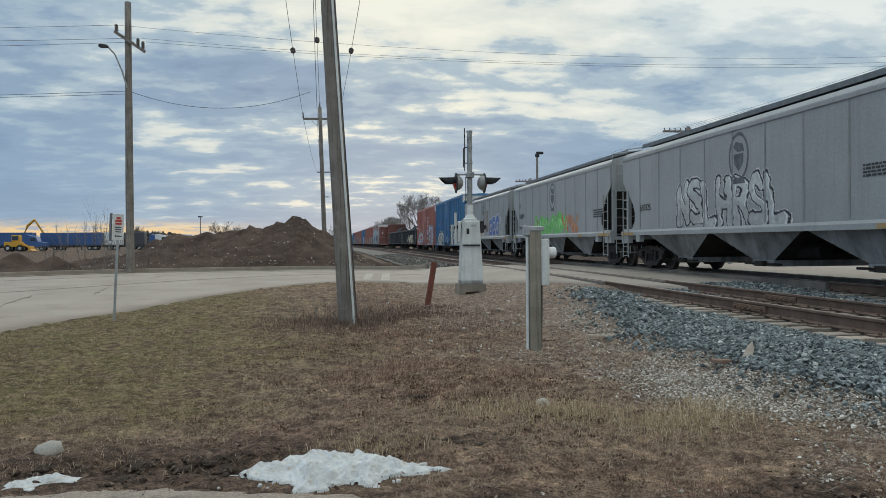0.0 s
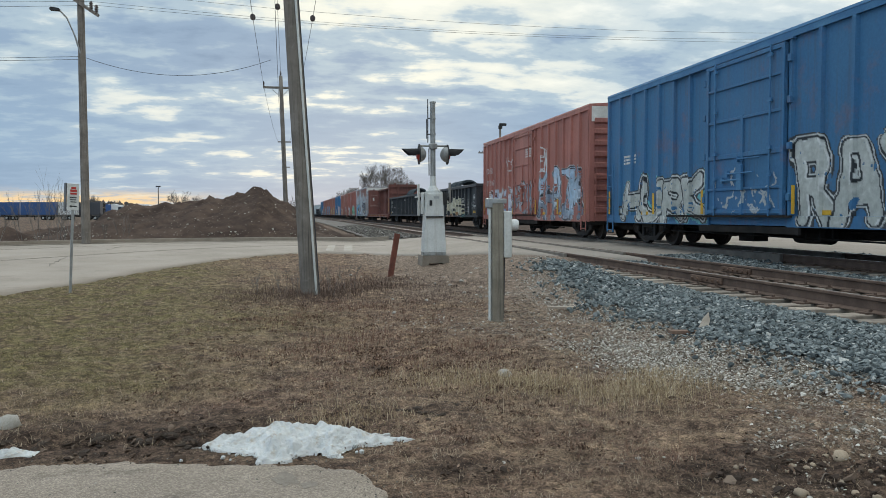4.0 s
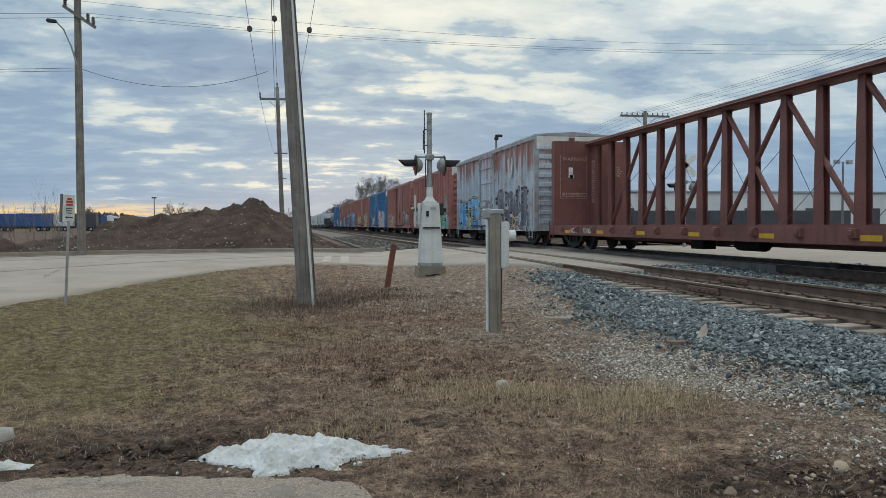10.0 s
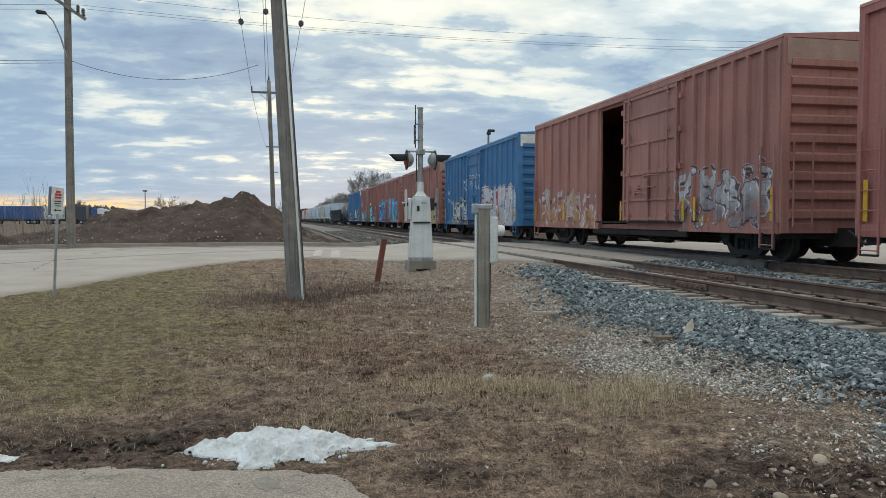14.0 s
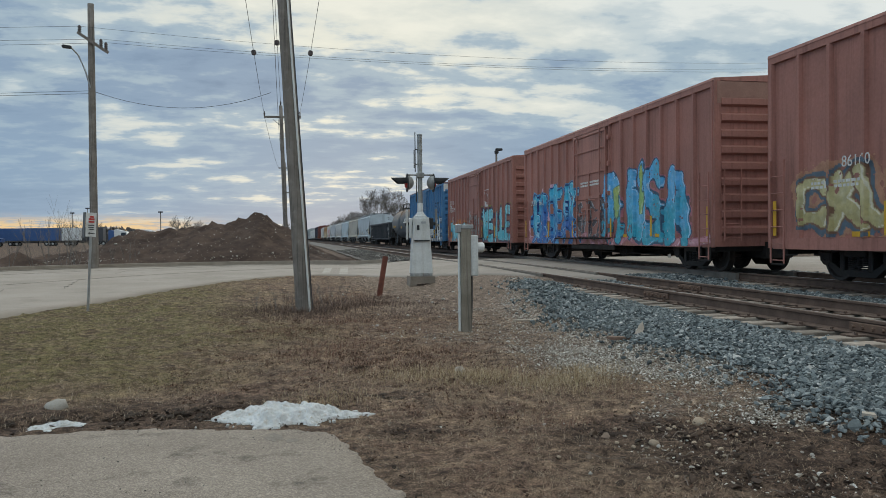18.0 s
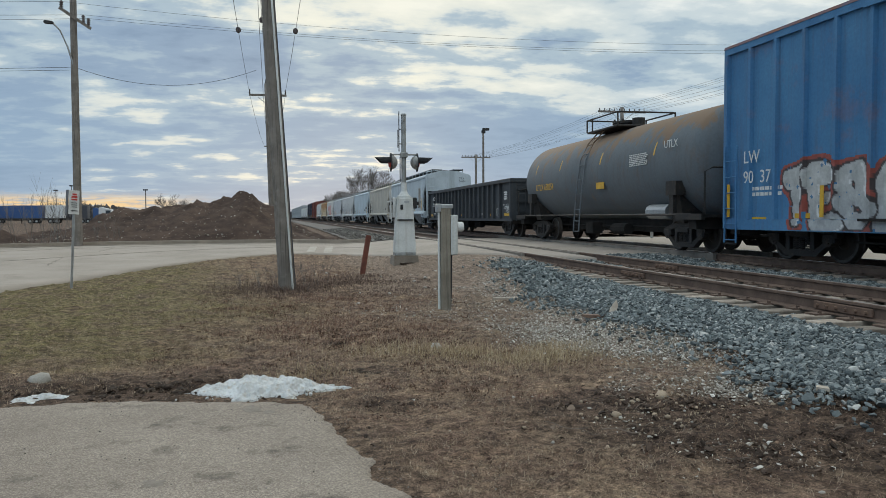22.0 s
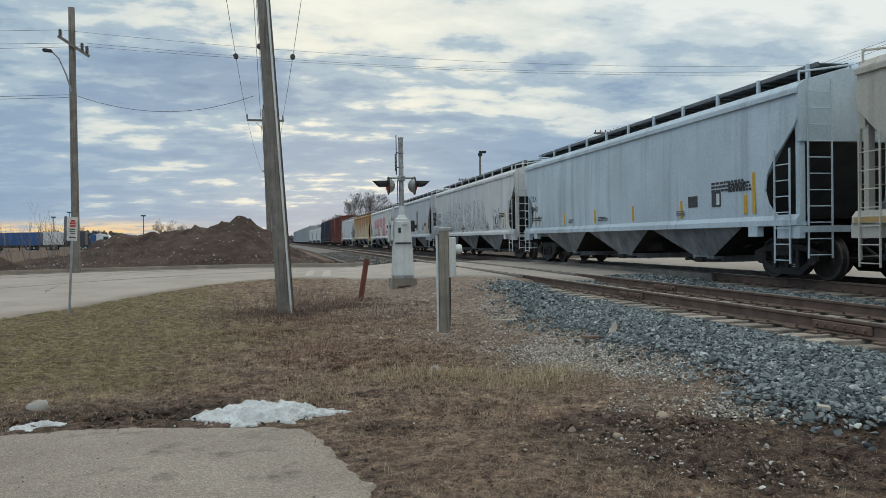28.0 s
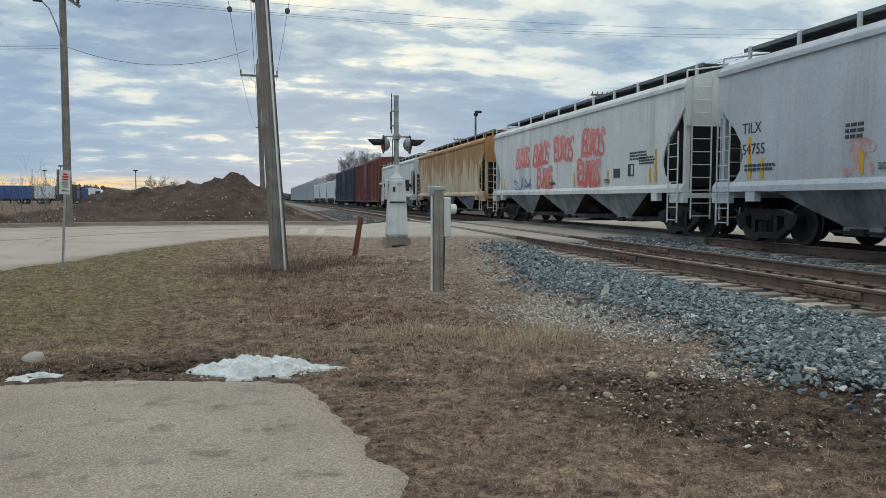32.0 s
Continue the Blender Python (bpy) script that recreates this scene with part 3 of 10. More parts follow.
def build_drive():
    P = curve_pts(DRIVE, 420)
    r = np.random.RandomState(5)
    bm = bmesh.new()
    hub = np.array((-4.0, 0.5))
    rows = []
    ring = [tuple(q) for q in P] + [(-3, -14), (-9.5, -14), (-9.5, -4), (-9.3, 2)]
    for i, (x, y) in enumerate(ring):
        j = (0.05 * float(wobble(np.array(x), np.array(y), 5.0, 31)) + 0.035 * float(wobble(np.array(x), np.array(y), 17.0, 32)) + r.uniform(-0.012, 0.012)) if i < 418 else 0.0
        e = np.array((x, y))
        d = (e - hub) / np.linalg.norm(e - hub)
        e = e + d * j
        row = []
        for u in (0.02, 0.25, 0.5, 0.7, 0.85, 0.95, 0.992, 1.0):
            q = hub + (e - hub) * u
            row.append(bm.verts.new((q[0], q[1], float(land(q[0], q[1])) + 0.014 - (0.035 if u == 1.0 else 0))))
        rows.append(row)
    bm.faces.new([row[0] for row in rows])
    for a, b in zip(rows, rows[1:] + rows[:1]):
        for k in range(7):
            bm.faces.new((a[k], b[k], b[k + 1], a[k + 1]))
    for f in bm.faces:
        f.normal_update()
        if f.normal.z < 0:
            f.normal_flip()
    ob = part("driveway", bm, DRIVEMAT, smooth=True)
    tagged(ob, "worn pale grey driveway with ragged crumbling edge", "driveway", kind="structure")


build_drive()

# darker worn places in the driveway
STAIN = surf("dark_driveway_stain", (0.185, 0.157, 0.13), (0.245, 0.21, 0.175), 14, 0.92, fine=120, bump=0.6, spots=(0.30, 0.265, 0.225), spot_amount=0.8)


def driveway_patch(name, label, cx, cy, rx, ry, turn, mat, seed, lift):
    bm = bmesh.new()
    ring, c, q = [], math.cos(turn), math.sin(turn)
    for i in range(40):
        a = i * math.pi / 20
        k = 1 + 0.45 * noise.noise(Vector((1.6 * math.cos(a), 1.6 * math.sin(a), seed))) + 0.32 * noise.noise(Vector((5 * math.cos(a), 5 * math.sin(a), seed)))
        u, v = rx * k * math.cos(a), ry * k * math.sin(a)
        ring.append((cx + u * c - v * q, cy + u * q + v * c))
    top = [bm.verts.new((x, y, float(land(x, y)) + 0.014 + lift)) for x, y in ring]
    low = [bm.verts.new((x, y, float(land(x, y)) + 0.006)) for x, y in ring]
    bm.faces.new(top)
    for i in range(40):
        bm.faces.new((top[i], low[i], low[(i + 1) % 40], top[(i + 1) % 40]))
    bmesh.ops.recalc_face_normals(bm, faces=bm.faces)
    tagged(part(name, bm, mat), label, "driveway stain", kind="structure", group="worn places in the driveway")


for k, (cx, cy, rx, ry, turn, lift) in enumerate([(-0.08, 4.34, 0.07, 0.10, 0.2, 0.002), (0.04, 4.22, 0.05, 0.05, 0.2, 0.002), (-0.56, 2.74, 0.06, 0.07, 0.0, 0.002)]):
    driveway_patch("driveway_stain", "dark worn stain on the driveway", cx, cy, rx, ry, turn, STAIN, k * 3.7, lift)

# faded crosswalk bars
FADED = surf("faded_road_paint", (0.385, 0.345, 0.30), (0.315, 0.275, 0.23), 3, 0.85, fine=50)
for x0, x1, ya, yb in ((0.92, 1.2, 26.2, 29.8), (1.52, 1.82, 25.9, 29.8)):
    bm = bmesh.new()
    n = 12
    rows = []
    for i in range(n + 1):
        y = ya + (yb - ya) * i / n
        x = 0.07 * (y - ya)
        u = float(np.clip(beyond_near_edge(x0 + x, y) / 9.5, 0, 1))
        z = float(land(x0, y)) + 0.016 + 0.045 * math.sin(u * math.pi) ** 0.7 + 0.012
        rows.append((bm.verts.new((x0 + x, y, z)), bm.verts.new((x1 + x, y, z)), bm.verts.new((x1 + x, y, z - 0.004)), bm.verts.new((x0 + x, y, z - 0.004))))
    for a, b in zip(rows, rows[1:]):
        for k in range(4):
            bm.faces.new((a[k], a[(k + 1) % 4], b[(k + 1) % 4], b[k]))
    bmesh.ops.recalc_face_normals(bm, faces=bm.faces)
    tagged(part("road_marking", bm, FADED), "faded white painted bar across the road", "road marking", group="road markings", kind="structure")

# joints and cracks in the concrete road
CRACK = surf("dark_road_joint", (0.17, 0.147, 0.122), (0.23, 0.20, 0.17), 3, 0.95)


def road_line(name, label, pts, wide):
    bm = bmesh.new()
    prev = None
    for k, (i, u) in enumerate(pts):
        a, b = NE[int(i)] * (1 - u) + FE[int(i)] * u, NE[min(int(i) + 1, 159)] * (1 - u) + FE[min(int(i) + 1, 159)] * u
        f = i - int(i)
        p = a * (1 - f) + b * f
        z = float(land(*p)) + 0.016 + 0.045 * math.sin(u * math.pi) ** 0.7 + 0.010
        d = (b - a) / (np.linalg.norm(b - a) + 1e-9)
        w = wide * (0.6 + 0.4 * math.sin(k * 1.7))
        row = [bm.verts.new((p[0] - d[1] * s * w, p[1] + d[0] * s * w, z - q)) for s, q in ((-1, 0.006), (-0.9, 0), (0.9, 0), (1, 0.006))]
        if prev:
            for j in range(3):
                bm.faces.new((prev[j], row[j], row[j + 1], prev[j + 1]))
        prev = row
    bmesh.ops.recalc_face_normals(bm, faces=bm.faces)
    tagged(part(name, bm, CRACK), label, "road joint", kind="structure", group="road joints")


road_line("road_joint", "dark straight joint along the concrete road", [(i, 0.46) for i in np.arange(4, 92, 0.5)], 0.03)
road_line("road_joint", "dark straight joint along the concrete road", [(i, 0.80) for i in np.arange(20, 92, 0.5)], 0.025)
rr = random.Random(12)
for i0, u0, n in ((34, 0.10, 14), (44, 0.28, 9), (24, 0.22, 12), (52, 0.6, 8)):
    road_line("road_crack", "thin wandering crack in the concrete road", [(i0 + k * 0.35, min(max(u0 + 0.02 * k + rr.uniform(-0.02, 0.02), 0.03), 0.95)) for k in range(n)], 0.025)

# ---- railway ----
def bend(y):
    """How far the line has swung to the west at a place far along it."""
    d = np.maximum(np.asarray(y, dtype=float) - 75.0, 0.0)
    return 0.017 * d * d / (d + 30.0)


def rail_profile():
    return [(-0.07, 0), (0.07, 0), (0.07, 0.012), (0.012, 0.035), (0.012, 0.135), (0.036, 0.145), (0.036, 0.172), (0.028, 0.18), (-0.028, 0.18), (-0.036, 0.172), (-0.036, 0.145), (-0.012, 0.135), (-0.012, 0.035), (-0.07, 0.012)]


JOINT = surf("rusty_joint_bar", (0.12, 0.075, 0.055), (0.16, 0.10, 0.07), 7, 0.85)


def build_track(x, z, label, top, joints):
    for k, side in enumerate((-1, 1)):
        bm = bmesh.new()
        xr = x + side * 0.7525
        rings = [[bm.verts.new((xr + u - float(bend(y)), y, z - 0.18 + v)) for u, v in rail_profile()] for y in (-60, 75, 90, 110, 135, 165, 200, 250, 320, 420, 700)]
        for p, q in zip(rings, rings[1:]):
            for i in range(len(p)):
                bm.faces.new((p[i], q[i], q[(i + 1) % len(p)], p[(i + 1) % len(p)]))
        bm.faces.new(rings[0])
        bm.faces.new(rings[-1])
        bmesh.ops.recalc_face_normals(bm, faces=bm.faces)
        ob = part("rail", bm, RAIL)
        ob.data.materials.append(top)
        for f in ob.data.polygons:
            if f.normal.z > 0.9 and f.center.z > z - 0.01:
                f.material_index = 1
        tagged(ob, label, "rail", group=label)
        for y in joints[k]:
            for s in (-1, 1):
                bm = boxes((xr + s * 0.014, y - 0.46, z - 0.145, xr + s * 0.05, y + 0.46, z - 0.05), bevel=0.008)
                for i in range(6):
                    yy = y - 0.38 + i * 0.152
                    rod(bm, (xr + s * 0.05, yy, z - 0.098), (xr + s * 0.08, yy, z - 0.098), 0.02, 6)
                part("joint_bar", bm, JOINT, ob, "rust-brown bolted joint bar")


build_track(XN, ZN, "rusty steel rail of the near railway track", surf("dull_rail_head", (0.24, 0.195, 0.17), (0.31, 0.26, 0.23), 4, 0.5, 0.6, bump=0.03), ((11.0, 5.7, 0.0), (12.6, 2.0)))
build_track(XT, ZT, "worn steel rail under the freight train", RAILTOP, ((), ()))


def build_ties():
    bm = bmesh.new()
    box(bm, -1.30, -0.11, -0.17, 1.30, 0.11, 0.0, 0.012)
    tie = to_mesh("tie", bm, TIE)
    pm = to_mesh("tie_plate", boxes((-0.18, -0.09, 0.0, 0.18, 0.09, 0.02), (-0.11, -0.07, 0.02, -0.08, -0.04, 0.05), (0.08, 0.04, 0.02, 0.11, 0.07, 0.05)), RAIL)
    r = random.Random(3)
    for x, z, y0, y1 in ((XN, ZN, -6, 16.6), (XT, ZT, -4, 14.8), (XN, ZN, 34.5, 62)):
        y = y0
        while y < y1:
            o = new("tie", tie)
            o.matrix_world = pose(x + r.uniform(-0.09, 0.05), y, z - 0.183 + r.uniform(-0.012, 0.0), 0, r.uniform(-0.5, 0.5), r.uniform(-1.5, 1.5))
            tagged(o, "weathered pale wooden railway tie in ballast", "railway tie", group="railway ties")
            if y < 20:
                for s in (-1, 1):
                    q = part("tie_plate", pm, None, o)
                    q.location = (s * 0.7525, 0, 0.0)
            y += 0.52
    # dark flangeways and boards where the road crosses
    fl = surf("crossing_flangeway", (0.15, 0.13, 0.11), (0.22, 0.195, 0.165), 3, 0.9)
    for x, z, y0, y1 in ((XN, ZN, 17.3, 33.3), (XT, ZT, 14.8, 33.6)):
        for s in (-1, 1):
            xr = x + s * 0.7525
            o = part("crossing_strip", boxes((xr - 0.12, y0, z - 0.2, xr - 0.04, y1, z - 0.012)), fl)
            tagged(o, "dark rubber strip beside a rail in the road", "crossing strip", group="crossing strips")
            o = part("crossing_strip", boxes((xr + 0.04, y0, z - 0.2, xr + 0.12, y1, z - 0.012)), fl)
            tagged(o, "dark rubber strip beside a rail in the road", "crossing strip", group="crossing strips")


def to_mesh(name, bm, *mats):
    me = bpy.data.meshes.new(name)
    bm.to_mesh(me)
    bm.free()
    for m in mats:
        me.materials.append(m)
    return me


build_ties()

OLD_BED = surf("old_ballast_bed", (0.105, 0.095, 0.085), (0.15, 0.135, 0.12), 0.8, 0.95, fine=24, bump=1.0, spots=(0.08, 0.065, 0.052), spot_amount=0.7)
BALLAST_BED = surf("ballast_bed", (0.085, 0.095, 0.095), (0.13, 0.135, 0.13), 1.2, 0.9, fine=28, bump=1.0, spots=(0.11, 0.085, 0.065), spot_amount=0.7)


def bed_drop(x):
    """How far the stone lies below the bed's even level: low between the ties and off their ends."""
    x = np.asarray(x, dtype=float)
    crib = np.maximum(np.abs(x - XN) < 1.3, np.abs(x - XT) < 1.05) * 0.075
    return np.maximum(crib, 0.03 * ease(5.2, 5.7, x) * (x < XN))


def build_ballast():
    def sheet(y0, y1, step, x1, fx, bed):
        ys = np.arange(y0, y1 + step / 2, step)
        us = np.linspace(0, 1, 70)
        V = []
        for y in ys:
            a = fx(y) + 0.08 * math.sin(y * 3.1) + 0.05 * math.sin(y * 7.7)
            for u in us:
                x = a + (x1 - a) * u
                z = float(land(x, y)) + (0.03 if u > 0 else -0.04) - float(bed_drop(x)) * (y < 30)
                V.append((x - float(bend(y)), y, z))
        n = len(us)
        i, j = np.meshgrid(np.arange(n - 1), np.arange(len(ys) - 1))
        q = (j * n + i).ravel()
        ob = new("ballast", soup("ballast", V, np.stack([q, q + 1, q + n + 1, q + n], -1), bed, True))
        tagged(ob, "bed of dark crushed stone under the tracks", "ballast", kind="structure")
    sheet(-50, 16.8, 0.3, 14.0, lambda y: float(np.interp(y, BALLAST_EDGE[:, 0], BALLAST_EDGE[:, 1])), BALLAST_BED)
    sheet(33.6, 500, 3.0, 14.5, lambda y: 3.6, OLD_BED)


build_ballast()

# ---- the train ----
SPEED = 12.4
MOVING = []
SPINNING = []


def paint(name, a, b=None, scale=1.2, rough=0.55, streak=(0.16, 0.11, 0.08), streak_amount=0.45, spots=None, spot_amount=0.4, fine=18, rust_top=None, streak_scale=(7, 7, 0.3), spec=0.3):
    """Weathered car paint in the car's own space."""
    m = surf(name, a, b, scale, rough, 0.0, 0.06, fine, streak, streak_amount, spots, spot_amount, spec=spec, streak_scale=streak_scale)
    if not rust_top:
        return m
    nt = m.node_tree
    N, L = nt.nodes.new, nt.links.new
    p = nt.nodes["Principled BSDF"]
    col = p.inputs["Base Color"].links[0].from_socket
    co = N("ShaderNodeTexCoord").outputs["Object"]
    sep = N("ShaderNodeSeparateXYZ")
    L(co, sep.inputs[0])

    def mth(op, u, v=0.0, clamp=False):
        n = N("ShaderNodeMath")
        n.operation, n.use_clamp = op, clamp
        for i, w in enumerate((u, v)):
            if isinstance(w, (int, float)):
                n.inputs[i].default_value = w
            else:
                L(w, n.inputs[i])
        return n.outputs[0]

    def step_(v, lo, hi):
        n = N("ShaderNodeMapRange")
        n.inputs[1].default_value, n.inputs[2].default_value = lo, hi
        L(v, n.inputs[0])
        return n.outputs[0]

    def mix(f, u, v):
        n = N("ShaderNodeMix")
        n.data_type = "RGBA"
        for s, w in ((n.inputs[0], f), (n.inputs[6], u), (n.inputs[7], v)):
            if isinstance(w, tuple):
                s.default_value = (*w, 1)
            elif isinstance(w, (int, float)):
                s.default_value = w
            else:
                L(w, s)
        return n.outputs[2]

    # rust that has run down from the roof edge
    tone, z_low, z_high = rust_top
    mp = N("ShaderNodeMapping")
    mp.inputs["Scale"].default_value = (2.2, 2.2, 0.35)
    L(co, mp.inputs[0])
    run = N("ShaderNodeTexNoise")
    run.inputs["Scale"].default_value, run.inputs["Detail"].default_value, run.inputs["Roughness"].default_value = 1.0, 8, 0.65
    L(mp.outputs[0], run.inputs["Vector"])
    amount = mth("ADD", mth("SUBTRACT", run.outputs[0], 0.62), mth("MULTIPLY", step_(sep.outputs[2], z_low, z_high), 0.26))
    col = mix(mth("MULTIPLY", step_(amount, 0.0, 0.10), 0.85), col, tone)
    L(col, p.inputs["Base Color"])
    return m


def lettering(text, height, y, z, parent, material, x=-1.612, label="painted lettering"):
    cu = bpy.data.curves.new("lettering", "FONT")
    cu.body, cu.size, cu.extrude = text, height * 1.38, 0.002
    cu.resolution_u = 3
    tmp = bpy.data.objects.new("lettering", cu)
    me = bpy.data.meshes.new_from_object(tmp)
    bpy.data.objects.remove(tmp)
    bpy.data.curves.remove(cu)
    me.materials.clear()
    me.transform(Matrix(((0, 0, -1, x), (-1, 0, 0, y), (0, 1, 0, z), (0, 0, 0, 1))))
    return part("lettering", me, material, parent, label)


def bars(y, z, rows, w, h, parent, material, x=-1.61):
    """Small print that cannot be read: rows of short bars."""
    bm = bmesh.new()
    r = random.Random(int(y * 100 + z * 1000))
    for i in range(rows):
        yy = y
        while yy > y - w:
            l = r.uniform(0.05, 0.14)
            box(bm, x - 0.002, yy, z - i * h * 1.6, x + 0.004, yy - l, z - i * h * 1.6 + h)
            yy -= l + 0.03
    return part("small_print", bm, material, parent, "rows of small unreadable print")


def plate(y0, y1, z0, z1, parent, material, name="reflector", x=-1.612, label="yellow reflective strip"):
    return part(name, boxes((x - 0.002, y0, z0, x + 0.006, y1, z1)), material, parent, label)


YELLOW = surf("yellow_marking", (0.62, 0.36, 0.03), (0.5, 0.28, 0.02), 5, 0.5, bump=0)
GOLDPAINT = surf("worn_gold_paint", (0.46, 0.27, 0.06), (0.36, 0.25, 0.13), 4, 0.6, bump=0)
WHITE = surf("white_lettering", (0.66, 0.66, 0.64), (0.5, 0.5, 0.48), 9, 0.6, bump=0)
FADEDBLACK = surf("faded_dark_paint", (0.085, 0.09, 0.10), (0.15, 0.155, 0.16), 5, 0.7, bump=0)
BLACKPAINT = surf("black_lettering", (0.035, 0.035, 0.04), (0.06, 0.06, 0.06), 9, 0.6, bump=0)
SLATE = surf("slate_walkway", (0.12, 0.13, 0.14), (0.17, 0.18, 0.19), 4, 0.8)
BAY = surf("grimy_grey_bay", (0.27, 0.275, 0.275), (0.13, 0.13, 0.128), 1.3, 0.8, streak=(0.06, 0.055, 0.05), streak_amount=0.6)
SEAM = surf("dirty_seam", (0.21, 0.215, 0.21), (0.26, 0.265, 0.26), 3, 0.7)
GRATE = surf("dark_running_board", (0.13, 0.14, 0.148), (0.17, 0.18, 0.188), 6, 0.7, 0.3)
# near-black stands in for shade on the hoppers' inset slope sheets
SLOPE = surf("shaded_slope_sheet", (0.03, 0.03, 0.03), (0.055, 0.053, 0.05), 1.5, 0.85)
UNDER = surf("underframe_grime_and_bay_shade", (0.018, 0.017, 0.016), (0.034, 0.03, 0.027), 2, 0.9, 0.0, spec=0.15)


def lathe(bm, prof, seg=20, axis_x=True):
    rings = []
    for x, r in prof:
        rings.append([bm.verts.new((x, r * math.cos(2 * math.pi * i / seg), r * math.sin(2 * math.pi * i / seg))) for i in range(seg)])
    for a, b in zip(rings, rings[1:]):
        for i in range(seg):
            bm.faces.new((a[i], a[(i + 1) % seg], b[(i + 1) % seg], b[i]))
    bm.faces.new(rings[0])
    bm.faces.new(rings[-1])
    bmesh.ops.recalc_face_normals(bm, faces=bm.faces)


def make_wheelset():
    bm = bmesh.new()
    for s in (-1, 1):
        sub = bmesh.new()
        prof = [(0.690, 0.06), (0.690, 0.32), (0.675, 0.36), (0.675, 0.447), (0.695, 0.45), (0.712, 0.428), (0.80, 0.42), (0.812, 0.41), (0.812, 0.36), (0.78, 0.33), (0.765, 0.18), (0.80, 0.13), (0.80, 0.05)]
        lathe(sub, [(s * x, r) for x, r in prof], 28)
        for f in sub.faces:
            c = f.calc_center_median()
            rr = math.hypot(c.y, c.z)
            if 0.36 < rr < 0.43 and abs(c.x) > 0.80:
                f.material_index = 1
        me = bpy.data.meshes.new("tmp")
        sub.to_mesh(me)
        sub.free()
        bm.from_mesh(me)
        bpy.data.meshes.remove(me)
    rod(bm, (-0.95, 0, 0), (0.95, 0, 0), 0.075, 10)
    for s in (-1, 1):
        rod(bm, (s * 0.98, 0, 0), (s * 1.12, 0, 0), 0.12, 12)
        for k in range(3):
            a = k * 2.094
            rod(bm, (s * 1.12, 0.06 * math.cos(a), 0.06 * math.sin(a)), (s * 1.135, 0.06 * math.cos(a), 0.06 * math.sin(a)), 0.022, 6)
    return to_mesh("wheelset", bm, WHEEL, TREAD)


def make_side_frame():
    bm = bmesh.new()
    for x0, x1 in ((-0.075, 0.075),):
        prism(bm, [(-1.02, 0.56), (-0.5, 0.70), (0.5, 0.70), (1.02, 0.56), (1.02, 0.47), (0.5, 0.57), (-0.5, 0.57), (-1.02, 0.47)], x0, x1, "x")
        prism(bm, [(-0.98, 0.47), (-0.84, 0.47), (-0.40, 0.23), (0.40, 0.23), (0.84, 0.47), (0.98, 0.47), (0.46, 0.11), (-0.46, 0.11)], x0, x1, "x")
    for s in (-1, 1):
        box(bm, -0.09, s * 0.30, 0.20, 0.09, s * 0.42, 0.62, 0.015)
        box(bm, -0.10, s * 0.80 - 0.16, 0.36, 0.08, s * 0.80 + 0.16, 0.56, 0.03)
    box(bm, -0.12, -0.28, 0.47, 0.10, 0.28, 0.60, 0.02)
    for y in (-0.18, 0.0, 0.18):
        for k in range(6):
            z = 0.235 + k * 0.04
            rod(bm, (0, y, z), (0, y, z + 0.026), 0.075, 8)
    return to_mesh("side_frame", bm, STEEL)


def make_bolster():
    bm = bmesh.new()
    box(bm, -0.98, -0.17, 0.42, 0.98, 0.17, 0.66, 0.03)
    rod(bm, (0, 0, 0.6), (0, 0, 0.8), 0.2, 12)
    for s in (-1, 1):
        box(bm, -0.85, s * 0.30, 0.30, 0.85, s * 0.36, 0.36)
        for x in (-0.74, 0.74):
            box(bm, x - 0.05, s * 0.33, 0.25, x + 0.05, s * 0.40, 0.55)
    return to_mesh("truck", bm, STEEL)


def make_coupler():
    bm = bmesh.new()
    box(bm, -0.10, 0, 0.62, 0.10, 0.55, 0.78, 0.02)
    prism(bm, [(-0.17, 0.48), (0.17, 0.48), (0.19, 0.72), (0.06, 0.66), (0.02, 0.80), (-0.14, 0.82), (-0.19, 0.7)], 0.58, 0.84, "z")
    rod(bm, (0.25, 0.05, 0.66), (0.22, 0.45, 0.42), 0.03, 6)
    rod(bm, (0.22, 0.45, 0.42), (0.1, 0.7, 0.45), 0.03, 6)
    return to_mesh("coupler", bm, STEEL)


def make_ladder(w, z0, z1, step=0.33):
    bm = bmesh.new()
    for s in (-1, 1):
        box(bm, -0.014, s * w / 2 - 0.013, z0, 0.014, s * w / 2 + 0.013, z1)
    z = z0 + 0.06
    while z < z1:
        rod(bm, (0, -w / 2, z), (0, w / 2, z), 0.011, 6)
        z += step
    return bm


WHEELSET, SIDEFRAME, BOLSTER, COUPLER = make_wheelset(), make_side_frame(), make_bolster(), make_coupler()
AXLE = 0.80


def running_gear(car, half, truck_y, gap=0.75):
    for s in (-1, 1):
        t = part("truck", BOLSTER, None, car)
        t.location = (0, s * truck_y, 0)
        for x in (-1.03, 1.03):
            f = part("side_frame", SIDEFRAME, None, t)
            f.location = (x, 0, 0)
        for k in (-1, 1):
            w = part("wheelset", WHEELSET, None, t)
            w.location = (0, k * AXLE, 0.42)
            SPINNING.append((w, k))
        c = part("coupler", COUPLER, None, car)
        c.matrix_local = pose(0, s * (half + gap - 0.72), 0, 0, 0, 0 if s > 0 else 180)


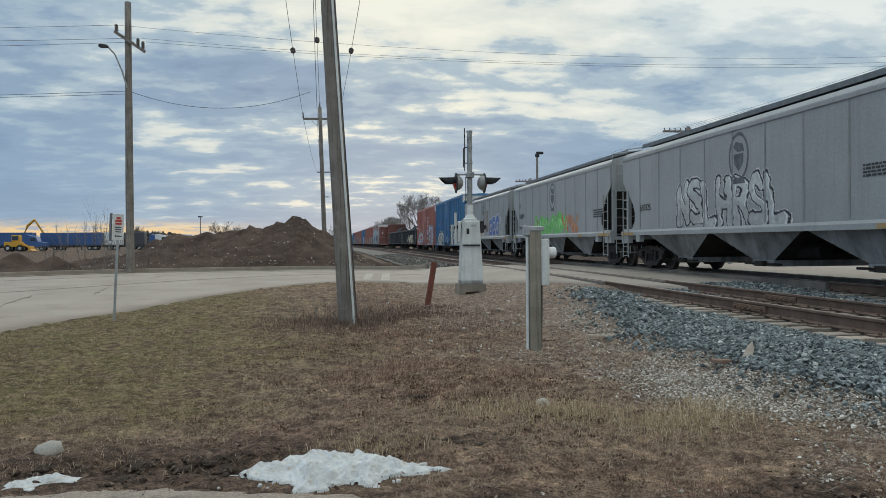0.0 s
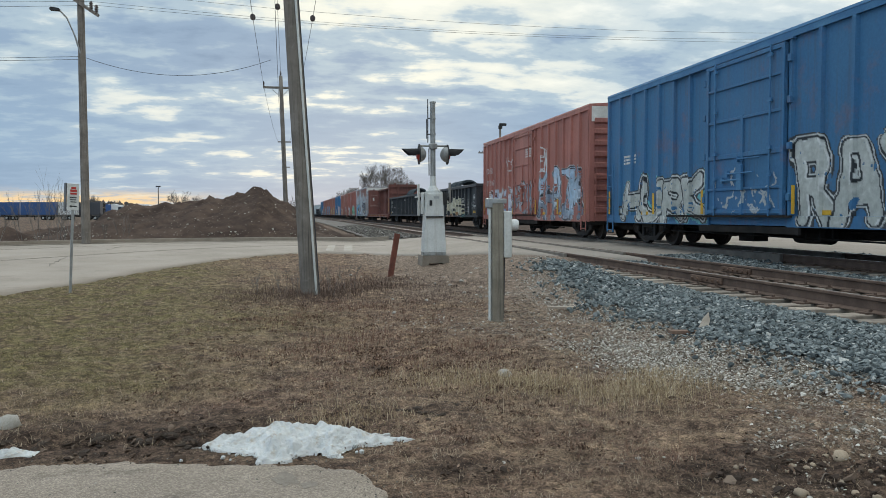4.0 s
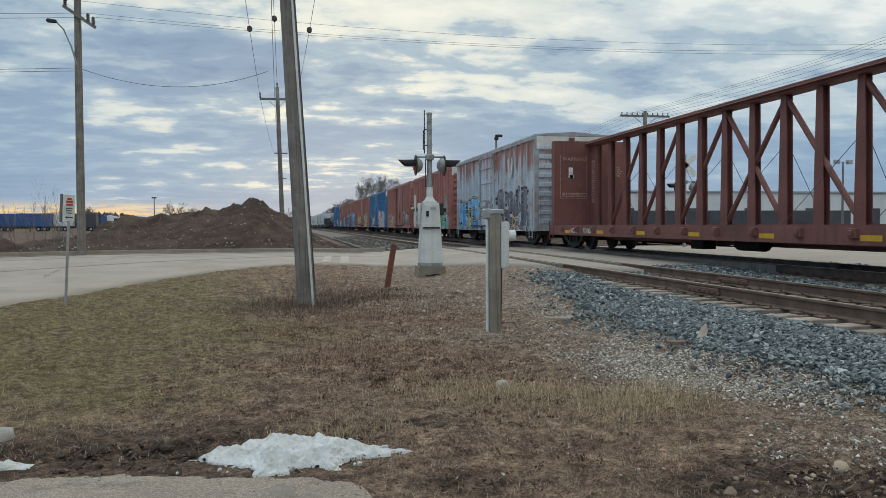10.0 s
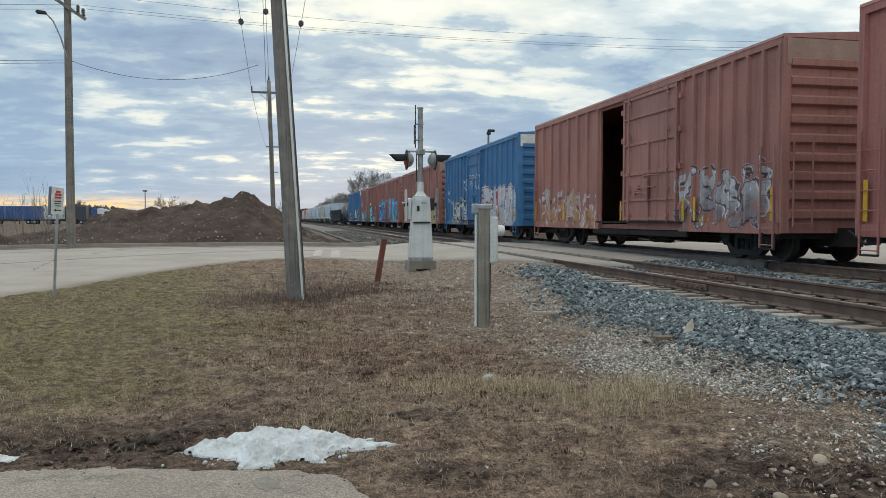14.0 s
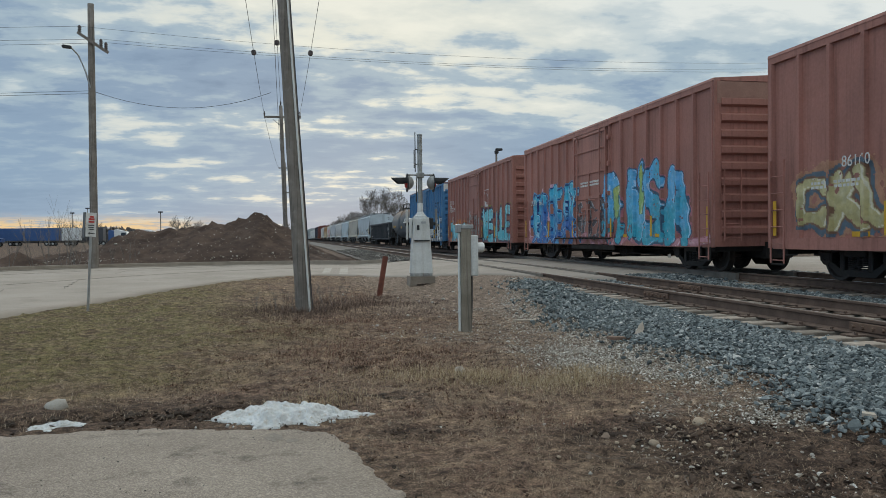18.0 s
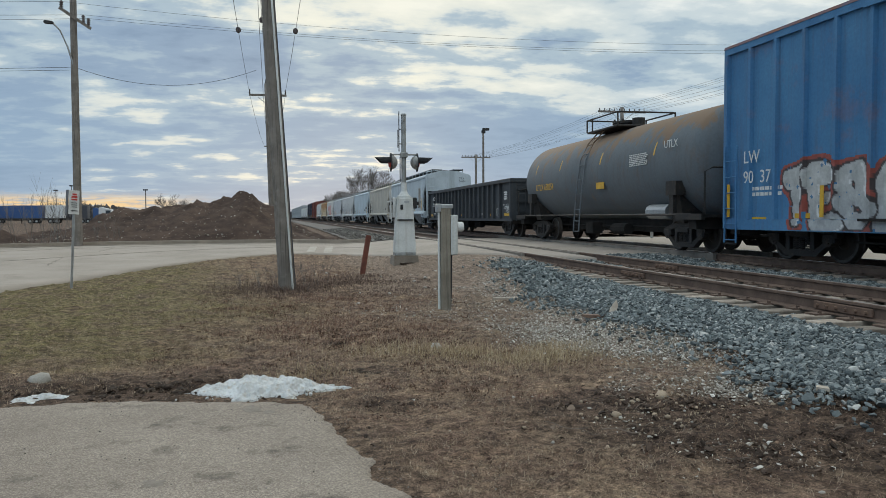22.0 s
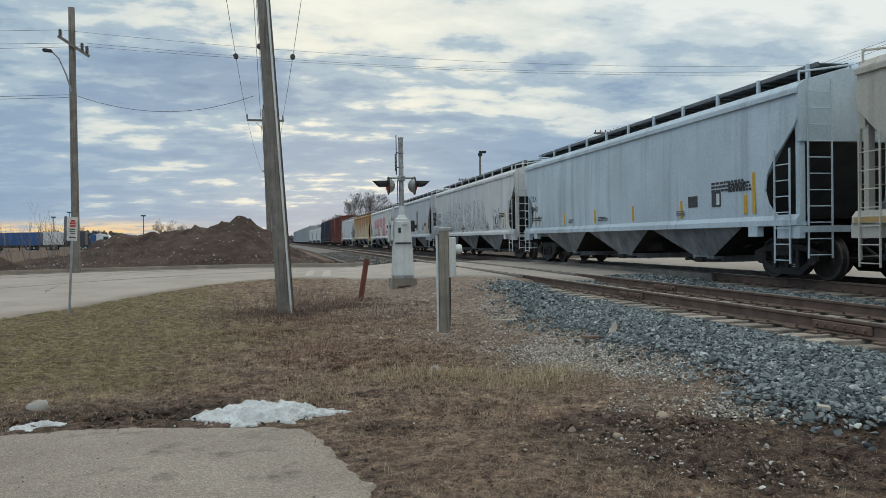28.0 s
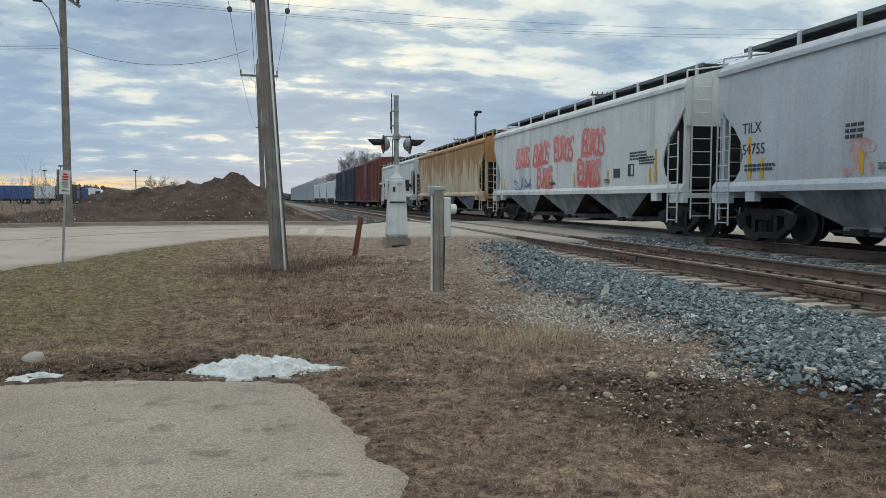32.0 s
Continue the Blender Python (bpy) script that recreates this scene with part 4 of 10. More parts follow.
def under_gear(car, half, z=0.62, name="underframe"):
    bm = bmesh.new()
    box(bm, -0.28, -half - 0.05, z - 0.28, 0.28, half + 0.05, z + 0.1)
    for s in (-1, 1):
        box(bm, -1.5, s * half - 0.1 * s, z - 0.12, 1.5, s * half - 0.45 * s, z + 0.15)
    rod(bm, (-0.75, -1.6, z - 0.2), (-0.75, -0.6, z - 0.2), 0.17, 10)
    box(bm, -0.95, 0.7, z - 0.38, -0.6, 1.3, z)
    rod(bm, (-0.6, -half + 1.5, z - 0.12), (-0.6, half - 1.5, z - 0.12), 0.025, 6)
    rod(bm, (-1.1, -half + 2.2, z - 0.18), (-0.5, -half + 3.6, z - 0.3), 0.025, 6)
    part(name, bm, UNDER, car)


# ---- spray paint on the cars ----
GLYPHS = {"A": "0,0 3,10 7,10 10,0|2,4 8,4", "B": "1,0 1,10 7,10 9,8 7,5 1,5|7,5 10,3 8,0 1,0", "C": "9,8 7,10 2,10 0,7 0,3 2,0 7,0 9,2", "D": "1,0 1,10 6,10 9,7 9,3 6,0 1,0",
          "E": "9,10 1,10 1,0 9,0|1,5 7,5", "G": "9,8 7,10 2,10 0,7 0,3 2,0 8,0 9,4 5,4", "H": "0,0 1,10|9,0 10,10|1,5 9,5", "I": "5,0 5,10", "J": "8,10 8,2 5,0 1,2", "K": "1,0 1,10|9,10 1,5 10,0",
          "L": "2,10 1,0 9,0", "M": "0,0 1,10 5,4 9,10 10,0", "N": "0,0 1,10 9,0 10,10", "O": "3,0 0,3 0,7 3,10 7,10 10,7 10,3 7,0 3,0", "P": "1,0 1,10 7,10 9,8 7,5 1,5",
          "R": "1,0 1,10 7,10 9,8 7,5 1,5|5,5 10,0", "S": "9,9 6,10 2,10 0,8 2,6 8,4 10,2 8,0 2,0 0,1", "T": "0,10 10,10|5,10 5,0", "U": "0,10 0,3 3,0 7,0 10,3 10,10", "V": "0,10 4,0 6,0 10,10",
          "W": "0,10 2,0 5,6 8,0 10,10", "X": "0,0 10,10|0,10 10,0", "Y": "0,10 5,5 10,10|5,5 5,0", "Z": "0,10 10,10 0,0 10,0"}
SIDES = {}


def spray_material():
    m = surf("spray_paint", (0.5, 0.5, 0.5), None, 2.0, 0.5, bump=0.05, spec=0.3)
    nt = m.node_tree
    N, L = nt.nodes.new, nt.links.new
    p = nt.nodes["Principled BSDF"]
    at = N("ShaderNodeVertexColor")
    at.layer_name = "coat"
    n = N("ShaderNodeTexNoise")
    n.inputs["Scale"].default_value, n.inputs["Detail"].default_value, n.inputs["Roughness"].default_value = 6, 6, 0.65
    L(N("ShaderNodeTexCoord").outputs["Object"], n.inputs["Vector"])
    mr = N("ShaderNodeMapRange")
    mr.inputs[1].default_value, mr.inputs[2].default_value = 0.3, 0.7
    mr.inputs[3].default_value, mr.inputs[4].default_value = 0.72, 1.16
    L(n.outputs[0], mr.inputs[0])
    hs = N("ShaderNodeHueSaturation")
    L(mr.outputs[0], hs.inputs["Value"])
    L(at.outputs[0], hs.inputs["Color"])
    L(hs.outputs[0], p.inputs["Base Color"])
    return m


SPRAYPAINT = spray_material()


def spray(car, pieces, seed=1, name="spray_painting", label="spray-painted lettering"):
    """A thin coat of spray paint that follows the ribs of the car's near side. A piece: (y from, y to, z from, z to,
    letters, style); style: fill, top (second fill), line, rim, cloud colours, fat, edge and band widths, lean, wild, worn."""
    depth, y_breaks, z_breaks = SIDES[car.name]
    r = np.random.RandomState(seed)
    for k, (y0, y1, z0, z1, word, st) in enumerate(pieces):
        step = 0.024 if "fill" in st else 0.015
        ys, zs = np.arange(y0 - 0.3, y1 + 0.3, step), np.arange(max(z0 - 0.12, 0.62), z1 + 0.3, step)
        for arr, br in (("y", y_breaks), ("z", z_breaks)):
            g = ys if arr == "y" else zs
            br = np.array([b for b in br if g[0] < b < g[-1]])
            if len(br):
                g = np.sort(np.concatenate([g[np.abs(g[:, None] - br[None]).min(1) > 0.006], br]))
            if arr == "y":
                ys = g
            else:
                zs = g
        Y, Z = np.meshgrid(ys, zs)
        C, A = np.zeros(Y.shape + (3,)), np.zeros(Y.shape, bool)
        wild = st.get("wild", 0.05)
        sd = seed * 31 + k * 7
        S = y1 - Y + wild * wobble(Y, Z, 5.0, sd) + 0.4 * wild * wobble(Y, Z, 14.0, sd + 1)
        T = Z - z0 + wild * wobble(Y, Z, 4.0, sd + 2)
        n, h = len(word), z1 - z0
        w = (y1 - y0) / n
        blotch = wobble(Y, Z, 3.0, sd + 3)
        fine_ = wobble(Y, Z, 23.0, sd + 4)
        rad = 0.74 * st.get("fat", 0.17) * min(w, h * 0.8)
        edge, band = st.get("edge", 0.045), st.get("band", 0.0)
        D = []
        for i, ch in enumerate(word):
            lean = st.get("lean", 0.0) + r.uniform(-0.12, 0.12)
            up, wide = r.uniform(-0.06, 0.06) * h, w * r.uniform(1.0, 1.22)
            q = np.full(Y.shape, 9.0)
            for line in GLYPHS[ch].split("|"):
                pts = [tuple(float(v) / 10 for v in c.split(",")) for c in line.split()]
                pts = [(i * w + rad + a * (wide - 2 * rad) + lean * (b * h), rad + up + b * (h - 2 * rad)) for a, b in pts]
                for (ax, az), (bx, bz) in zip(pts, pts[1:]):
                    dx, dz = bx - ax, bz - az
                    u = np.clip(((S - ax) * dx + (T - az) * dz) / (dx * dx + dz * dz + 1e-9), 0, 1)
                    q = np.minimum(q, np.hypot(S - ax - u * dx, T - az - u * dz) * (1 + 0.30 * wobble(Y, Z, 2.2, sd + 9)))
            D.append(q)
        low = np.min(D, 0)

        def put(mask, colour):
            C[mask] = np.broadcast_to(colour, C.shape)[mask]
            A[mask] = True
        if "cloud" in st:
            reach = st.get("reach", 0.22)
            put((low < rad + edge + reach * (0.7 + 0.6 * blotch)) & (Z < z1 + 0.25), np.array(st["cloud"]))
            put((low < rad + edge + reach * (1.25 + 0.6 * blotch)) & (r.random_sample(Y.shape) < 0.25), np.array(st["cloud"]))
        if "shade" in st:
            sy, sz = st.get("throw", (0.09, -0.07))
            a, b = int(round(sy / step)), int(round(sz / step))
            cast = np.roll(np.roll(low, -a, 1), b, 0)
            cast[:, -a:] = 9.0
            cast[b:, :] = 9.0
            put((cast < rad + edge) | (low < rad + edge + 0.07), np.array(st["shade"]))
        if band:
            put(low < rad + edge + band, np.array(st["rim"]))
        for q in D:
            if "line" in st:
                put((q < rad + edge) & (q > (rad if "fill" not in st and rad > 0.035 else -1)), np.array(st["line"]))
            if "fill" in st:
                f = np.clip(ease(0.1, 0.9, T / h + 0.38 * blotch), 0, 1)[..., None]
                col = np.array(st["fill"]) * (1 - f) + np.array(st.get("top", st["fill"])) * f
                g = (ease(0.25, 0.6, fine_) * 0.2 + 0.55 * st.get("shine", 0.4) * ease(rad * 0.4, rad * 0.15, q) * ease(0.1, 0.7, blotch))[..., None]
                col = col * (1 - g) + (0.3 + 0.7 * col) * g
                put(q < rad, col)
                if rad > 0.07:
                    lit = np.roll(q, 2, 1)
                    put((q < rad - 0.015) & (lit > rad - 0.02) & (blotch > -0.2), 0.35 + 0.65 * np.array(st.get("top", st["fill"])))
        worn = st.get("worn", 0.12)
        A &= wobble(Y, Z, 9.0, sd + 6) * 0.6 + wobble(Y, Z, 31.0, sd + 7) * 0.4 < 1.25 - 2.2 * worn
        A &= r.random_sample(Y.shape) > worn * 0.25
        nz, ny = Y.shape
        keep = (A[:-1, :-1].astype(int) + A[1:, :-1] + A[:-1, 1:] + A[1:, 1:]) >= 3
        # bare corners take the colour beside them
        for sh, ax in ((1, 0), (-1, 0), (1, 1), (-1, 1)):
            near, nc = np.roll(A, sh, ax), np.roll(C, sh, ax)
            fill = near & ~A & (C.sum(-1) == 0)
            C[fill] = nc[fill]
        i, j = np.nonzero(keep)
        a = i * ny + j
        F = np.stack([a, a + ny, a + ny + 1, a + 1], -1)
        used, F = np.unique(F, return_inverse=True)
        X = -(depth(Y, Z) + 0.004 + 0.0015 * k)
        me = soup(name, np.stack([X, Y, Z], -1).reshape(-1, 3)[used], F.reshape(-1, 4), SPRAYPAINT)
        lay = me.color_attributes.new("coat", "FLOAT_COLOR", "POINT")
        lay.data.foreach_set("color", np.concatenate([C.reshape(-1, 3)[used], np.ones((len(used), 1))], 1).astype(np.float32).ravel())
        part(name, me, None, car, label)


def pairs(edges, gap=0.003):
    return [e + d for e in edges for d in (-gap, gap)]


def rib_side(wall, proud, rows, half, slope, z_lo, z_hi, extra=(), z_edges=()):
    """The near side of a ribbed car: how far out it stands at each place, and where it breaks.
    extra: (y from, y to, z from, z to, out) for doors and sills."""
    rows = np.array(rows)

    def depth(Y, Z):
        out = np.full(Y.shape, wall)
        d = np.abs(Y[..., None] - rows).min(-1)
        rib = wall + (proud - wall) * np.clip((half - d) / slope, 0, 1)
        out = np.where((Z > z_lo) & (Z < z_hi), np.maximum(out, rib), out)
        for y0, y1, z0, z1, o in extra:
            out = np.where((Y > y0) & (Y < y1) & (Z > z0) & (Z < z1), np.maximum(out, o), out)
        return out
    yb = [float(v) + d for v in rows for d in (-half, -half + slope, half - slope, half)]
    zb = pairs([z_lo])
    for y0, y1, z0, z1, o in extra:
        yb += pairs([y0, y1])
        zb += pairs([z0, z1])
    return depth, yb, sorted(zb)


def box_car(label, s0, s1, mat, trim=None, door=(-1.35, 1.5), ribs=7, open_door=None, top=4.42, white_end=None, ladder_mat=None, group="", roofmat=None):
    l = (s1 - s0) / 2
    car = thing("boxcar", label, "boxcar", group="boxcars of the train")
    trim = trim or mat
    z0, hw = 0.62, 1.54
    if open_door:
        a, b = open_door
        for y0, y1 in ((-l, a), (b, l)):
            part("side_wall", boxes((-hw, y0, z0, -hw + 0.06, y1, top)), mat, car)
        part("side_wall", boxes((hw - 0.06, -l, z0, hw, l, top)), mat, car)
        part("end_wall", boxes((-hw + 0.06, -l, z0, hw - 0.06, -l + 0.06, top)), mat, car)
        part("end_wall", boxes((-hw + 0.06, l - 0.06, z0, hw - 0.06, l, top)), mat, car)
        part("door_header", boxes((-hw, a, top - 0.25, -hw + 0.06, b, top)), mat, car)
        part("floor", boxes((-hw + 0.06, -l + 0.06, z0, hw - 0.06, l - 0.06, z0 + 0.12)), mat, car)
    else:
        part("body", boxes((-hw, -l, z0, hw, l, top)), mat, car)
    # near side: sills, ribs one by one, door
    part("side_sill", boxes((-hw - 0.05, -l, z0 - 0.02, -hw, door[0], z0 + 0.2)), mat, car)
    part("side_sill", boxes((-hw - 0.05, door[1], z0 - 0.02, -hw, l, z0 + 0.2)), mat, car)
    part("side_sill", boxes((hw, -l, z0 - 0.02, hw + 0.05, l, z0 + 0.2)), mat, car)
    part("door_sill", boxes((-hw - 0.06, door[0] - 0.4, z0 - 0.16, -hw, door[1] + 0.4, z0 - 0.02)), UNDER, car, "grimy dark sill under the door")
    part("top_chord", boxes((-hw - 0.06, -l, top - 0.13, -hw + 0.02, l, top + 0.02)), trim, car)
    rib_ys = []
    ribm = bmesh.new()
    prism(ribm, [(-0.06, 0), (-0.04, 0.075), (0.04, 0.075), (0.06, 0)], z0 + 0.2, top - 0.13, "z")
    for v in ribm.verts:
        v.co = Vector((-hw - v.co.y, v.co.x, v.co.z))
    bmesh.ops.recalc_face_normals(ribm, faces=ribm.faces)
    ribme = to_mesh("rib", ribm, mat)
    for a, b in ((-l + 0.05, door[0] - 0.1), (door[1] + 0.1, l - 0.05)):
        for k in range(ribs + 1):
            y = a + (b - a) * k / ribs
            rib_ys.append(y)
            me = ribme.copy()
            me.transform(Matrix.Translation((0, y, 0)))
            part("rib", me, None, car)
            o = part("rib", ribme, None, car)
            o.matrix_local = pose(0, y, 0, 0, 0, 180)
    if not open_door:
        d0, d1 = door
    else:
        d0, d1 = open_door[0] - 3.0, open_door[0]
    dr = part("door", boxes((-hw - 0.10, d0, z0 + 0.22, -hw - 0.05, d1, top - 0.2)), mat, car, "closed sliding door with pressed ribs" if not open_door else "sliding door pushed open")
    extra = [(-l, door[0], z0 - 0.02, z0 + 0.2, hw + 0.05), (door[1], l, z0 - 0.02, z0 + 0.2, hw + 0.05), (d0, d1, z0 + 0.22, top - 0.2, hw + 0.10)]
    tall = top - z0
    for u, thick in ((0.065, 0.09), (0.20, 0.05), (0.385, 0.10), (0.60, 0.06), (0.79, 0.05), (0.925, 0.09)):
        z = z0 + tall * u
        part("door_rib", boxes((-hw - 0.135, d0, z, -hw - 0.098, d1, z + thick), bevel=0.006), mat, dr)
        extra.append((d0, d1, z, z + thick, hw + 0.135))
    for y in (d0 + 0.05, (d0 + d1) / 2, d1 - 0.05):
        hi = top - 0.2 if y != (d0 + d1) / 2 else z0 + tall * 0.62
        part("door_stile", boxes((-hw - 0.145, y - 0.05, z0 + 0.22, -hw - 0.098, y + 0.05, hi), bevel=0.006), mat, dr)
        extra.append((y - 0.05, y + 0.05, z0 + 0.22, hi, hw + 0.145))
    for y in (d0 + 0.42, d1 - 0.42):
        bm = bmesh.new()
        rod(bm, (-hw - 0.165, y, z0 + 0.2), (-hw - 0.165, y, top - 0.16), 0.02, 6)
        for z in (z0 + 0.35, z0 + 1.0, z0 + 1.55, z0 + 2.5, top - 0.4):
            box(bm, -hw - 0.185, y - 0.06, z, -hw - 0.14, y + 0.06, z + 0.07)
        part("lock_rod", bm, trim, dr, "dirty full-height door lock rod with keepers")
    bm = bmesh.new()
    ym = (d0 + d1) / 2
    for z, a, b in ((z0 + 1.42, ym - 0.75, ym + 0.1), (z0 + 0.98, ym - 0.1, ym + 0.7), (z0 + 1.12, ym - 0.5, ym + 0.5)):
        rod(bm, (-hw - 0.19, a, z), (-hw - 0.19, b, z), 0.018, 6)
        box(bm, -hw - 0.2, b - 0.05, z - 0.06, -hw - 0.13, b + 0.03, z + 0.06)
    box(bm, -hw - 0.2, ym - 0.09, z0 + 0.75, -hw - 0.13, ym + 0.09, z0 + 1.3, 0.01)
    part("door_gear", bm, trim, dr, "door handles and gear box")
    for y in (d0 - 0.12, d1 + 0.12):
        for z in (z0 + 0.5, z0 + 1.5, z0 + 2.4, z0 + 3.2):
            part("door_stop", boxes((-hw - 0.13, y - 0.05, z, -hw - 0.05, y + 0.05, z + 0.14), bevel=0.008), mat, car)
    # small plates by the door
    SIDES[car.name] = rib_side(hw, hw + 0.075, rib_ys, 0.06, 0.02, z0 + 0.2, top - 0.13, extra)
    part("door_track", boxes((-hw - 0.11, d0 - 0.2, top - 0.17, -hw - 0.02, d1 + 1.9, top - 0.135)), mat, car)
    part("door_track", boxes((-hw - 0.15, d0 - 0.2, z0 + 0.17, -hw - 0.02, d1 + 1.9, z0 + 0.215)), UNDER, car)
    for y in (-l / 2 - 0.6, d0 - 0.25, d1 + 0.25, l / 2 + 0.6):
        plate(y - 0.05, y + 0.05, 0.86, 1.42, car, YELLOW, x=-hw - 0.085, label="worn yellow upright reflector strip")
    # brake rigging and drain pipes seen under the sill
    part("brake_rod", rods(0.018, ((-1.2, -l + 3.4, 0.36), (-1.2, l - 3.4, 0.42)), ((-1.2, -2.2, 0.38), (-1.2, -2.2, 0.6)), ((-1.2, 2.6, 0.4), (-1.2, 2.6, 0.6)), ((-1.25, -1.5, 0.34), (-1.25, -1.5, 0.6)), ((-1.25, -1.5, 0.34), (-1.25, -1.9, 0.34)), ((-1.25, -1.9, 0.34), (-1.25, -1.9, 0.6))), UNDER, car)
    # ends
    for s in (-1, 1):
        e = part("end_panel", boxes((-hw + 0.10, s * l, z0 + 0.1, hw - 0.10, s * (l + 0.012), top - 0.05)), mat, car, "pressed corrugated end")
        bm = bmesh.new()
        prism(bm, [(0, 0), (0.085, 0.05), (0.085, 0.18), (0, 0.23)], -hw + 0.12, hw - 0.12, "x")
        for v in bm.verts:
            v.co.y = s * (l + 0.01 + v.co.y)
        bmesh.ops.recalc_face_normals(bm, faces=bm.faces)
        er = to_mesh("end_rib", bm, mat)
        for i in range(9):
            part("end_rib", er, None, e).location = (0, 0, z0 + 0.25 + i * 0.37)
        for q in (-1, 1):
            part("corner_post", boxes((q * (hw + 0.05), s * (l - 0.02), z0, q * (hw - 0.12), s * (l + 0.06), top)), trim, car)
        if white_end and s < 0:
            part("end_board", boxes((-hw + 0.02, -l - 0.075, top - 0.52, hw - 0.02, -l - 0.06, top - 0.02)), white_end, e, "faded white panel with small print")
            t = lettering("EXCESS HEIGHT CAR", 0.17, 0, 0, e, BLACKPAINT)
            t.data.transform(Matrix(((0, -1, 0, 0.15), (1, 0, 0, -l - 0.08 + 1.612), (0, 0, 1, top - 0.36), (0, 0, 0, 1))))
        bm = make_ladder(0.42, 0.32, 2.35)
        o = part("ladder", bm, ladder_mat or trim, car)
        o.location = (-hw - 0.11, s * (l - 0.32), 0)
        bm = make_ladder(0.42, 0.75, 2.4)
        o = part("end_ladder", bm, ladder_mat or trim, car)
        o.matrix_local = pose(-hw + 0.35, s * (l + 0.16), 0, 0, 0, 90)
        part("stirrup", rods(0.02, ((-hw - 0.08, s * (l - 0.1), 0.62), (-hw - 0.08, s * (l - 0.1), 0.3)), ((-hw - 0.08, s * (l - 0.1), 0.3), (-hw - 0.08, s * (l - 0.5), 0.3)), ((-hw - 0.08, s * (l - 0.5), 0.3), (-hw - 0.08, s * (l - 0.5), 0.62))), STEEL, car)
        plate(s * (l - 0.2) - 0.05, s * (l - 0.2) + 0.05, 0.86, 1.55, car, YELLOW, x=-hw - 0.085, label="worn yellow upright reflector strip")
    bm = bmesh.new()
    prism(bm, [(-hw - 0.07, top + 0.0), (-hw - 0.05, top + 0.06), (0, top + 0.17), (hw + 0.05, top + 0.06), (hw + 0.07, top)], -l - 0.05, l + 0.05)
    y = -l + 0.5
    while y < l:
        prism(bm, [(-hw, top + 0.06), (0, top + 0.2), (hw, top + 0.06), (0, top + 0.1)], y, y + 0.07)
        y += 1.1
    part("roof", bm, roofmat or trim, car)
    under_gear(car, l)
    running_gear(car, l, l - 1.83, 0.95)
    for y in (-l + 2.6, l - 2.7, -2.6):
        plate(y, y + 0.42, 0.84, 0.93, car, YELLOW, x=-hw - 0.012)
    MOVING.append((car, (s0 + s1) / 2))
    return car, l


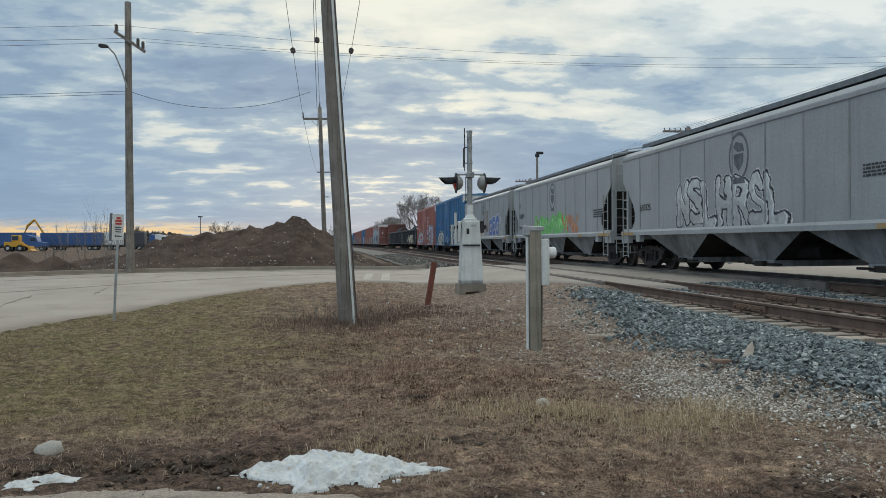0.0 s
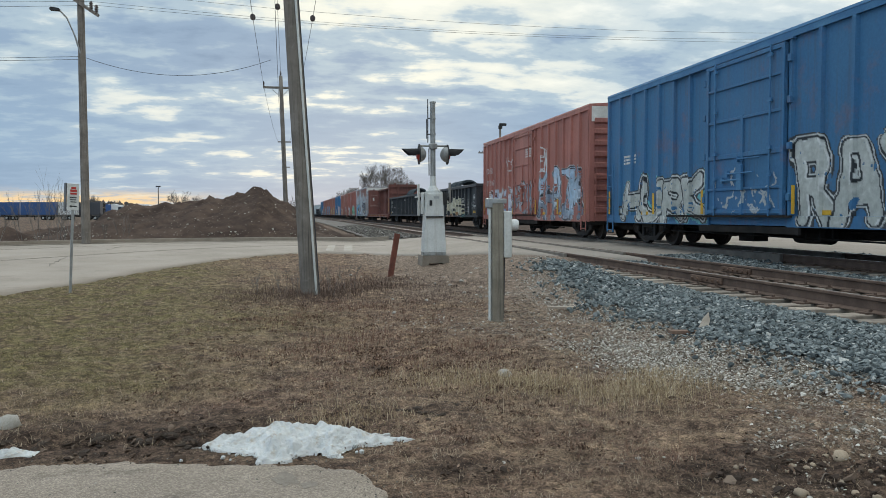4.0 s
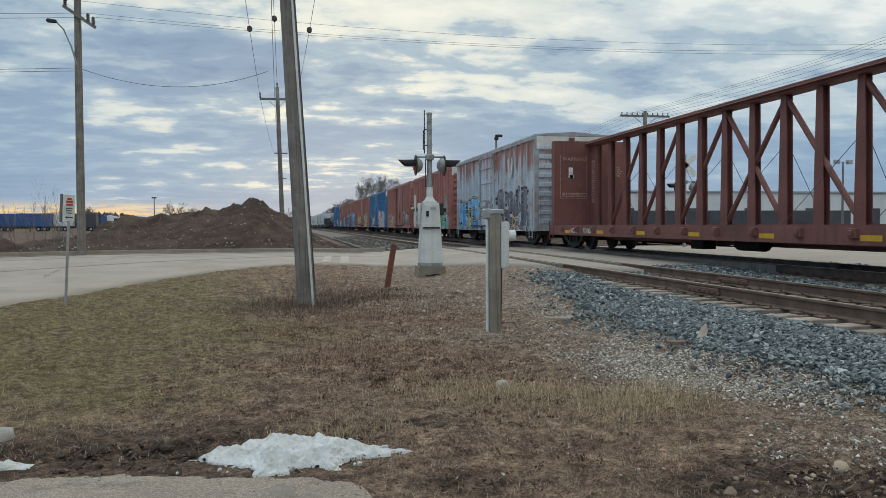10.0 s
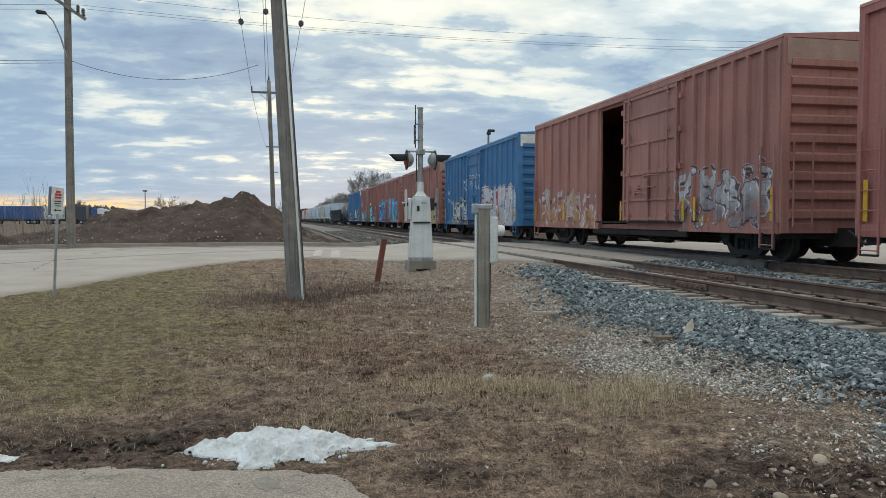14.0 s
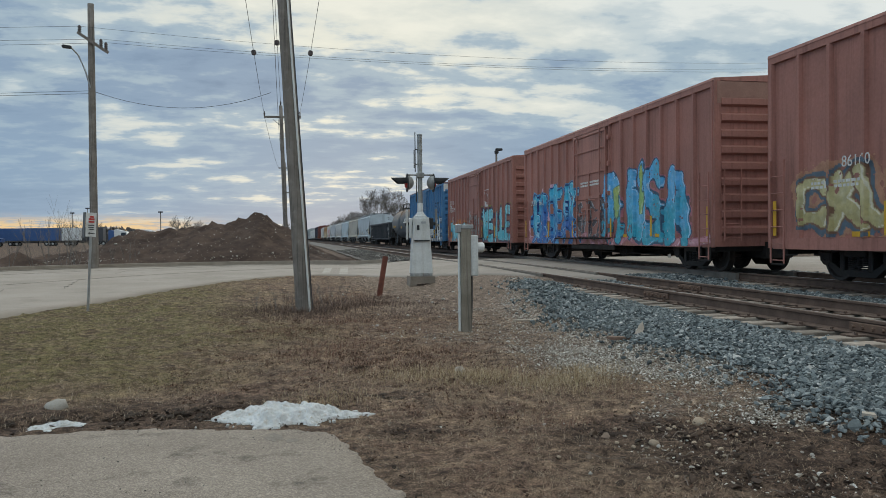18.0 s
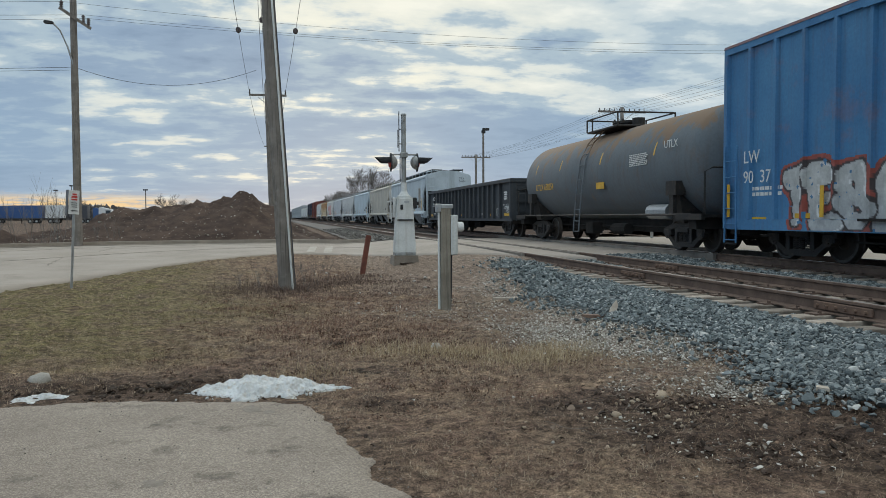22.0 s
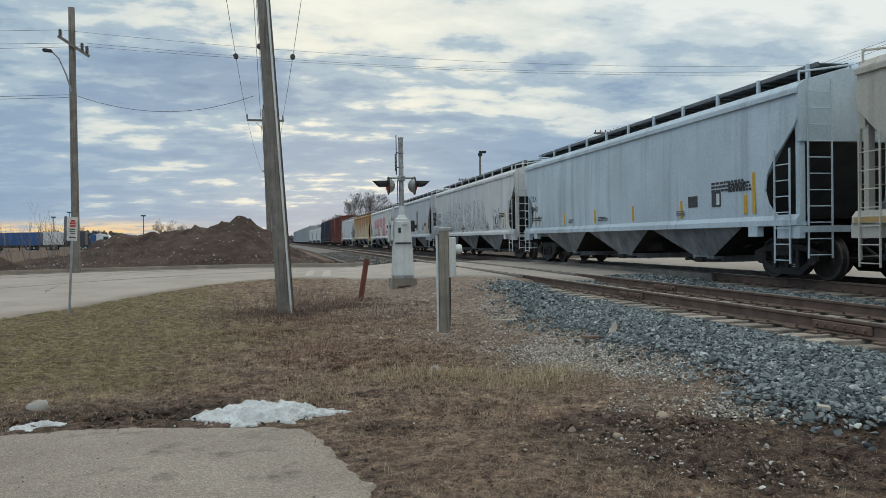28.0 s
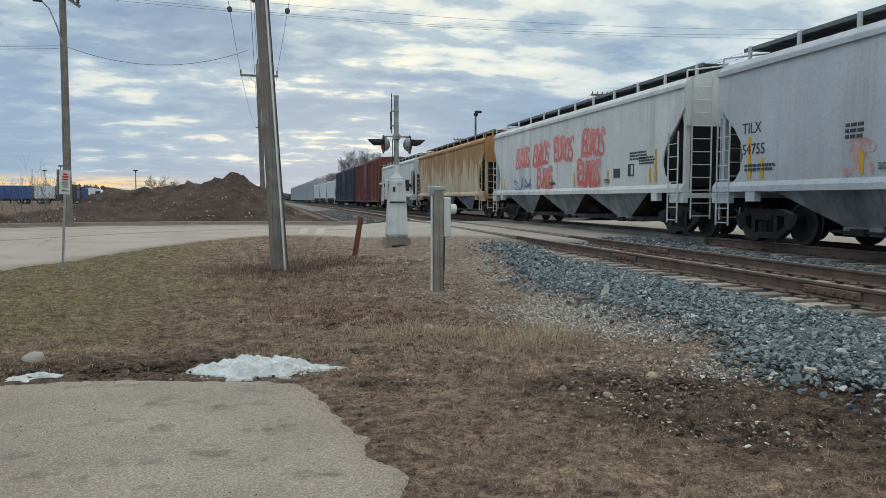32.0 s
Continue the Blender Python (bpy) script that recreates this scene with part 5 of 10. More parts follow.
def hopper(label, s0, s1, mat, bays=3, seams=False, walk_posts=True, stripe=None, bandmat=None):
    l = (s1 - s0) / 2
    car = thing("covered_hopper", label, "hopper car", group="covered hoppers of the train")
    bandmat = bandmat or mat
    # rounded bodies bulge and have a curved end line, older ones are flat with a cornered one
    levels = [1.22, 1.26, 1.32, 1.40, 1.5, 1.62, 1.75, 1.9, 2.05, 2.2, 2.35, 2.5, 2.64, 2.78, 2.9, 3.02, 3.2, 3.36, 3.52]
    if walk_posts:
        ends = [(1.22, 0.52), (1.32, 0.70), (1.5, 0.87), (1.75, 0.96), (2.05, 0.90), (2.35, 0.66), (2.64, 0.33), (2.9, 0.08), (3.02, 0.0), (3.52, 0.0)]
        bow = [(1.22, 1.575), (1.5, 1.590), (1.9, 1.602), (2.4, 1.606), (2.9, 1.602), (3.2, 1.592), (3.52, 1.572)]
    else:
        ends = [(1.22, 0.5), (1.26, 0.72), (1.5, 0.95), (1.8, 0.98), (2.08, 0.80), (2.5, 0.35), (2.78, 0.0), (3.52, 0.0)]
        bow = [(1.22, 1.60), (3.52, 1.60)]
    ez, ed = zip(*ends)
    bz, bo = zip(*bow)
    bm = bmesh.new()
    half = [(l - 0.1, 3.5), (l - 0.1, 3.0), (l - 1.75, 1.22)]
    prism(bm, [(y, z) for y, z in half] + [(-y, z) for y, z in reversed(half)], -1.49, 1.49, "x")
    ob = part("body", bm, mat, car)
    # downward faces are darkened: shade under the ends put into the colour
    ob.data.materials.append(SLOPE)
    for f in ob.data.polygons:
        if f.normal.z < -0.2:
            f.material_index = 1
    for s in (-1, 1):
        bm = bmesh.new()
        rows = []
        for z in levels:
            y, x = l - float(np.interp(z, ez, ed)), float(np.interp(z, bz, bo))
            rows.append([bm.verts.new((s * (x - t), q * y, z)) for t in (0.0, 0.035) for q in (-1, 1)])
        for a, b in zip(rows, rows[1:]):
            for p, q in ((0, 1), (1, 3), (3, 2), (2, 0)):
                bm.faces.new((a[p], a[q], b[q], b[p]))
        bm.faces.new([rows[0][k] for k in (0, 1, 3, 2)])
        bm.faces.new([rows[-1][k] for k in (0, 1, 3, 2)])
        bmesh.ops.recalc_face_normals(bm, faces=bm.faces)
        part("side_sheet", bm, mat, car)
        bm = bmesh.new()
        prism(bm, [(s * 1.42, 1.06), (s * 1.65, 1.06), (s * 1.65, 1.17), (s * 1.57, 1.27), (s * 1.50, 1.27), (s * 1.50, 1.12), (s * 1.42, 1.12)], -l - 0.05, l + 0.05)
        part("side_sill", bm, bandmat, car)
    SIDES[car.name] = (lambda Y, Z: np.interp(Z, bz, bo), [], [])
    if seams:
        for y0, y1 in ((-l, -l + 1.15), (-l + 3.0, -l + 3.45), (l - 0.95, l)):
            plate(y0, y1, 1.07, 1.16, car, GOLDPAINT, "sill_stripe", -1.652, "worn golden paint on the sill")
        k = max(8, round(2 * l / 1.35))
        for i in range(1, k):
            y = -l + 2 * l * i / k
            if abs(y) < l - 0.9:
                part("seam", boxes((-1.612, y - 0.022, 1.27, -1.60, y + 0.022, 3.5), bevel=0.004), SEAM, car)
    bm = bmesh.new()
    prism(bm, [(-1.60, 3.5), (-1.575, 3.62), (-1.47, 3.74), (-0.6, 3.98), (0.6, 3.98), (1.47, 3.74), (1.575, 3.62), (1.60, 3.5)], -l, l)
    part("roof", bm, bandmat, car, smooth=False)
    part("eave_band", boxes((-1.625, -l, 3.50, -1.60, l, 3.58)), bandmat, car)
    if walk_posts:
        for s in (-1, 1):
            bm = bmesh.new()
            x0, x1 = (-1.05, -0.42) if s < 0 else (0.42, 1.05)
            box(bm, x0, -l + 0.1, 4.07, x1, l - 0.1, 4.09)
            for x in (x0, x1):
                box(bm, x - 0.015, -l + 0.1, 4.03, x + 0.015, l - 0.1, 4.11)
            y = -l + 0.3
            while y < l - 0.2:
                box(bm, x0, y, 4.04, x1, y + 0.04, 4.07)
                y += 0.4
            part("running_board", bm, GRATE, car, "dark open-grid roof walkway")
            n = 11
            pm = to_mesh("walkway_post", boxes((-0.025, -0.04, 0.0, 0.025, 0.04, 0.32)), bandmat)
            for i in range(n):
                o = part("walkway_post", pm, None, car)
                o.location = (s * 1.08, -l + 0.35 + (2 * l - 0.7) * i / (n - 1), 3.80)
    else:
        part("running_board", boxes((-0.95, -l + 0.1, 4.0, 0.95, l - 0.1, 4.03), (-0.97, -l + 0.1, 3.94, -0.93, l - 0.1, 4.06)), SLATE, car, "dark roof walkway and hatch row")
    for i in range(5):
        y = -l + 1.6 + (2 * l - 3.2) * i / 4
        bm = bmesh.new()
        rod(bm, (0, y, 3.96), (0, y, 4.1), 0.33, 14)
        part("hatch", bm, GRATE, car)
    sp = (2 * l - 3.5) / bays
    for i in range(bays):
        yc = -l + 1.75 + sp * (i + 0.5)
        bm = bmesh.new()
        a = [bm.verts.new(v) for v in ((-1.52, yc - sp / 2 + 0.02, 1.10), (1.52, yc - sp / 2 + 0.02, 1.10), (1.52, yc + sp / 2 - 0.02, 1.10), (-1.52, yc + sp / 2 - 0.02, 1.10))]
        b = [bm.verts.new(v) for v in ((-1.22, yc - 0.42, 0.42), (1.22, yc - 0.42, 0.42), (1.22, yc + 0.42, 0.42), (-1.22, yc + 0.42, 0.42))]
        bm.faces.new(b)
        for k in range(4):
            bm.faces.new((a[k], a[(k + 1) % 4], b[(k + 1) % 4], b[k]))
        bmesh.ops.recalc_face_normals(bm, faces=bm.faces)
        bay = part("hopper_bay", bm, BAY, car, "tapered discharge bay, its slopes black with grime and painted shade")
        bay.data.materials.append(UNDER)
        # end-facing slopes go black: grime, plus the shade between bays as colour
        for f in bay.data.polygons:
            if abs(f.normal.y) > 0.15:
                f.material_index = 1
        part("outlet_gate", boxes((-1.24, yc - 0.46, 0.28, 1.24, yc + 0.46, 0.425), bevel=0.01), BAY, bay, "grimy grey outlet box")
        part("gate_shaft", boxes((-1.36, yc - 0.16, 0.28, -1.24, yc + 0.16, 0.40), (-1.30, yc - 0.72, 0.31, -1.2, yc + 0.72, 0.36), bevel=0.01), UNDER, bay)
    under_gear(car, l, 0.85)
    for s in (-1, 1):
        part("end_platform", boxes((-1.55, s * (l - 0.6), 0.93, 1.55, s * (l + 0.12), 1.05), (-1.62, s * (l - 0.55), 0.82, -1.5, s * (l + 0.1), 1.05)), bandmat, car)
        bm = bmesh.new()
        prism(bm, [(-1.52, 2.62), (1.52, 2.62), (1.56, 3.0), (1.56, 3.60), (1.45, 3.73), (0.6, 3.96), (-0.6, 3.96), (-1.45, 3.73), (-1.56, 3.60), (-1.56, 3.0)], s * (l - 0.12), s * (l + 0.015))
        part("end_sheet", bm, bandmat, car)
        for x in (-1.5, 1.38):
            part("end_post", boxes((x, s * (l - 0.16), 1.05, x + 0.12, s * (l - 0.05), 2.66)), bandmat, car)
        o = part("ladder", make_ladder(0.45, 0.35, 2.5, 0.3), bandmat, car)
        o.location = (-1.655, s * (l - 0.35), 0)
        o = part("end_ladder", make_ladder(0.5, 0.45, 3.75, 0.3), bandmat, car)
        o.matrix_local = pose(-1.18, s * (l + 0.1), 0, 0, 0, 90)
        part("hand_rail", rods(0.02, ((-1.5, s * (l - 0.05), 3.9), (-0.4, s * (l - 0.05), 4.06)), ((-0.4, s * (l - 0.05), 3.98), (-0.4, s * (l - 0.05), 4.06)), ((-1.5, s * (l - 0.05), 3.7), (-1.5, s * (l - 0.05), 3.9))), bandmat, car)
        part("jacking_pad", boxes((-1.64, s * (l - 1.45), 0.86, -1.5, s * (l - 1.15), 1.08)), bandmat, car)
    running_gear(car, l, l - 1.02, 0.75)
    for y in np.linspace(-l + 1.6, l - 1.6, 6):
        if stripe:
            plate(y - 0.05, y + 0.05, 1.32, 1.72, car, stripe, x=-1.600)
    if stripe:
        for y in (-l + 1.3, l - 1.2):
            plate(y - 0.05, y + 0.05, 1.32, 2.15, car, stripe, x=-1.606)
        plate(-l + 2.5, -l + 2.85, 1.52, 1.84, car, BLACKPAINT, "data_plate", -1.606, "dark data plate with pale print")
        plate(-l + 2.54, -l + 2.66, 1.56, 1.80, car, WHITE, "data_print", -1.608, "pale print panel")
        bars(-l + 2.2, 1.95, 3, 0.75, 0.045, car, BLACKPAINT)
        for y in (l - 4.6, l - 7.0, 0.8, -l + 4.4):
            bars(y, 1.46, 3, 0.35, 0.025, car, FADEDBLACK)
    MOVING.append((car, (s0 + s1) / 2))
    return car, l


def gondola(label, s0, s1, mat, top=2.5):
    l = (s1 - s0) / 2
    car = thing("gondola", label, "gondola car", group="gondolas of the train")
    for s in (-1, 1):
        part("side_wall", boxes((s * 1.46, -l, 0.72, s * 1.40, l, top)), mat, car)
        part("end_wall", boxes((-1.4, s * l, 0.72, 1.4, s * (l - 0.08), top)), mat, car)
    part("floor", boxes((-1.4, -l + 0.08, 0.72, 1.4, l - 0.08, 0.84)), mat, car)
    part("top_rim", boxes((-1.60, -l - 0.04, top - 0.16, -1.38, l + 0.04, top), (1.38, -l - 0.04, top - 0.16, 1.60, l + 0.04, top), (-1.38, -l - 0.06, top - 0.16, 1.38, -l + 0.1, top), (-1.38, l - 0.1, top - 0.16, 1.38, l + 0.06, top), bevel=0.01), mat, car)
    part("side_sill", boxes((-1.52, -l, 0.68, -1.46, l, 0.80), (1.46, -l, 0.68, 1.52, l, 0.80)), mat, car)
    bm = bmesh.new()
    prism(bm, [(-0.085, 0.80), (0.085, 0.80), (0.065, top - 0.16), (-0.065, top - 0.16)], -1.575, -1.46, "x")
    rm = to_mesh("rib", bm, mat)
    inner = l - 2.84
    ys = [-l + 0.085, -l + 1.75] + [-inner + 2 * inner * i / 15 for i in range(16)] + [l - 1.75, l - 0.085]
    for y in ys:
        for s in (1, -1):
            me = rm.copy()
            me.transform(pose(0, y, 0, 0, 0, 0 if s > 0 else 180))
            part("rib", me, None, car)
    SIDES[car.name] = rib_side(1.46, 1.575, ys, 0.09, 0.006, 0.80, top - 0.16, [(-l, l, 0.68, 0.80, 1.52), (-l, l, top - 0.16, top, 1.60)])
    for s in (-1, 1):
        bm = bmesh.new()
        for i in range(3):
            box(bm, -1.3, s * l, 1.0 + i * 0.5, 1.3, s * (l + 0.12), 1.12 + i * 0.5, 0.01)
        part("end_brace", bm, mat, car)
        for k in range(2):
            o = part("grab_iron", tube([(-1.47, s * (l - 0.25), 1.0 + 0.45 * k), (-1.55, s * (l - 0.25), 1.0 + 0.45 * k), (-1.55, s * (l - 0.62), 1.0 + 0.45 * k), (-1.47, s * (l - 0.62), 1.0 + 0.45 * k)], 0.011, 5), mat, car)
        part("step", tube([(-1.5, s * (l - 0.2), 0.72), (-1.5, s * (l - 0.2), 0.36), (-1.5, s * (l - 0.55), 0.36), (-1.5, s * (l - 0.55), 0.72)], 0.014, 5), mat, car)
        o = part("end_ladder", make_ladder(0.4, 0.7, 2.3, 0.36), mat, car)
        o.matrix_local = pose(-1.15, s * (l + 0.16), 0, 0, 0, 90)
    under_gear(car, l, 0.68)
    running_gear(car, l, l - 1.9, 0.6)
    for i in range(7):
        y = -l + 0.85 + (2 * l - 1.7) * i / 6
        w, h = (0.42, 0.13) if i in (0, 6) else (0.19, 0.10)
        plate(y - w, y + w, 0.91, 0.91 + h, car, YELLOW, x=-1.468)
    # outlined data box and small print by the near end
    y = -l + 2.28
    part("data_box", boxes((-1.472, y - 0.22, 0.90, -1.461, y - 0.20, 1.24), (-1.472, y + 0.20, 0.90, -1.461, y + 0.22, 1.24), (-1.472, y - 0.2, 0.90, -1.461, y + 0.2, 0.92), (-1.472, y - 0.2, 1.22, -1.461, y + 0.2, 1.24), (-1.472, y - 0.2, 0.99, -1.461, y + 0.2, 1.0), (-1.472, y + 0.02, 1.0, -1.461, y + 0.03, 1.22)), WHITE, car, "white outlined data box")
    bars(-l + 1.15, 1.88, 4, 0.28, 0.045, car, WHITE, x=-1.468)
    bars(-l + 1.15, 1.30, 2, 0.5, 0.04, car, WHITE, x=-1.468)
    bars(-l + 3.1, 0.95, 1, 0.3, 0.03, car, WHITE, x=-1.468)
    plate(-l + 5.0, -l + 5.18, 0.95, 1.06, car, WHITE, "sign_plate", -1.468, "small white plate")
    MOVING.append((car, (s0 + s1) / 2))
    return car, l


def heap(label, s, half, wide, top, mat, base, seed, hollow=None):
    """Loose load lying in a gondola."""
    r = np.random.RandomState(seed)
    ys, xs = np.linspace(-half, half, 46), np.linspace(-wide, wide, 12)
    X, Y = np.meshgrid(xs, ys)
    Z = base + (top - base) * np.clip(1 - (np.abs(X) / wide) ** 3, 0, 1) * np.clip(1 - (np.abs(Y) / half) ** 6, 0, 1) * (0.82 + 0.18 * wobble(X, Y, 1.1, seed)) + r.uniform(-0.05, 0.05, X.shape)
    if hollow:
        Z = Z - 0.75 * ease(hollow[0] - 0.3, hollow[0], Y) * ease(hollow[1] + 0.3, hollow[1], Y) * ease(1.0, 0.8, np.abs(X))
    i, j = np.meshgrid(np.arange(11), np.arange(45))
    a = (j * 12 + i).ravel()
    me = soup("scrap_load", np.stack([X, Y, Z], -1).reshape(-1, 3), np.stack([a, a + 1, a + 13, a + 12], -1), mat)
    ob = tagged(new("scrap_load", me), label, "load")
    MOVING.append((ob, s))


def mesh_roll(label, s, y0, y1, z, r, mat):
    """A large coil of wire lying on the load: many loose loops side by side."""
    q = np.random.RandomState(int(s))
    seg, n = 26, int((y1 - y0) / 0.019)
    V, F = [], []
    ring, tubes = np.arange(seg) * 2 * math.pi / seg, np.arange(4) * math.pi / 2
    for k in range(n):
        y = y0 + (y1 - y0) * (k + q.uniform(-0.8, 0.8)) / n
        rr, th = r * q.uniform(0.93, 1.03), 0.02
        tilt, cx, cz = q.uniform(-0.09, 0.09), q.uniform(-0.03, 0.03) - 0.1, z + q.uniform(-0.03, 0.02)
        A, B = np.meshgrid(ring, tubes, indexing="ij")
        R = rr + th * np.cos(B)
        P = np.stack([cx + R * np.cos(A), y + th * np.sin(B) + tilt * R * np.sin(A), cz + R * np.sin(A)], -1).reshape(-1, 3)
        o = k * seg * 4
        V.append(P)
        for i in range(seg):
            for j in range(4):
                F.append((o + i * 4 + j, o + ((i + 1) % seg) * 4 + j, o + ((i + 1) % seg) * 4 + (j + 1) % 4, o + i * 4 + (j + 1) % 4))
    ob = tagged(new("wire_coil", soup("wire_coil", np.vstack(V), F, mat)), label, "load")
    MOVING.append((ob, s))


def centre_beam(label, s0, s1, mat):
    l = (s1 - s0) / 2
    car = thing("centerbeam_flatcar", label, "flatcar")
    part("deck", boxes((-1.52, -l, 0.62, 1.52, l, 0.72), (-0.3, -l, 0.35, 0.3, l, 0.62)), mat, car)
    for s in (-1, 1):
        part("side_sill", boxes((s * 1.50, -l, 0.50, s * 1.60, l, 0.86)), mat, car)
    part("top_chord", boxes((-0.21, -l + 0.3, 3.80, 0.21, l - 0.3, 3.98), (-0.30, -l + 0.3, 3.86, 0.30, l - 0.3, 3.89), bevel=0.012), mat, car)
    n = 16
    pts = [-l + 0.9 + (2 * l - 1.8) * i / n for i in range(n + 1)]
    bm = bmesh.new()
    for x in (-0.085, 0.07):
        prism(bm, [(-0.17, 0.72), (0.17, 0.72), (0.10, 3.82), (-0.10, 3.82)], x, x + 0.015, "x")
    prism(bm, [(-0.012, 0.72), (0.012, 0.72), (0.012, 3.82), (-0.012, 3.82)], -0.08, 0.08, "x")
    pm = to_mesh("riser", bm, mat)
    tie = bmesh.new()
    for q in (-1, 1):
        rod(tie, (q * 0.1, 0, 2.6), (q * 1.5, 0.55, 0.76), 0.007, 5)
    tm = to_mesh("tie_cable", tie, CABLE)
    for i, y in enumerate(pts):
        o = part("riser", pm, None, car)
        o.location = (0, y, 0)
        if 0 < i < n and i % 2:
            o = part("tie_cable", tm, None, car)
            o.location = (0, y, 0)
    for i in range(1, n, 2):
        bm = bmesh.new()
        rod(bm, (0, pts[i], 0.85), (0, pts[i + 2 if i < n // 2 else i - 2], 3.75), 0.065, 8)
        part("diagonal", bm, mat, car)
    for s in (-1, 1):
        bh = part("bulkhead", boxes((-1.44, s * (l - 0.34), 0.72, 1.44, s * (l - 0.26), 3.98)), mat, car)
        for x in (-1.48, 1.48):
            part("edge_post", boxes((x - 0.04, s * (l - 0.36), 0.72, x + 0.04, s * (l - 0.06), 3.98)), mat, bh)
        for k in range(5):
            part("brace", boxes((-1.43, s * (l - 0.25), 0.9 + k * 0.7, 1.43, s * (l - 0.08), 1.0 + k * 0.7)), mat, bh)
        for x in (-0.5, 0.5):
            part("post", boxes((x - 0.05, s * (l - 0.25), 0.73, x + 0.05, s * (l - 0.07), 3.97)), mat, bh)
        part("post_gusset", boxes((-0.06, s * (l - 0.34), 0.74, 0.06, s * (l - 0.95), 3.8)), mat, car)
        part("lifting_lug", boxes((-0.9, s * (l - 0.3), 3.98, -0.7, s * (l - 0.2), 4.12), (0.4, s * (l - 0.3), 3.98, 0.6, s * (l - 0.2), 4.12)), mat, car)
        o = part("ladder", make_ladder(0.4, 0.30, 1.0, 0.3), mat, car)
        o.location = (-1.62, s * (l - 0.32), 0)
    wm = to_mesh("winch", boxes((-1.68, -0.1, 0.62, -1.58, 0.1, 0.8), (-1.72, -0.05, 0.66, -1.66, 0.05, 0.76), bevel=0.01), mat)
    for i in range(14):
        o = part("winch", wm, None, car)
        o.location = (0, -l + 0.9 + (2 * l - 2.4) * i / 13, 0)
    for i in range(7):
        y = -l + 2.0 + (2 * l - 4.0) * i / 6
        plate(y - 0.25, y + 0.25, 0.58, 0.68, car, YELLOW, x=-1.604)
    plate(-l + 0.45, -l + 0.58, 1.1, 2.5, car, YELLOW, x=-1.525)
    under_gear(car, l, 0.62)
    running_gear(car, l, l - 1.28, 0.6)
    MOVING.append((car, (s0 + s1) / 2))
    return car, l


def tank_car(label, s0, s1, mat):
    l = (s1 - s0) / 2
    car = thing("tank_car", label, "tank car")
    R, zc = 1.43, 2.22
    bm = bmesh.new()
    prof = []
    for i in range(9):
        a = math.pi / 2 * i / 8
        prof.append((-l + 0.62 - 0.62 * math.cos(a), R * max(math.sin(a), 0.02)))
    prof += [(-x, r) for x, r in reversed(prof[:9])]
    seg = 48
    rings = [[bm.verts.new((r * math.cos(2 * math.pi * i / seg), y, zc + r * math.sin(2 * math.pi * i / seg))) for i in range(seg)] for y, r in prof]
    for a, b in zip(rings, rings[1:]):
        for i in range(seg):
            bm.faces.new((a[i], a[(i + 1) % seg], b[(i + 1) % seg], b[i]))
    bm.faces.new(rings[0])
    bm.faces.new(rings[-1])
    bmesh.ops.recalc_face_normals(bm, faces=bm.faces)
    part("tank", bm, mat, car, smooth=True)
    for s in (-1, 1):
        part("handrail", tube([(s * 1.55, -l + 0.25, 0.92), (s * 1.55, l - 0.25, 0.92)], 0.03), STEEL, car)
        bm = bmesh.new()
        prism(bm, [(-1.2, 0.75), (1.2, 0.75), (1.35, 1.5), (1.0, 1.2), (-1.0, 1.2), (-1.35, 1.5)], s * (l - 1.75), s * (l - 1.2))
        part("saddle", bm, STEEL, car)
        part("end_platform", boxes((-1.55, s * (l - 0.9), 0.86, 1.55, s * (l + 0.28), 0.92), (-1.6, s * (l - 0.9), 0.80, -1.5, s * (l + 0.28), 0.94)), STEEL, car)
        part("end_rail", tube([(-1.5, s * (l + 0.25), 0.9), (-1.5, s * (l + 0.25), 1.9), (-1.3, s * (l + 0.25), 2.0), (1.3, s * (l + 0.25), 2.0), (1.5, s * (l + 0.25), 1.9), (1.5, s * (l + 0.25), 0.9)], 0.025), STEEL, car)
        part("rail_post", boxes((-1.5, s * (l - 1.4), 0.95, -1.4, s * (l - 1.2), 1.5), (-1.52, s * (l - 1.55), 1.4, -1.25, s * (l - 1.05), 1.75)), STEEL, car)
        part("stub_sill", boxes((-0.3, s * (l - 2.2), 0.55, 0.3, s * (l + 0.25), 0.9)), UNDER, car)
    pts = [(-1.66, 0.4), (-1.62, 1.0), (-1.54, 1.9), (-1.42, 2.7), (-1.15, 3.25), (-0.8, 3.62)]
    ladder = None
    for y in (0.15, 0.6):
        o = part("ladder" if ladder is None else "stile", tube([(x, y, z) for x, z in pts], 0.022, 6), mat, ladder or car)
        ladder = ladder or o
    for i in range(10):
        u = i / 9 * 4.99
        k = int(u)
        x, z = (pts[k][a] * (1 - u + k) + pts[k + 1][a] * (u - k) for a in (0, 1))
        bm = bmesh.new()
        rod(bm, (x, 0.15, z), (x, 0.6, z), 0.016, 6)
        part("rung", bm, mat, ladder)
    part("platform", boxes((-0.95, -1.2, 3.62, 0.95, 1.2, 3.68), bevel=0.01), STEEL, car)
    bm = bmesh.new()
    for y in (-1.2, 0.75, 1.2):
        for x in (-0.95, 0.95):
            rod(bm, (x, y, 3.66), (x, y, 4.06), 0.025, 6)
    for a, b in (((-0.95, -1.2, 4.06), (-0.95, 1.2, 4.06)), ((0.95, -1.2, 4.06), (0.95, 1.2, 4.06)), ((-0.95, -1.2, 4.06), (0.95, -1.2, 4.06)), ((-0.95, 1.2, 4.06), (0.95, 1.2, 4.06))):
        rod(bm, a, b, 0.025, 6)
    part("safety_rail", bm, STEEL, car)
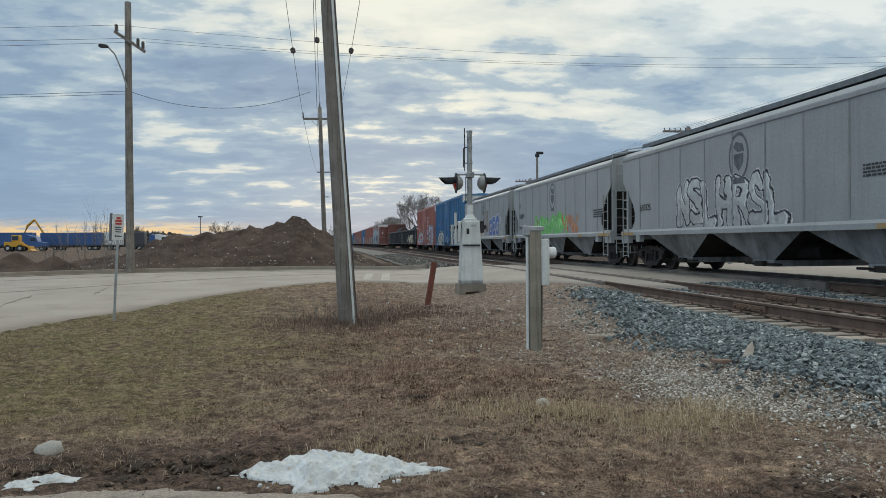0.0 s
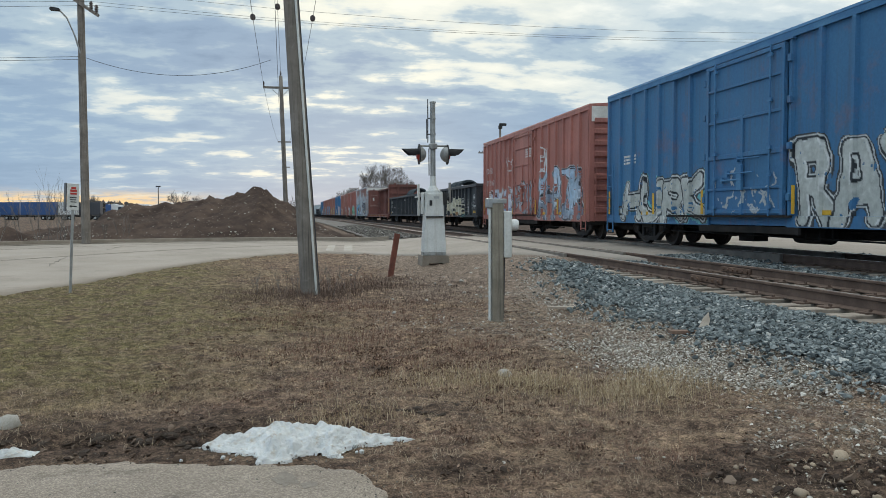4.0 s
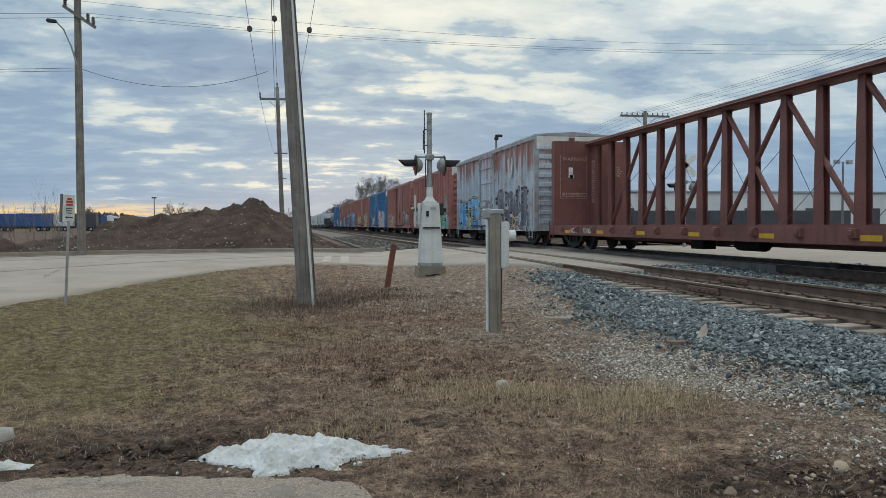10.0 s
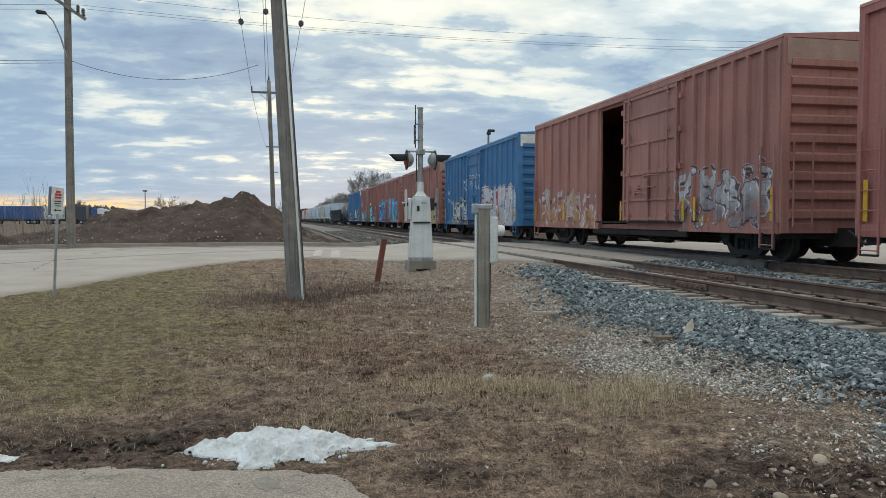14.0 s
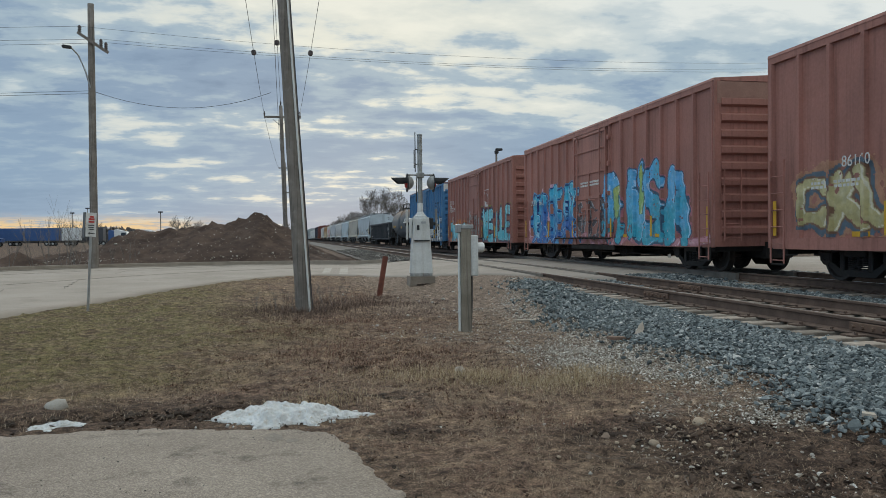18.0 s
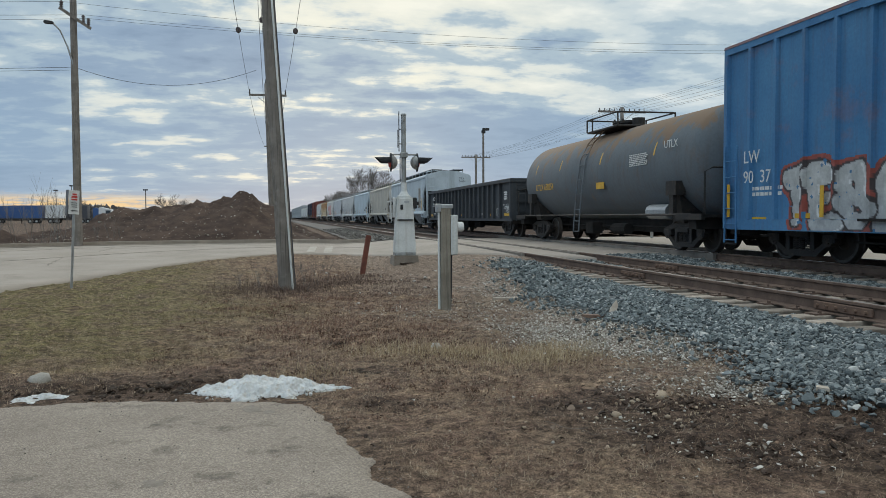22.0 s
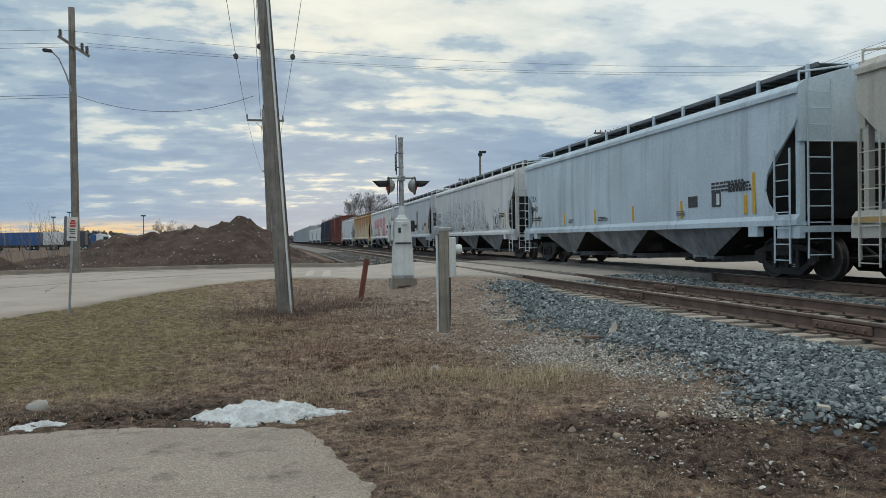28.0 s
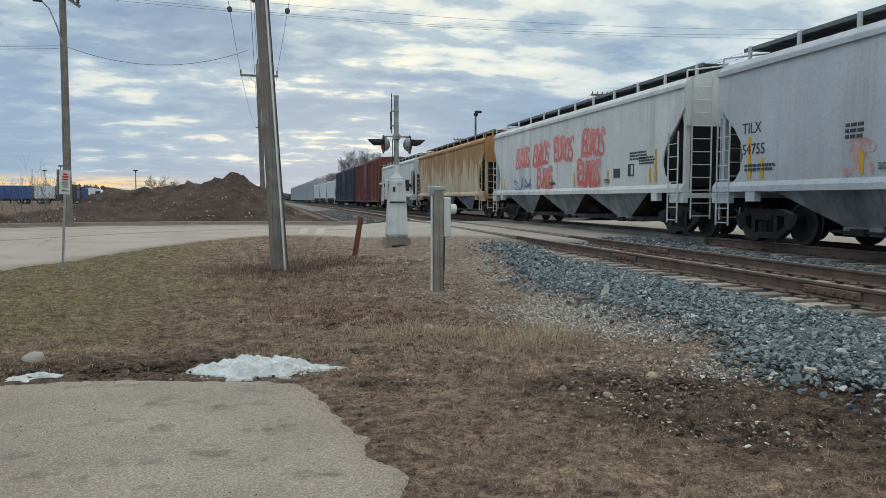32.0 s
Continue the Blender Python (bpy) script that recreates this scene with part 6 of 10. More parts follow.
    bm = bmesh.new()
    rod(bm, (0, 0.1, 3.6), (0, 0.1, 3.85), 0.42, 18)
    rod(bm, (0, 0.1, 3.85), (0, 0.1, 3.92), 0.5, 18)
    for i in range(8):
        a = i * math.pi / 4
        rod(bm, (0.46 * math.cos(a), 0.1 + 0.46 * math.sin(a), 3.84), (0.46 * math.cos(a), 0.1 + 0.46 * math.sin(a), 3.98), 0.03, 6)
    part("manway", bm, STEEL, car)
    bm = bmesh.new()
    rod(bm, (0, -0.65, 3.6), (0, -0.65, 3.95), 0.2, 14)
    part("valve_housing", bm, STEEL, car)
    bm = bmesh.new()
    rod(bm, (-1.15, -l + 1.9, 1.0), (-1.15, -l + 3.0, 1.0), 0.2, 14)
    part("air_reservoir", bm, GALV, car, "grey air tank")
    for k in (-4.4, -0.9, 2.6, 5.2):
        a0 = math.radians(196)
        bm = bmesh.new()
        for i in range(3):
            a, b = math.radians(170 - i * 5), math.radians(165 - i * 5)
            r = R + 0.006
            f = [bm.verts.new((r * math.cos(t), y, zc + r * math.sin(t))) for t, y in ((a, k), (b, k), (b, k - 0.07), (a, k - 0.07))]
            bm.faces.new(f)
        part("reflector", bm, YELLOW, car, "yellow reflective strip")
    running_gear(car, l, l - 1.4, 0.85)
    under_gear(car, l, 0.70)
    MOVING.append((car, (s0 + s1) / 2))
    return car, l


def auto_rack(label, s0, s1, mat):
    l = (s1 - s0) / 2
    car = thing("autorack_car", label, "autorack car", group="autoracks at the end of the train")
    part("body", boxes((-1.5, -l, 0.7, 1.5, l, 5.0)), mat, car)
    bm = bmesh.new()
    prism(bm, [(-1.52, 5.0), (-1.3, 5.25), (0, 5.35), (1.3, 5.25), (1.52, 5.0)], -l, l)
    part("roof", bm, mat, car)
    pm = to_mesh("post", boxes((-1.57, -0.05, 0.7, -1.5, 0.05, 5.0)), mat)
    for i in range(9):
        o = part("post", pm, None, car)
        o.location = (0, -l + 0.1 + (2 * l - 0.2) * i / 8, 0)
    part("side_sill", boxes((-1.58, -l, 0.55, -1.5, l, 0.85)), mat, car)
    running_gear(car, l, l - 2.0, 0.75)
    MOVING.append((car, (s0 + s1) / 2))


def disc_emblem(y, z, r, parent, material, x=-1.605):
    """A round badge with a shield in it, as plain shapes."""
    bm = bmesh.new()
    seg = 32
    for r0, r1 in ((r, r * 0.86),):
        a = [bm.verts.new((x, y + r0 * 0.78 * math.cos(2 * math.pi * i / seg), z + r0 * math.sin(2 * math.pi * i / seg))) for i in range(seg)]
        b = [bm.verts.new((x, y + r1 * 0.78 * math.cos(2 * math.pi * i / seg), z + r1 * math.sin(2 * math.pi * i / seg))) for i in range(seg)]
        for i in range(seg):
            bm.faces.new((a[i], a[(i + 1) % seg], b[(i + 1) % seg], b[i]))
    prism(bm, [(y - r * 0.36, z + r * 0.12), (y + r * 0.36, z + r * 0.12), (y + r * 0.36, z - r * 0.25), (y, z - r * 0.6), (y - r * 0.36, z - r * 0.25)], x - 0.002, x + 0.004, "x")
    prism(bm, [(y - r * 0.42, z + r * 0.2), (y + r * 0.1, z + r * 0.2), (y + r * 0.42, z + r * 0.42), (y + r * 0.2, z + r * 0.62), (y - r * 0.3, z + r * 0.5)], x - 0.002, x + 0.004, "x")
    prism(bm, [(y - r * 0.5, z - r * 1.1), (y + r * 0.5, z - r * 1.1), (y + r * 0.42, z - r * 0.9), (y - r * 0.42, z - r * 0.9)], x - 0.002, x + 0.004, "x")
    return part("emblem", bm, material, parent, "faded dark round emblem")


def consist():
    GREY1, GREY2 = (0.325, 0.335, 0.335), (0.285, 0.295, 0.295)
    # grey grain hoppers
    def grain(name):
        return paint(name, GREY1, GREY2, 0.7, streak=(0.20, 0.18, 0.16), streak_amount=0.3)
    car, l = hopper("grey covered hopper with black and silver spray lettering", 8.8, 24.3, grain("grain_grey_silver_tag"), 3, True, False)
    spray(car, [(-1.5, 3.7, 1.27, 2.45, "NSLHRSL", dict(fill=(0.36, 0.37, 0.36), top=(0.52, 0.53, 0.52), line=(0.02, 0.02, 0.025), edge=0.05, rim=(0.6, 0.6, 0.58), band=0.03, fat=0.23, wild=0.07, lean=-0.08))], 3, label="black and silver spray lettering")
    disc_emblem(0.42, 2.86, 0.58, car, FADEDBLACK)
    lettering("650325", 0.2, 6.33, 1.82, car, BLACKPAINT)
    bars(-3.9, 2.2, 4, 0.8, 0.04, car, BLACKPAINT)
    car, l = hopper("grey covered hopper with bright green spray painting along its side", 25.5, 40.0, grain("grain_grey_green_piece"), 3, True, False)
    spray(car, [(-2.0, 2.7, 1.27, 1.9, "WMVWM", dict(fill=(0.10, 0.42, 0.09), top=(0.22, 0.58, 0.15), line=(0.13, 0.46, 0.11), edge=0.06, cloud=(0.16, 0.50, 0.12), reach=0.14, fat=0.24, wild=0.08)), (-3.6, -1.6, 1.28, 1.95, "VAW", dict(fill=(0.50, 0.16, 0.06), top=(0.56, 0.26, 0.10), line=(0.42, 0.12, 0.05), edge=0.03, fat=0.16, wild=0.1, worn=0.35)), (2.4, 3.8, 1.28, 1.8, "WV", dict(fill=(0.30, 0.12, 0.06), line=(0.36, 0.16, 0.08), fat=0.14, wild=0.1, worn=0.5))], 5, label="bright green spray painting with orange edges")
    disc_emblem(-0.1, 2.86, 0.58, car, FADEDBLACK)
    lettering("CP", 0.22, 5.96, 2.6, car, BLACKPAINT)
    lettering("652099", 0.24, 5.96, 2.06, car, BLACKPAINT)
    bars(6.0, 1.6, 2, 1.6, 0.05, car, BLACKPAINT)
    bars(-5.5, 2.0, 4, 0.9, 0.05, car, BLACKPAINT)
    car, l = hopper("grey covered hopper with tan and blue spray lettering", 41.3, 55.6, grain("grain_grey_tan_tag"), 3, True, False)
    spray(car, [(0.1, 4.3, 1.28, 2.2, "SEMPA", dict(fill=(0.58, 0.42, 0.26), top=(0.62, 0.50, 0.36), line=(0.36, 0.10, 0.06), edge=0.025, fat=0.24, wild=0.06, worn=0.2)), (-4.7, -1.7, 1.27, 2.38, "GEO", dict(fill=(0.035, 0.08, 0.30), top=(0.05, 0.12, 0.36), line=(0.70, 0.71, 0.70), edge=0.04, fat=0.25, wild=0.05, shine=0.1)), (-6.1, -5.0, 1.3, 1.95, "JO", dict(line=(0.66, 0.66, 0.65), edge=0.03, fat=0.16, wild=0.1)), (-5.3, -4.75, 2.0, 2.3, "OO", dict(line=(0.66, 0.66, 0.65), edge=0.025, fat=0.2)), (-1.6, 0.1, 1.65, 2.15, "HECH", dict(line=(0.42, 0.20, 0.17), edge=0.02, fat=0.04, wild=0.04, worn=0.45))], 7, label="tan, blue and white spray lettering")
    disc_emblem(-0.1, 2.86, 0.58, car, FADEDBLACK)
    lettering("CP", 0.2, 5.92, 2.68, car, BLACKPAINT)
    lettering("652578", 0.24, 5.91, 2.1, car, BLACKPAINT)
    bars(5.9, 1.55, 2, 1.5, 0.05, car, BLACKPAINT)
    # boxcars
    BLUE, BLUE2 = (0.045, 0.15, 0.30), (0.070, 0.20, 0.355)
    OXIDE, OXIDE2 = (0.41, 0.165, 0.132), (0.33, 0.135, 0.11)
    BROWN, BROWN2 = (0.375, 0.168, 0.132), (0.30, 0.138, 0.11)
    fadedwhite = surf("faded_white_board", (0.66, 0.65, 0.61), (0.50, 0.47, 0.43), 2, 0.7)

    def blue(name, b=BLUE2):
        return paint(name, BLUE, b, 0.6, streak=(0.10, 0.08, 0.08), streak_amount=0.35, spots=(0.25, 0.10, 0.06), spot_amount=0.25)

    def oxide(name, a=OXIDE, b=OXIDE2):
        return paint(name, a, b, 0.7, streak=(0.10, 0.045, 0.035), streak_amount=0.5, spots=(0.28, 0.12, 0.08), spot_amount=0.25)
    bluetrim = surf("blue_trim", BLUE, BLUE2, 2, 0.6)
    car, l = box_car("blue boxcar with silver block spray lettering", 57.05, 72.0, blue("blue_silver_tag", (0.055, 0.165, 0.30)), bluetrim, (-1.35, 1.55), white_end=fadedwhite)
    silver = dict(fill=(0.42, 0.44, 0.41), top=(0.50, 0.52, 0.49), line=(0.03, 0.035, 0.04), edge=0.045, rim=(0.60, 0.62, 0.60), band=0.03, shade=(0.05, 0.055, 0.06), fat=0.21, wild=0.05, shine=0.1)
    spray(car, [(-7.2, -1.6, 0.64, 2.25, "RATEK", silver), (1.7, 6.5, 0.64, 1.75, "HURK", dict(silver, cloud=(0.14, 0.42, 0.46), reach=0.12, worn=0.2)), (-1.2, 1.3, 0.9, 1.7, "VWX", dict(line=(0.4, 0.44, 0.46), edge=0.03, fat=0.05, wild=0.15, worn=0.5))], 9, label="silver block spray lettering with black shadows")
    bars(6.4, 2.5, 3, 0.8, 0.06, car, WHITE, x=-1.545)
    car, l = box_car("red oxide boxcar with pale blue spray lettering", 73.6, 88.05, oxide("oxide_pale_tag"), None, (-1.3, 1.55), white_end=fadedwhite)
    spray(car, [(1.8, 6.3, 0.75, 2.0, "OAKLB", dict(fill=(0.36, 0.44, 0.60), top=(0.58, 0.60, 0.64), line=(0.16, 0.08, 0.07), edge=0.03, rim=(0.55, 0.52, 0.50), band=0.025, fat=0.15, wild=0.12, worn=0.25)), (-1.3, 1.4, 0.82, 2.1, "MEN", dict(fill=(0.13, 0.15, 0.18), top=(0.34, 0.38, 0.42), line=(0.06, 0.05, 0.05), edge=0.04, fat=0.2, wild=0.14, worn=0.4)), (-6.4, -1.7, 0.66, 2.5, "KHAZM", dict(fill=(0.20, 0.24, 0.30), top=(0.40, 0.52, 0.64), line=(0.06, 0.06, 0.07), edge=0.05, rim=(0.5, 0.5, 0.5), band=0.03, fat=0.2, wild=0.1, worn=0.2)), (2.0, 3.0, 2.6, 3.4, "YX", dict(line=(0.6, 0.58, 0.56), edge=0.03, fat=0.03, wild=0.12, worn=0.35)), (-2.9, -1.9, 2.6, 3.3, "ZK", dict(line=(0.62, 0.62, 0.62), edge=0.05, fat=0.05, wild=0.15, worn=0.2))], 11, label="pale blue and grey spray lettering")
    lettering("CO  ER", 0.27, 6.5, 2.85, car, WHITE, x=-1.618)
    lettering("17  39  63", 0.27, 6.5, 2.25, car, WHITE, x=-1.618)
    bars(6.4, 1.9, 8, 0.5, 0.06, car, WHITE, x=-1.545)
    bars(-0.3, 3.5, 4, 0.9, 0.06, car, WHITE, x=-1.65)
    # gondolas
    GON, GON2 = (0.035, 0.040, 0.046), (0.050, 0.055, 0.060)
    gtrim = paint("gondola_black_tag", GON, GON2, 1.2, 0.6, (0.07, 0.06, 0.05), 0.4)
    gplain = paint("gondola_black_plain", GON, GON2, 1.2, 0.6, (0.07, 0.06, 0.05), 0.45)
    SCRAP = surf("dark_scrap_wire", (0.035, 0.045, 0.052), (0.075, 0.09, 0.10), 9, 0.75, 0.0, 1.0, 22)
    car, l = gondola("black gondola car with cream spray lettering", 89.8, 108.7, gtrim)
    cream = dict(fill=(0.50, 0.46, 0.33), top=(0.60, 0.57, 0.46), line=(0.62, 0.60, 0.52), edge=0.018, fat=0.20, wild=0.09, worn=0.22)
    chalk = dict(line=(0.40, 0.40, 0.39), edge=0.010, fat=0.03, wild=0.08, worn=0.15)
    spray(car, [(-5.1, -0.9, 0.76, 1.86, "MWMHA", dict(cream, fat=0.24)), (-0.9, -0.4, 0.76, 1.3, "I", cream), (-6.1, -5.35, 0.74, 1.45, "S", dict(cream, fat=0.12)), (-5.0, -0.6, 0.72, 0.98, "SUSUSU", dict(fill=(0.30, 0.15, 0.07), top=(0.34, 0.2, 0.1), fat=0.3, wild=0.12, worn=0.5)), (-7.0, -5.2, 0.72, 0.96, "USU", dict(fill=(0.03, 0.19, 0.18), top=(0.06, 0.26, 0.24), fat=0.3, wild=0.12, worn=0.4)),
                (-7.65, -6.75, 1.33, 1.68, "SAC", chalk), (-7.65, -6.7, 1.05, 1.32, "OOUK", chalk), (-6.1, -5.5, 1.5, 1.95, "SUAT", dict(chalk, edge=0.012)), (-8.6, -7.9, 1.2, 1.5, "SEB", dict(chalk, worn=0.4)), (0.4, 1.0, 1.0, 1.55, "RB", chalk)], 13, label="cream spray lettering with dripping edges and white tags")
    lettering("KCSM", 0.24, 7.5, 1.84, car, WHITE, x=-1.588)
    lettering("87064", 0.24, 7.5, 1.4, car, WHITE, x=-1.582)
    bars(7.4, 1.1, 2, 0.6, 0.05, car, WHITE, x=-1.582)
    heap("dark tangled wire scrap in a gondola", 99.25, 9.2, 1.35, 2.5, SCRAP, 1.2, 3, (-2.2, 2.4))
    mesh_roll("large loose coil of dark wire on the load", 99.25, -1.2, 2.4, 2.26, 0.76, SCRAP)
    car, l = gondola("black gondola car loaded with dark wire scrap", 109.8, 129.0, gplain)
    lettering("NKCF", 0.21, 7.76, 1.9, car, WHITE, x=-1.588)
    lettering("8930", 0.21, 7.76, 1.5, car, WHITE, x=-1.588)
    bars(7.4, 1.05, 2, 0.6, 0.05, car, WHITE, x=-1.588)
    chalk = dict(line=(0.34, 0.34, 0.33), edge=0.013, fat=0.03, wild=0.14, worn=0.25)
    spray(car, [(5.1, 5.7, 1.1, 1.75, "HS", chalk), (2.6, 3.1, 1.2, 1.7, "NX", dict(chalk, worn=0.5)), (0.4, 1.0, 1.1, 1.75, "SU", dict(chalk, worn=0.45)), (-2.0, -1.5, 1.0, 2.1, "S", chalk), (-4.8, -4.2, 1.2, 1.9, "AR", dict(chalk, worn=0.35)), (-9.2, -7.9, 1.95, 2.22, "BAUIS", dict(chalk, line=(0.36, 0.31, 0.29)))], 41, label="pale scribbled tags")
    heap("dark tangled wire scrap in a gondola", 119.4, 9.3, 1.35, 2.72, SCRAP, 1.2, 8, (-2.4, 2.0))
    mesh_roll("large loose coil of dark wire on the load", 119.4, -1.5, 2.0, 2.36, 0.80, SCRAP)
    # centre beam
    cb = paint("beam_brown_red", (0.205, 0.083, 0.067), (0.14, 0.06, 0.05), 0.9, 0.6, (0.09, 0.045, 0.035), 0.5)
    car, l = centre_beam("empty brown-red center-beam flatcar with open truss", 130.3, 151.6, cb)
    lettering("NOKL", 0.17, 8.34, 0.58, car, WHITE, x=-1.606)
    lettering("733160", 0.17, 7.2, 0.58, car, WHITE, x=-1.606)
    worn = surf("worn_tan_stencil", (0.44, 0.32, 0.27), (0.27, 0.14, 0.115), 9, 0.8, fine=40)

    def facing(ob, x, y):
        """Turns print from the side of the car on to the face of its bulkhead."""
        ob.data.transform(Matrix(((0, -1, 0, x), (1, 0, 0, y), (0, 0, 1, 0), (0, 0, 0, 1))))
    y = l - 0.34
    facing(lettering("WARNING", 0.14, 0, 3.25, car, worn, x=-0.006), -1.2, y)
    facing(bars(0, 2.02, 3, 0.85, 0.035, car, worn, x=-0.005), -1.2, y)
    facing(plate(-0.42, -0.25, 2.6, 3.0, car, fadedwhite, "decal", -0.006, "small white pictogram"), -1.2, y)
    facing(plate(-0.25, -0.1, 2.6, 2.72, car, fadedwhite, "decal", -0.006, "small white pictogram"), -1.0, y)
    bars(y - 0.08, 3.2, 20, 0.4, 0.05, car, worn, x=-0.065)
    facing(bars(0, 3.0, 5, 0.35, 0.05, car, worn, x=-0.005), 0.75, y)
    for q in (-1.28, -0.26):
        part("stencil_line", boxes((q, y - 0.004, 1.85, q + 0.015, y, 3.45)), worn, car)
    part("stencil_line", boxes((-1.26, y - 0.004, 1.85, -0.27, y, 1.865)), worn, car)
    # pale boxcar
    car, l = box_car("weathered pale grey boxcar with blue and dark spray lettering", 153.4, 168.0, paint("pale_grey_rusty", (0.50, 0.575, 0.63), (0.40, 0.465, 0.515), 0.8, 0.6, (0.36, 0.15, 0.10), 0.75, spots=(0.33, 0.14, 0.09), spot_amount=0.5, rust_top=((0.30, 0.13, 0.09), 2.4, 4.4)), surf("pale_trim", (0.34, 0.38, 0.42), (0.27, 0.22, 0.20), 2, 0.6), (-1.3, 1.7), white_end=fadedwhite)
    spray(car, [(1.75, 6.9, 0.66, 2.15, "RATEK", dict(fill=(0.07, 0.26, 0.50), top=(0.20, 0.46, 0.70), line=(0.03, 0.035, 0.05), edge=0.05, rim=(0.62, 0.62, 0.36), band=0.03, shade=(0.035, 0.04, 0.05), cloud=(0.34, 0.35, 0.33), reach=0.16, fat=0.22, wild=0.06)), (-6.5, -1.7, 0.68, 2.35, "MAVHA", dict(fill=(0.10, 0.11, 0.13), top=(0.16, 0.17, 0.20), line=(0.05, 0.05, 0.06), edge=0.05, rim=(0.58, 0.42, 0.38), band=0.02, fat=0.21, wild=0.1, worn=0.1)), (-5.2, -2.6, 0.8, 1.4, "VZ", dict(fill=(0.55, 0.40, 0.36), top=(0.62, 0.60, 0.56), line=(0.06, 0.06, 0.07), fat=0.12, wild=0.15)), (-1.0, 0.4, 0.95, 2.0, "KRX", dict(line=(0.05, 0.05, 0.05), edge=0.013, fat=0.03, wild=0.06)), (0.5, 1.5, 1.3, 1.75, "ZIP", dict(line=(0.06, 0.06, 0.07), edge=0.013, fat=0.03, wild=0.04))], 15, label="blue and dark grey spray lettering")
    lettering("LW", 0.2, 6.5, 2.08, car, BLACKPAINT, x=-1.618)
    bm = bmesh.new()
    for q in (-1, 1):
        prism(bm, [(-3.9 + q * 0.40, 3.72), (-3.9 + q * 0.2, 3.84), (-3.9 + q * 0.15, 3.5), (-3.9 + q * 0.05, 2.9), (-3.9 + q * 0.3, 3.1)], -1.626, -1.618, "x")
    bmesh.ops.recalc_face_normals(bm, faces=bm.faces)
    part("shield_emblem", bm, fadedwhite, car, "faded white shield emblem")
    car, l = box_car("red oxide boxcar with mint and white bubble spray lettering", 170.0, 184.8, oxide("oxide_mint_tag", (0.38, 0.152, 0.122)), None, (-1.3, 1.55), white_end=fadedwhite)
    spray(car, [(-6.7, -1.5, 0.66, 2.0, "OMUSL", dict(fill=(0.10, 0.34, 0.25), top=(0.27, 0.62, 0.46), line=(0.02, 0.03, 0.03), edge=0.05, rim=(0.66, 0.70, 0.66), band=0.045, shade=(0.03, 0.07, 0.06), cloud=(0.44, 0.36, 0.38), reach=0.2, fat=0.24, wild=0.04)), (1.7, 5.6, 0.66, 1.9, "WTHAL", dict(fill=(0.44, 0.52, 0.40), top=(0.40, 0.48, 0.62), line=(0.10, 0.10, 0.09), edge=0.035, rim=(0.62, 0.64, 0.60), band=0.03, cloud=(0.42, 0.34, 0.30), reach=0.12, fat=0.17, wild=0.14, worn=0.22)), (-1.2, 1.2, 0.85, 1.7, "NIJ", dict(fill=(0.42, 0.36, 0.33), line=(0.13, 0.07, 0.06), edge=0.03, fat=0.08, wild=0.16, worn=0.55)), (1.9, 2.7, 2.3, 3.0, "SI", dict(line=(0.6, 0.58, 0.56), edge=0.016, fat=0.03, wild=0.1, worn=0.3))], 17, label="mint green and white bubble spray lettering")
    lettering("TR", 0.24, 6.67, 2.0, car, WHITE, x=-1.618)
    lettering("40 52 30", 0.26, 6.66, 1.56, car, WHITE, x=-1.618)
    for k, words in enumerate(("CLOSE AND LOCK", "DOORS BEFORE", "MOVING CAR")):
        lettering(words, 0.10, 0.95 - 0.06 * k, 3.32 - 0.16 * k, car, WHITE, x=-1.66)
    plate(6.3, 6.7, 0.95, 1.15, car, YELLOW, x=-1.545)
    car, l = box_car("brown boxcar with one sliding door open", 186.9, 201.8, oxide("brown_grey_tag", BROWN, BROWN2), None, (-3.55, 1.35), 7, open_door=(-0.55, 1.33), white_end=surf("brown_board", (0.34, 0.22, 0.17), (0.26, 0.16, 0.12), 2, 0.7))
    spray(car, [(1.6, 7.0, 0.68, 1.8, "WMHANW", dict(fill=(0.44, 0.24, 0.12), top=(0.46, 0.38, 0.34), line=(0.22, 0.10, 0.07), edge=0.04, fat=0.18, wild=0.16, worn=0.3)), (-6.9, -3.6, 0.68, 2.1, "KANW", dict(fill=(0.24, 0.20, 0.20), top=(0.42, 0.40, 0.40), line=(0.09, 0.06, 0.06), edge=0.04, rim=(0.44, 0.40, 0.40), band=0.02, fat=0.15, wild=0.16, worn=0.3))], 19, label="faded grey and orange spray lettering")
    car, l = box_car("blue boxcar with white and red bubble spray lettering", 204.0, 218.6, blue("blue_white_tag", (0.055, 0.175, 0.33)), bluetrim, (-1.35, 1.5), white_end=fadedwhite)
    spray(car, [(-6.6, -1.6, 0.64, 2.4, "SUKO", dict(fill=(0.42, 0.41, 0.42), top=(0.56, 0.55, 0.55), line=(0.40, 0.09, 0.08), edge=0.06, rim=(0.66, 0.64, 0.64), band=0.05, fat=0.30, wild=0.05, shine=0.2)), (1.6, 5.5, 0.64, 1.85, "HNKAK", dict(fill=(0.46, 0.45, 0.43), top=(0.56, 0.56, 0.55), line=(0.05, 0.05, 0.05), edge=0.05, shade=(0.18, 0.19, 0.18), cloud=(0.34, 0.35, 0.33), reach=0.14, fat=0.15, wild=0.16, worn=0.12)), (1.8, 2.5, 2.35, 2.95, "VX", dict(line=(0.6, 0.62, 0.64), edge=0.016, fat=0.03, wild=0.14, worn=0.3)), (-1.25, 1.15, 2.45, 3.15, "RANGO", dict(line=(0.66, 0.67, 0.68), edge=0.018, fat=0.02, wild=0.04, worn=0.02))], 21, label="white and red bubble spray lettering")
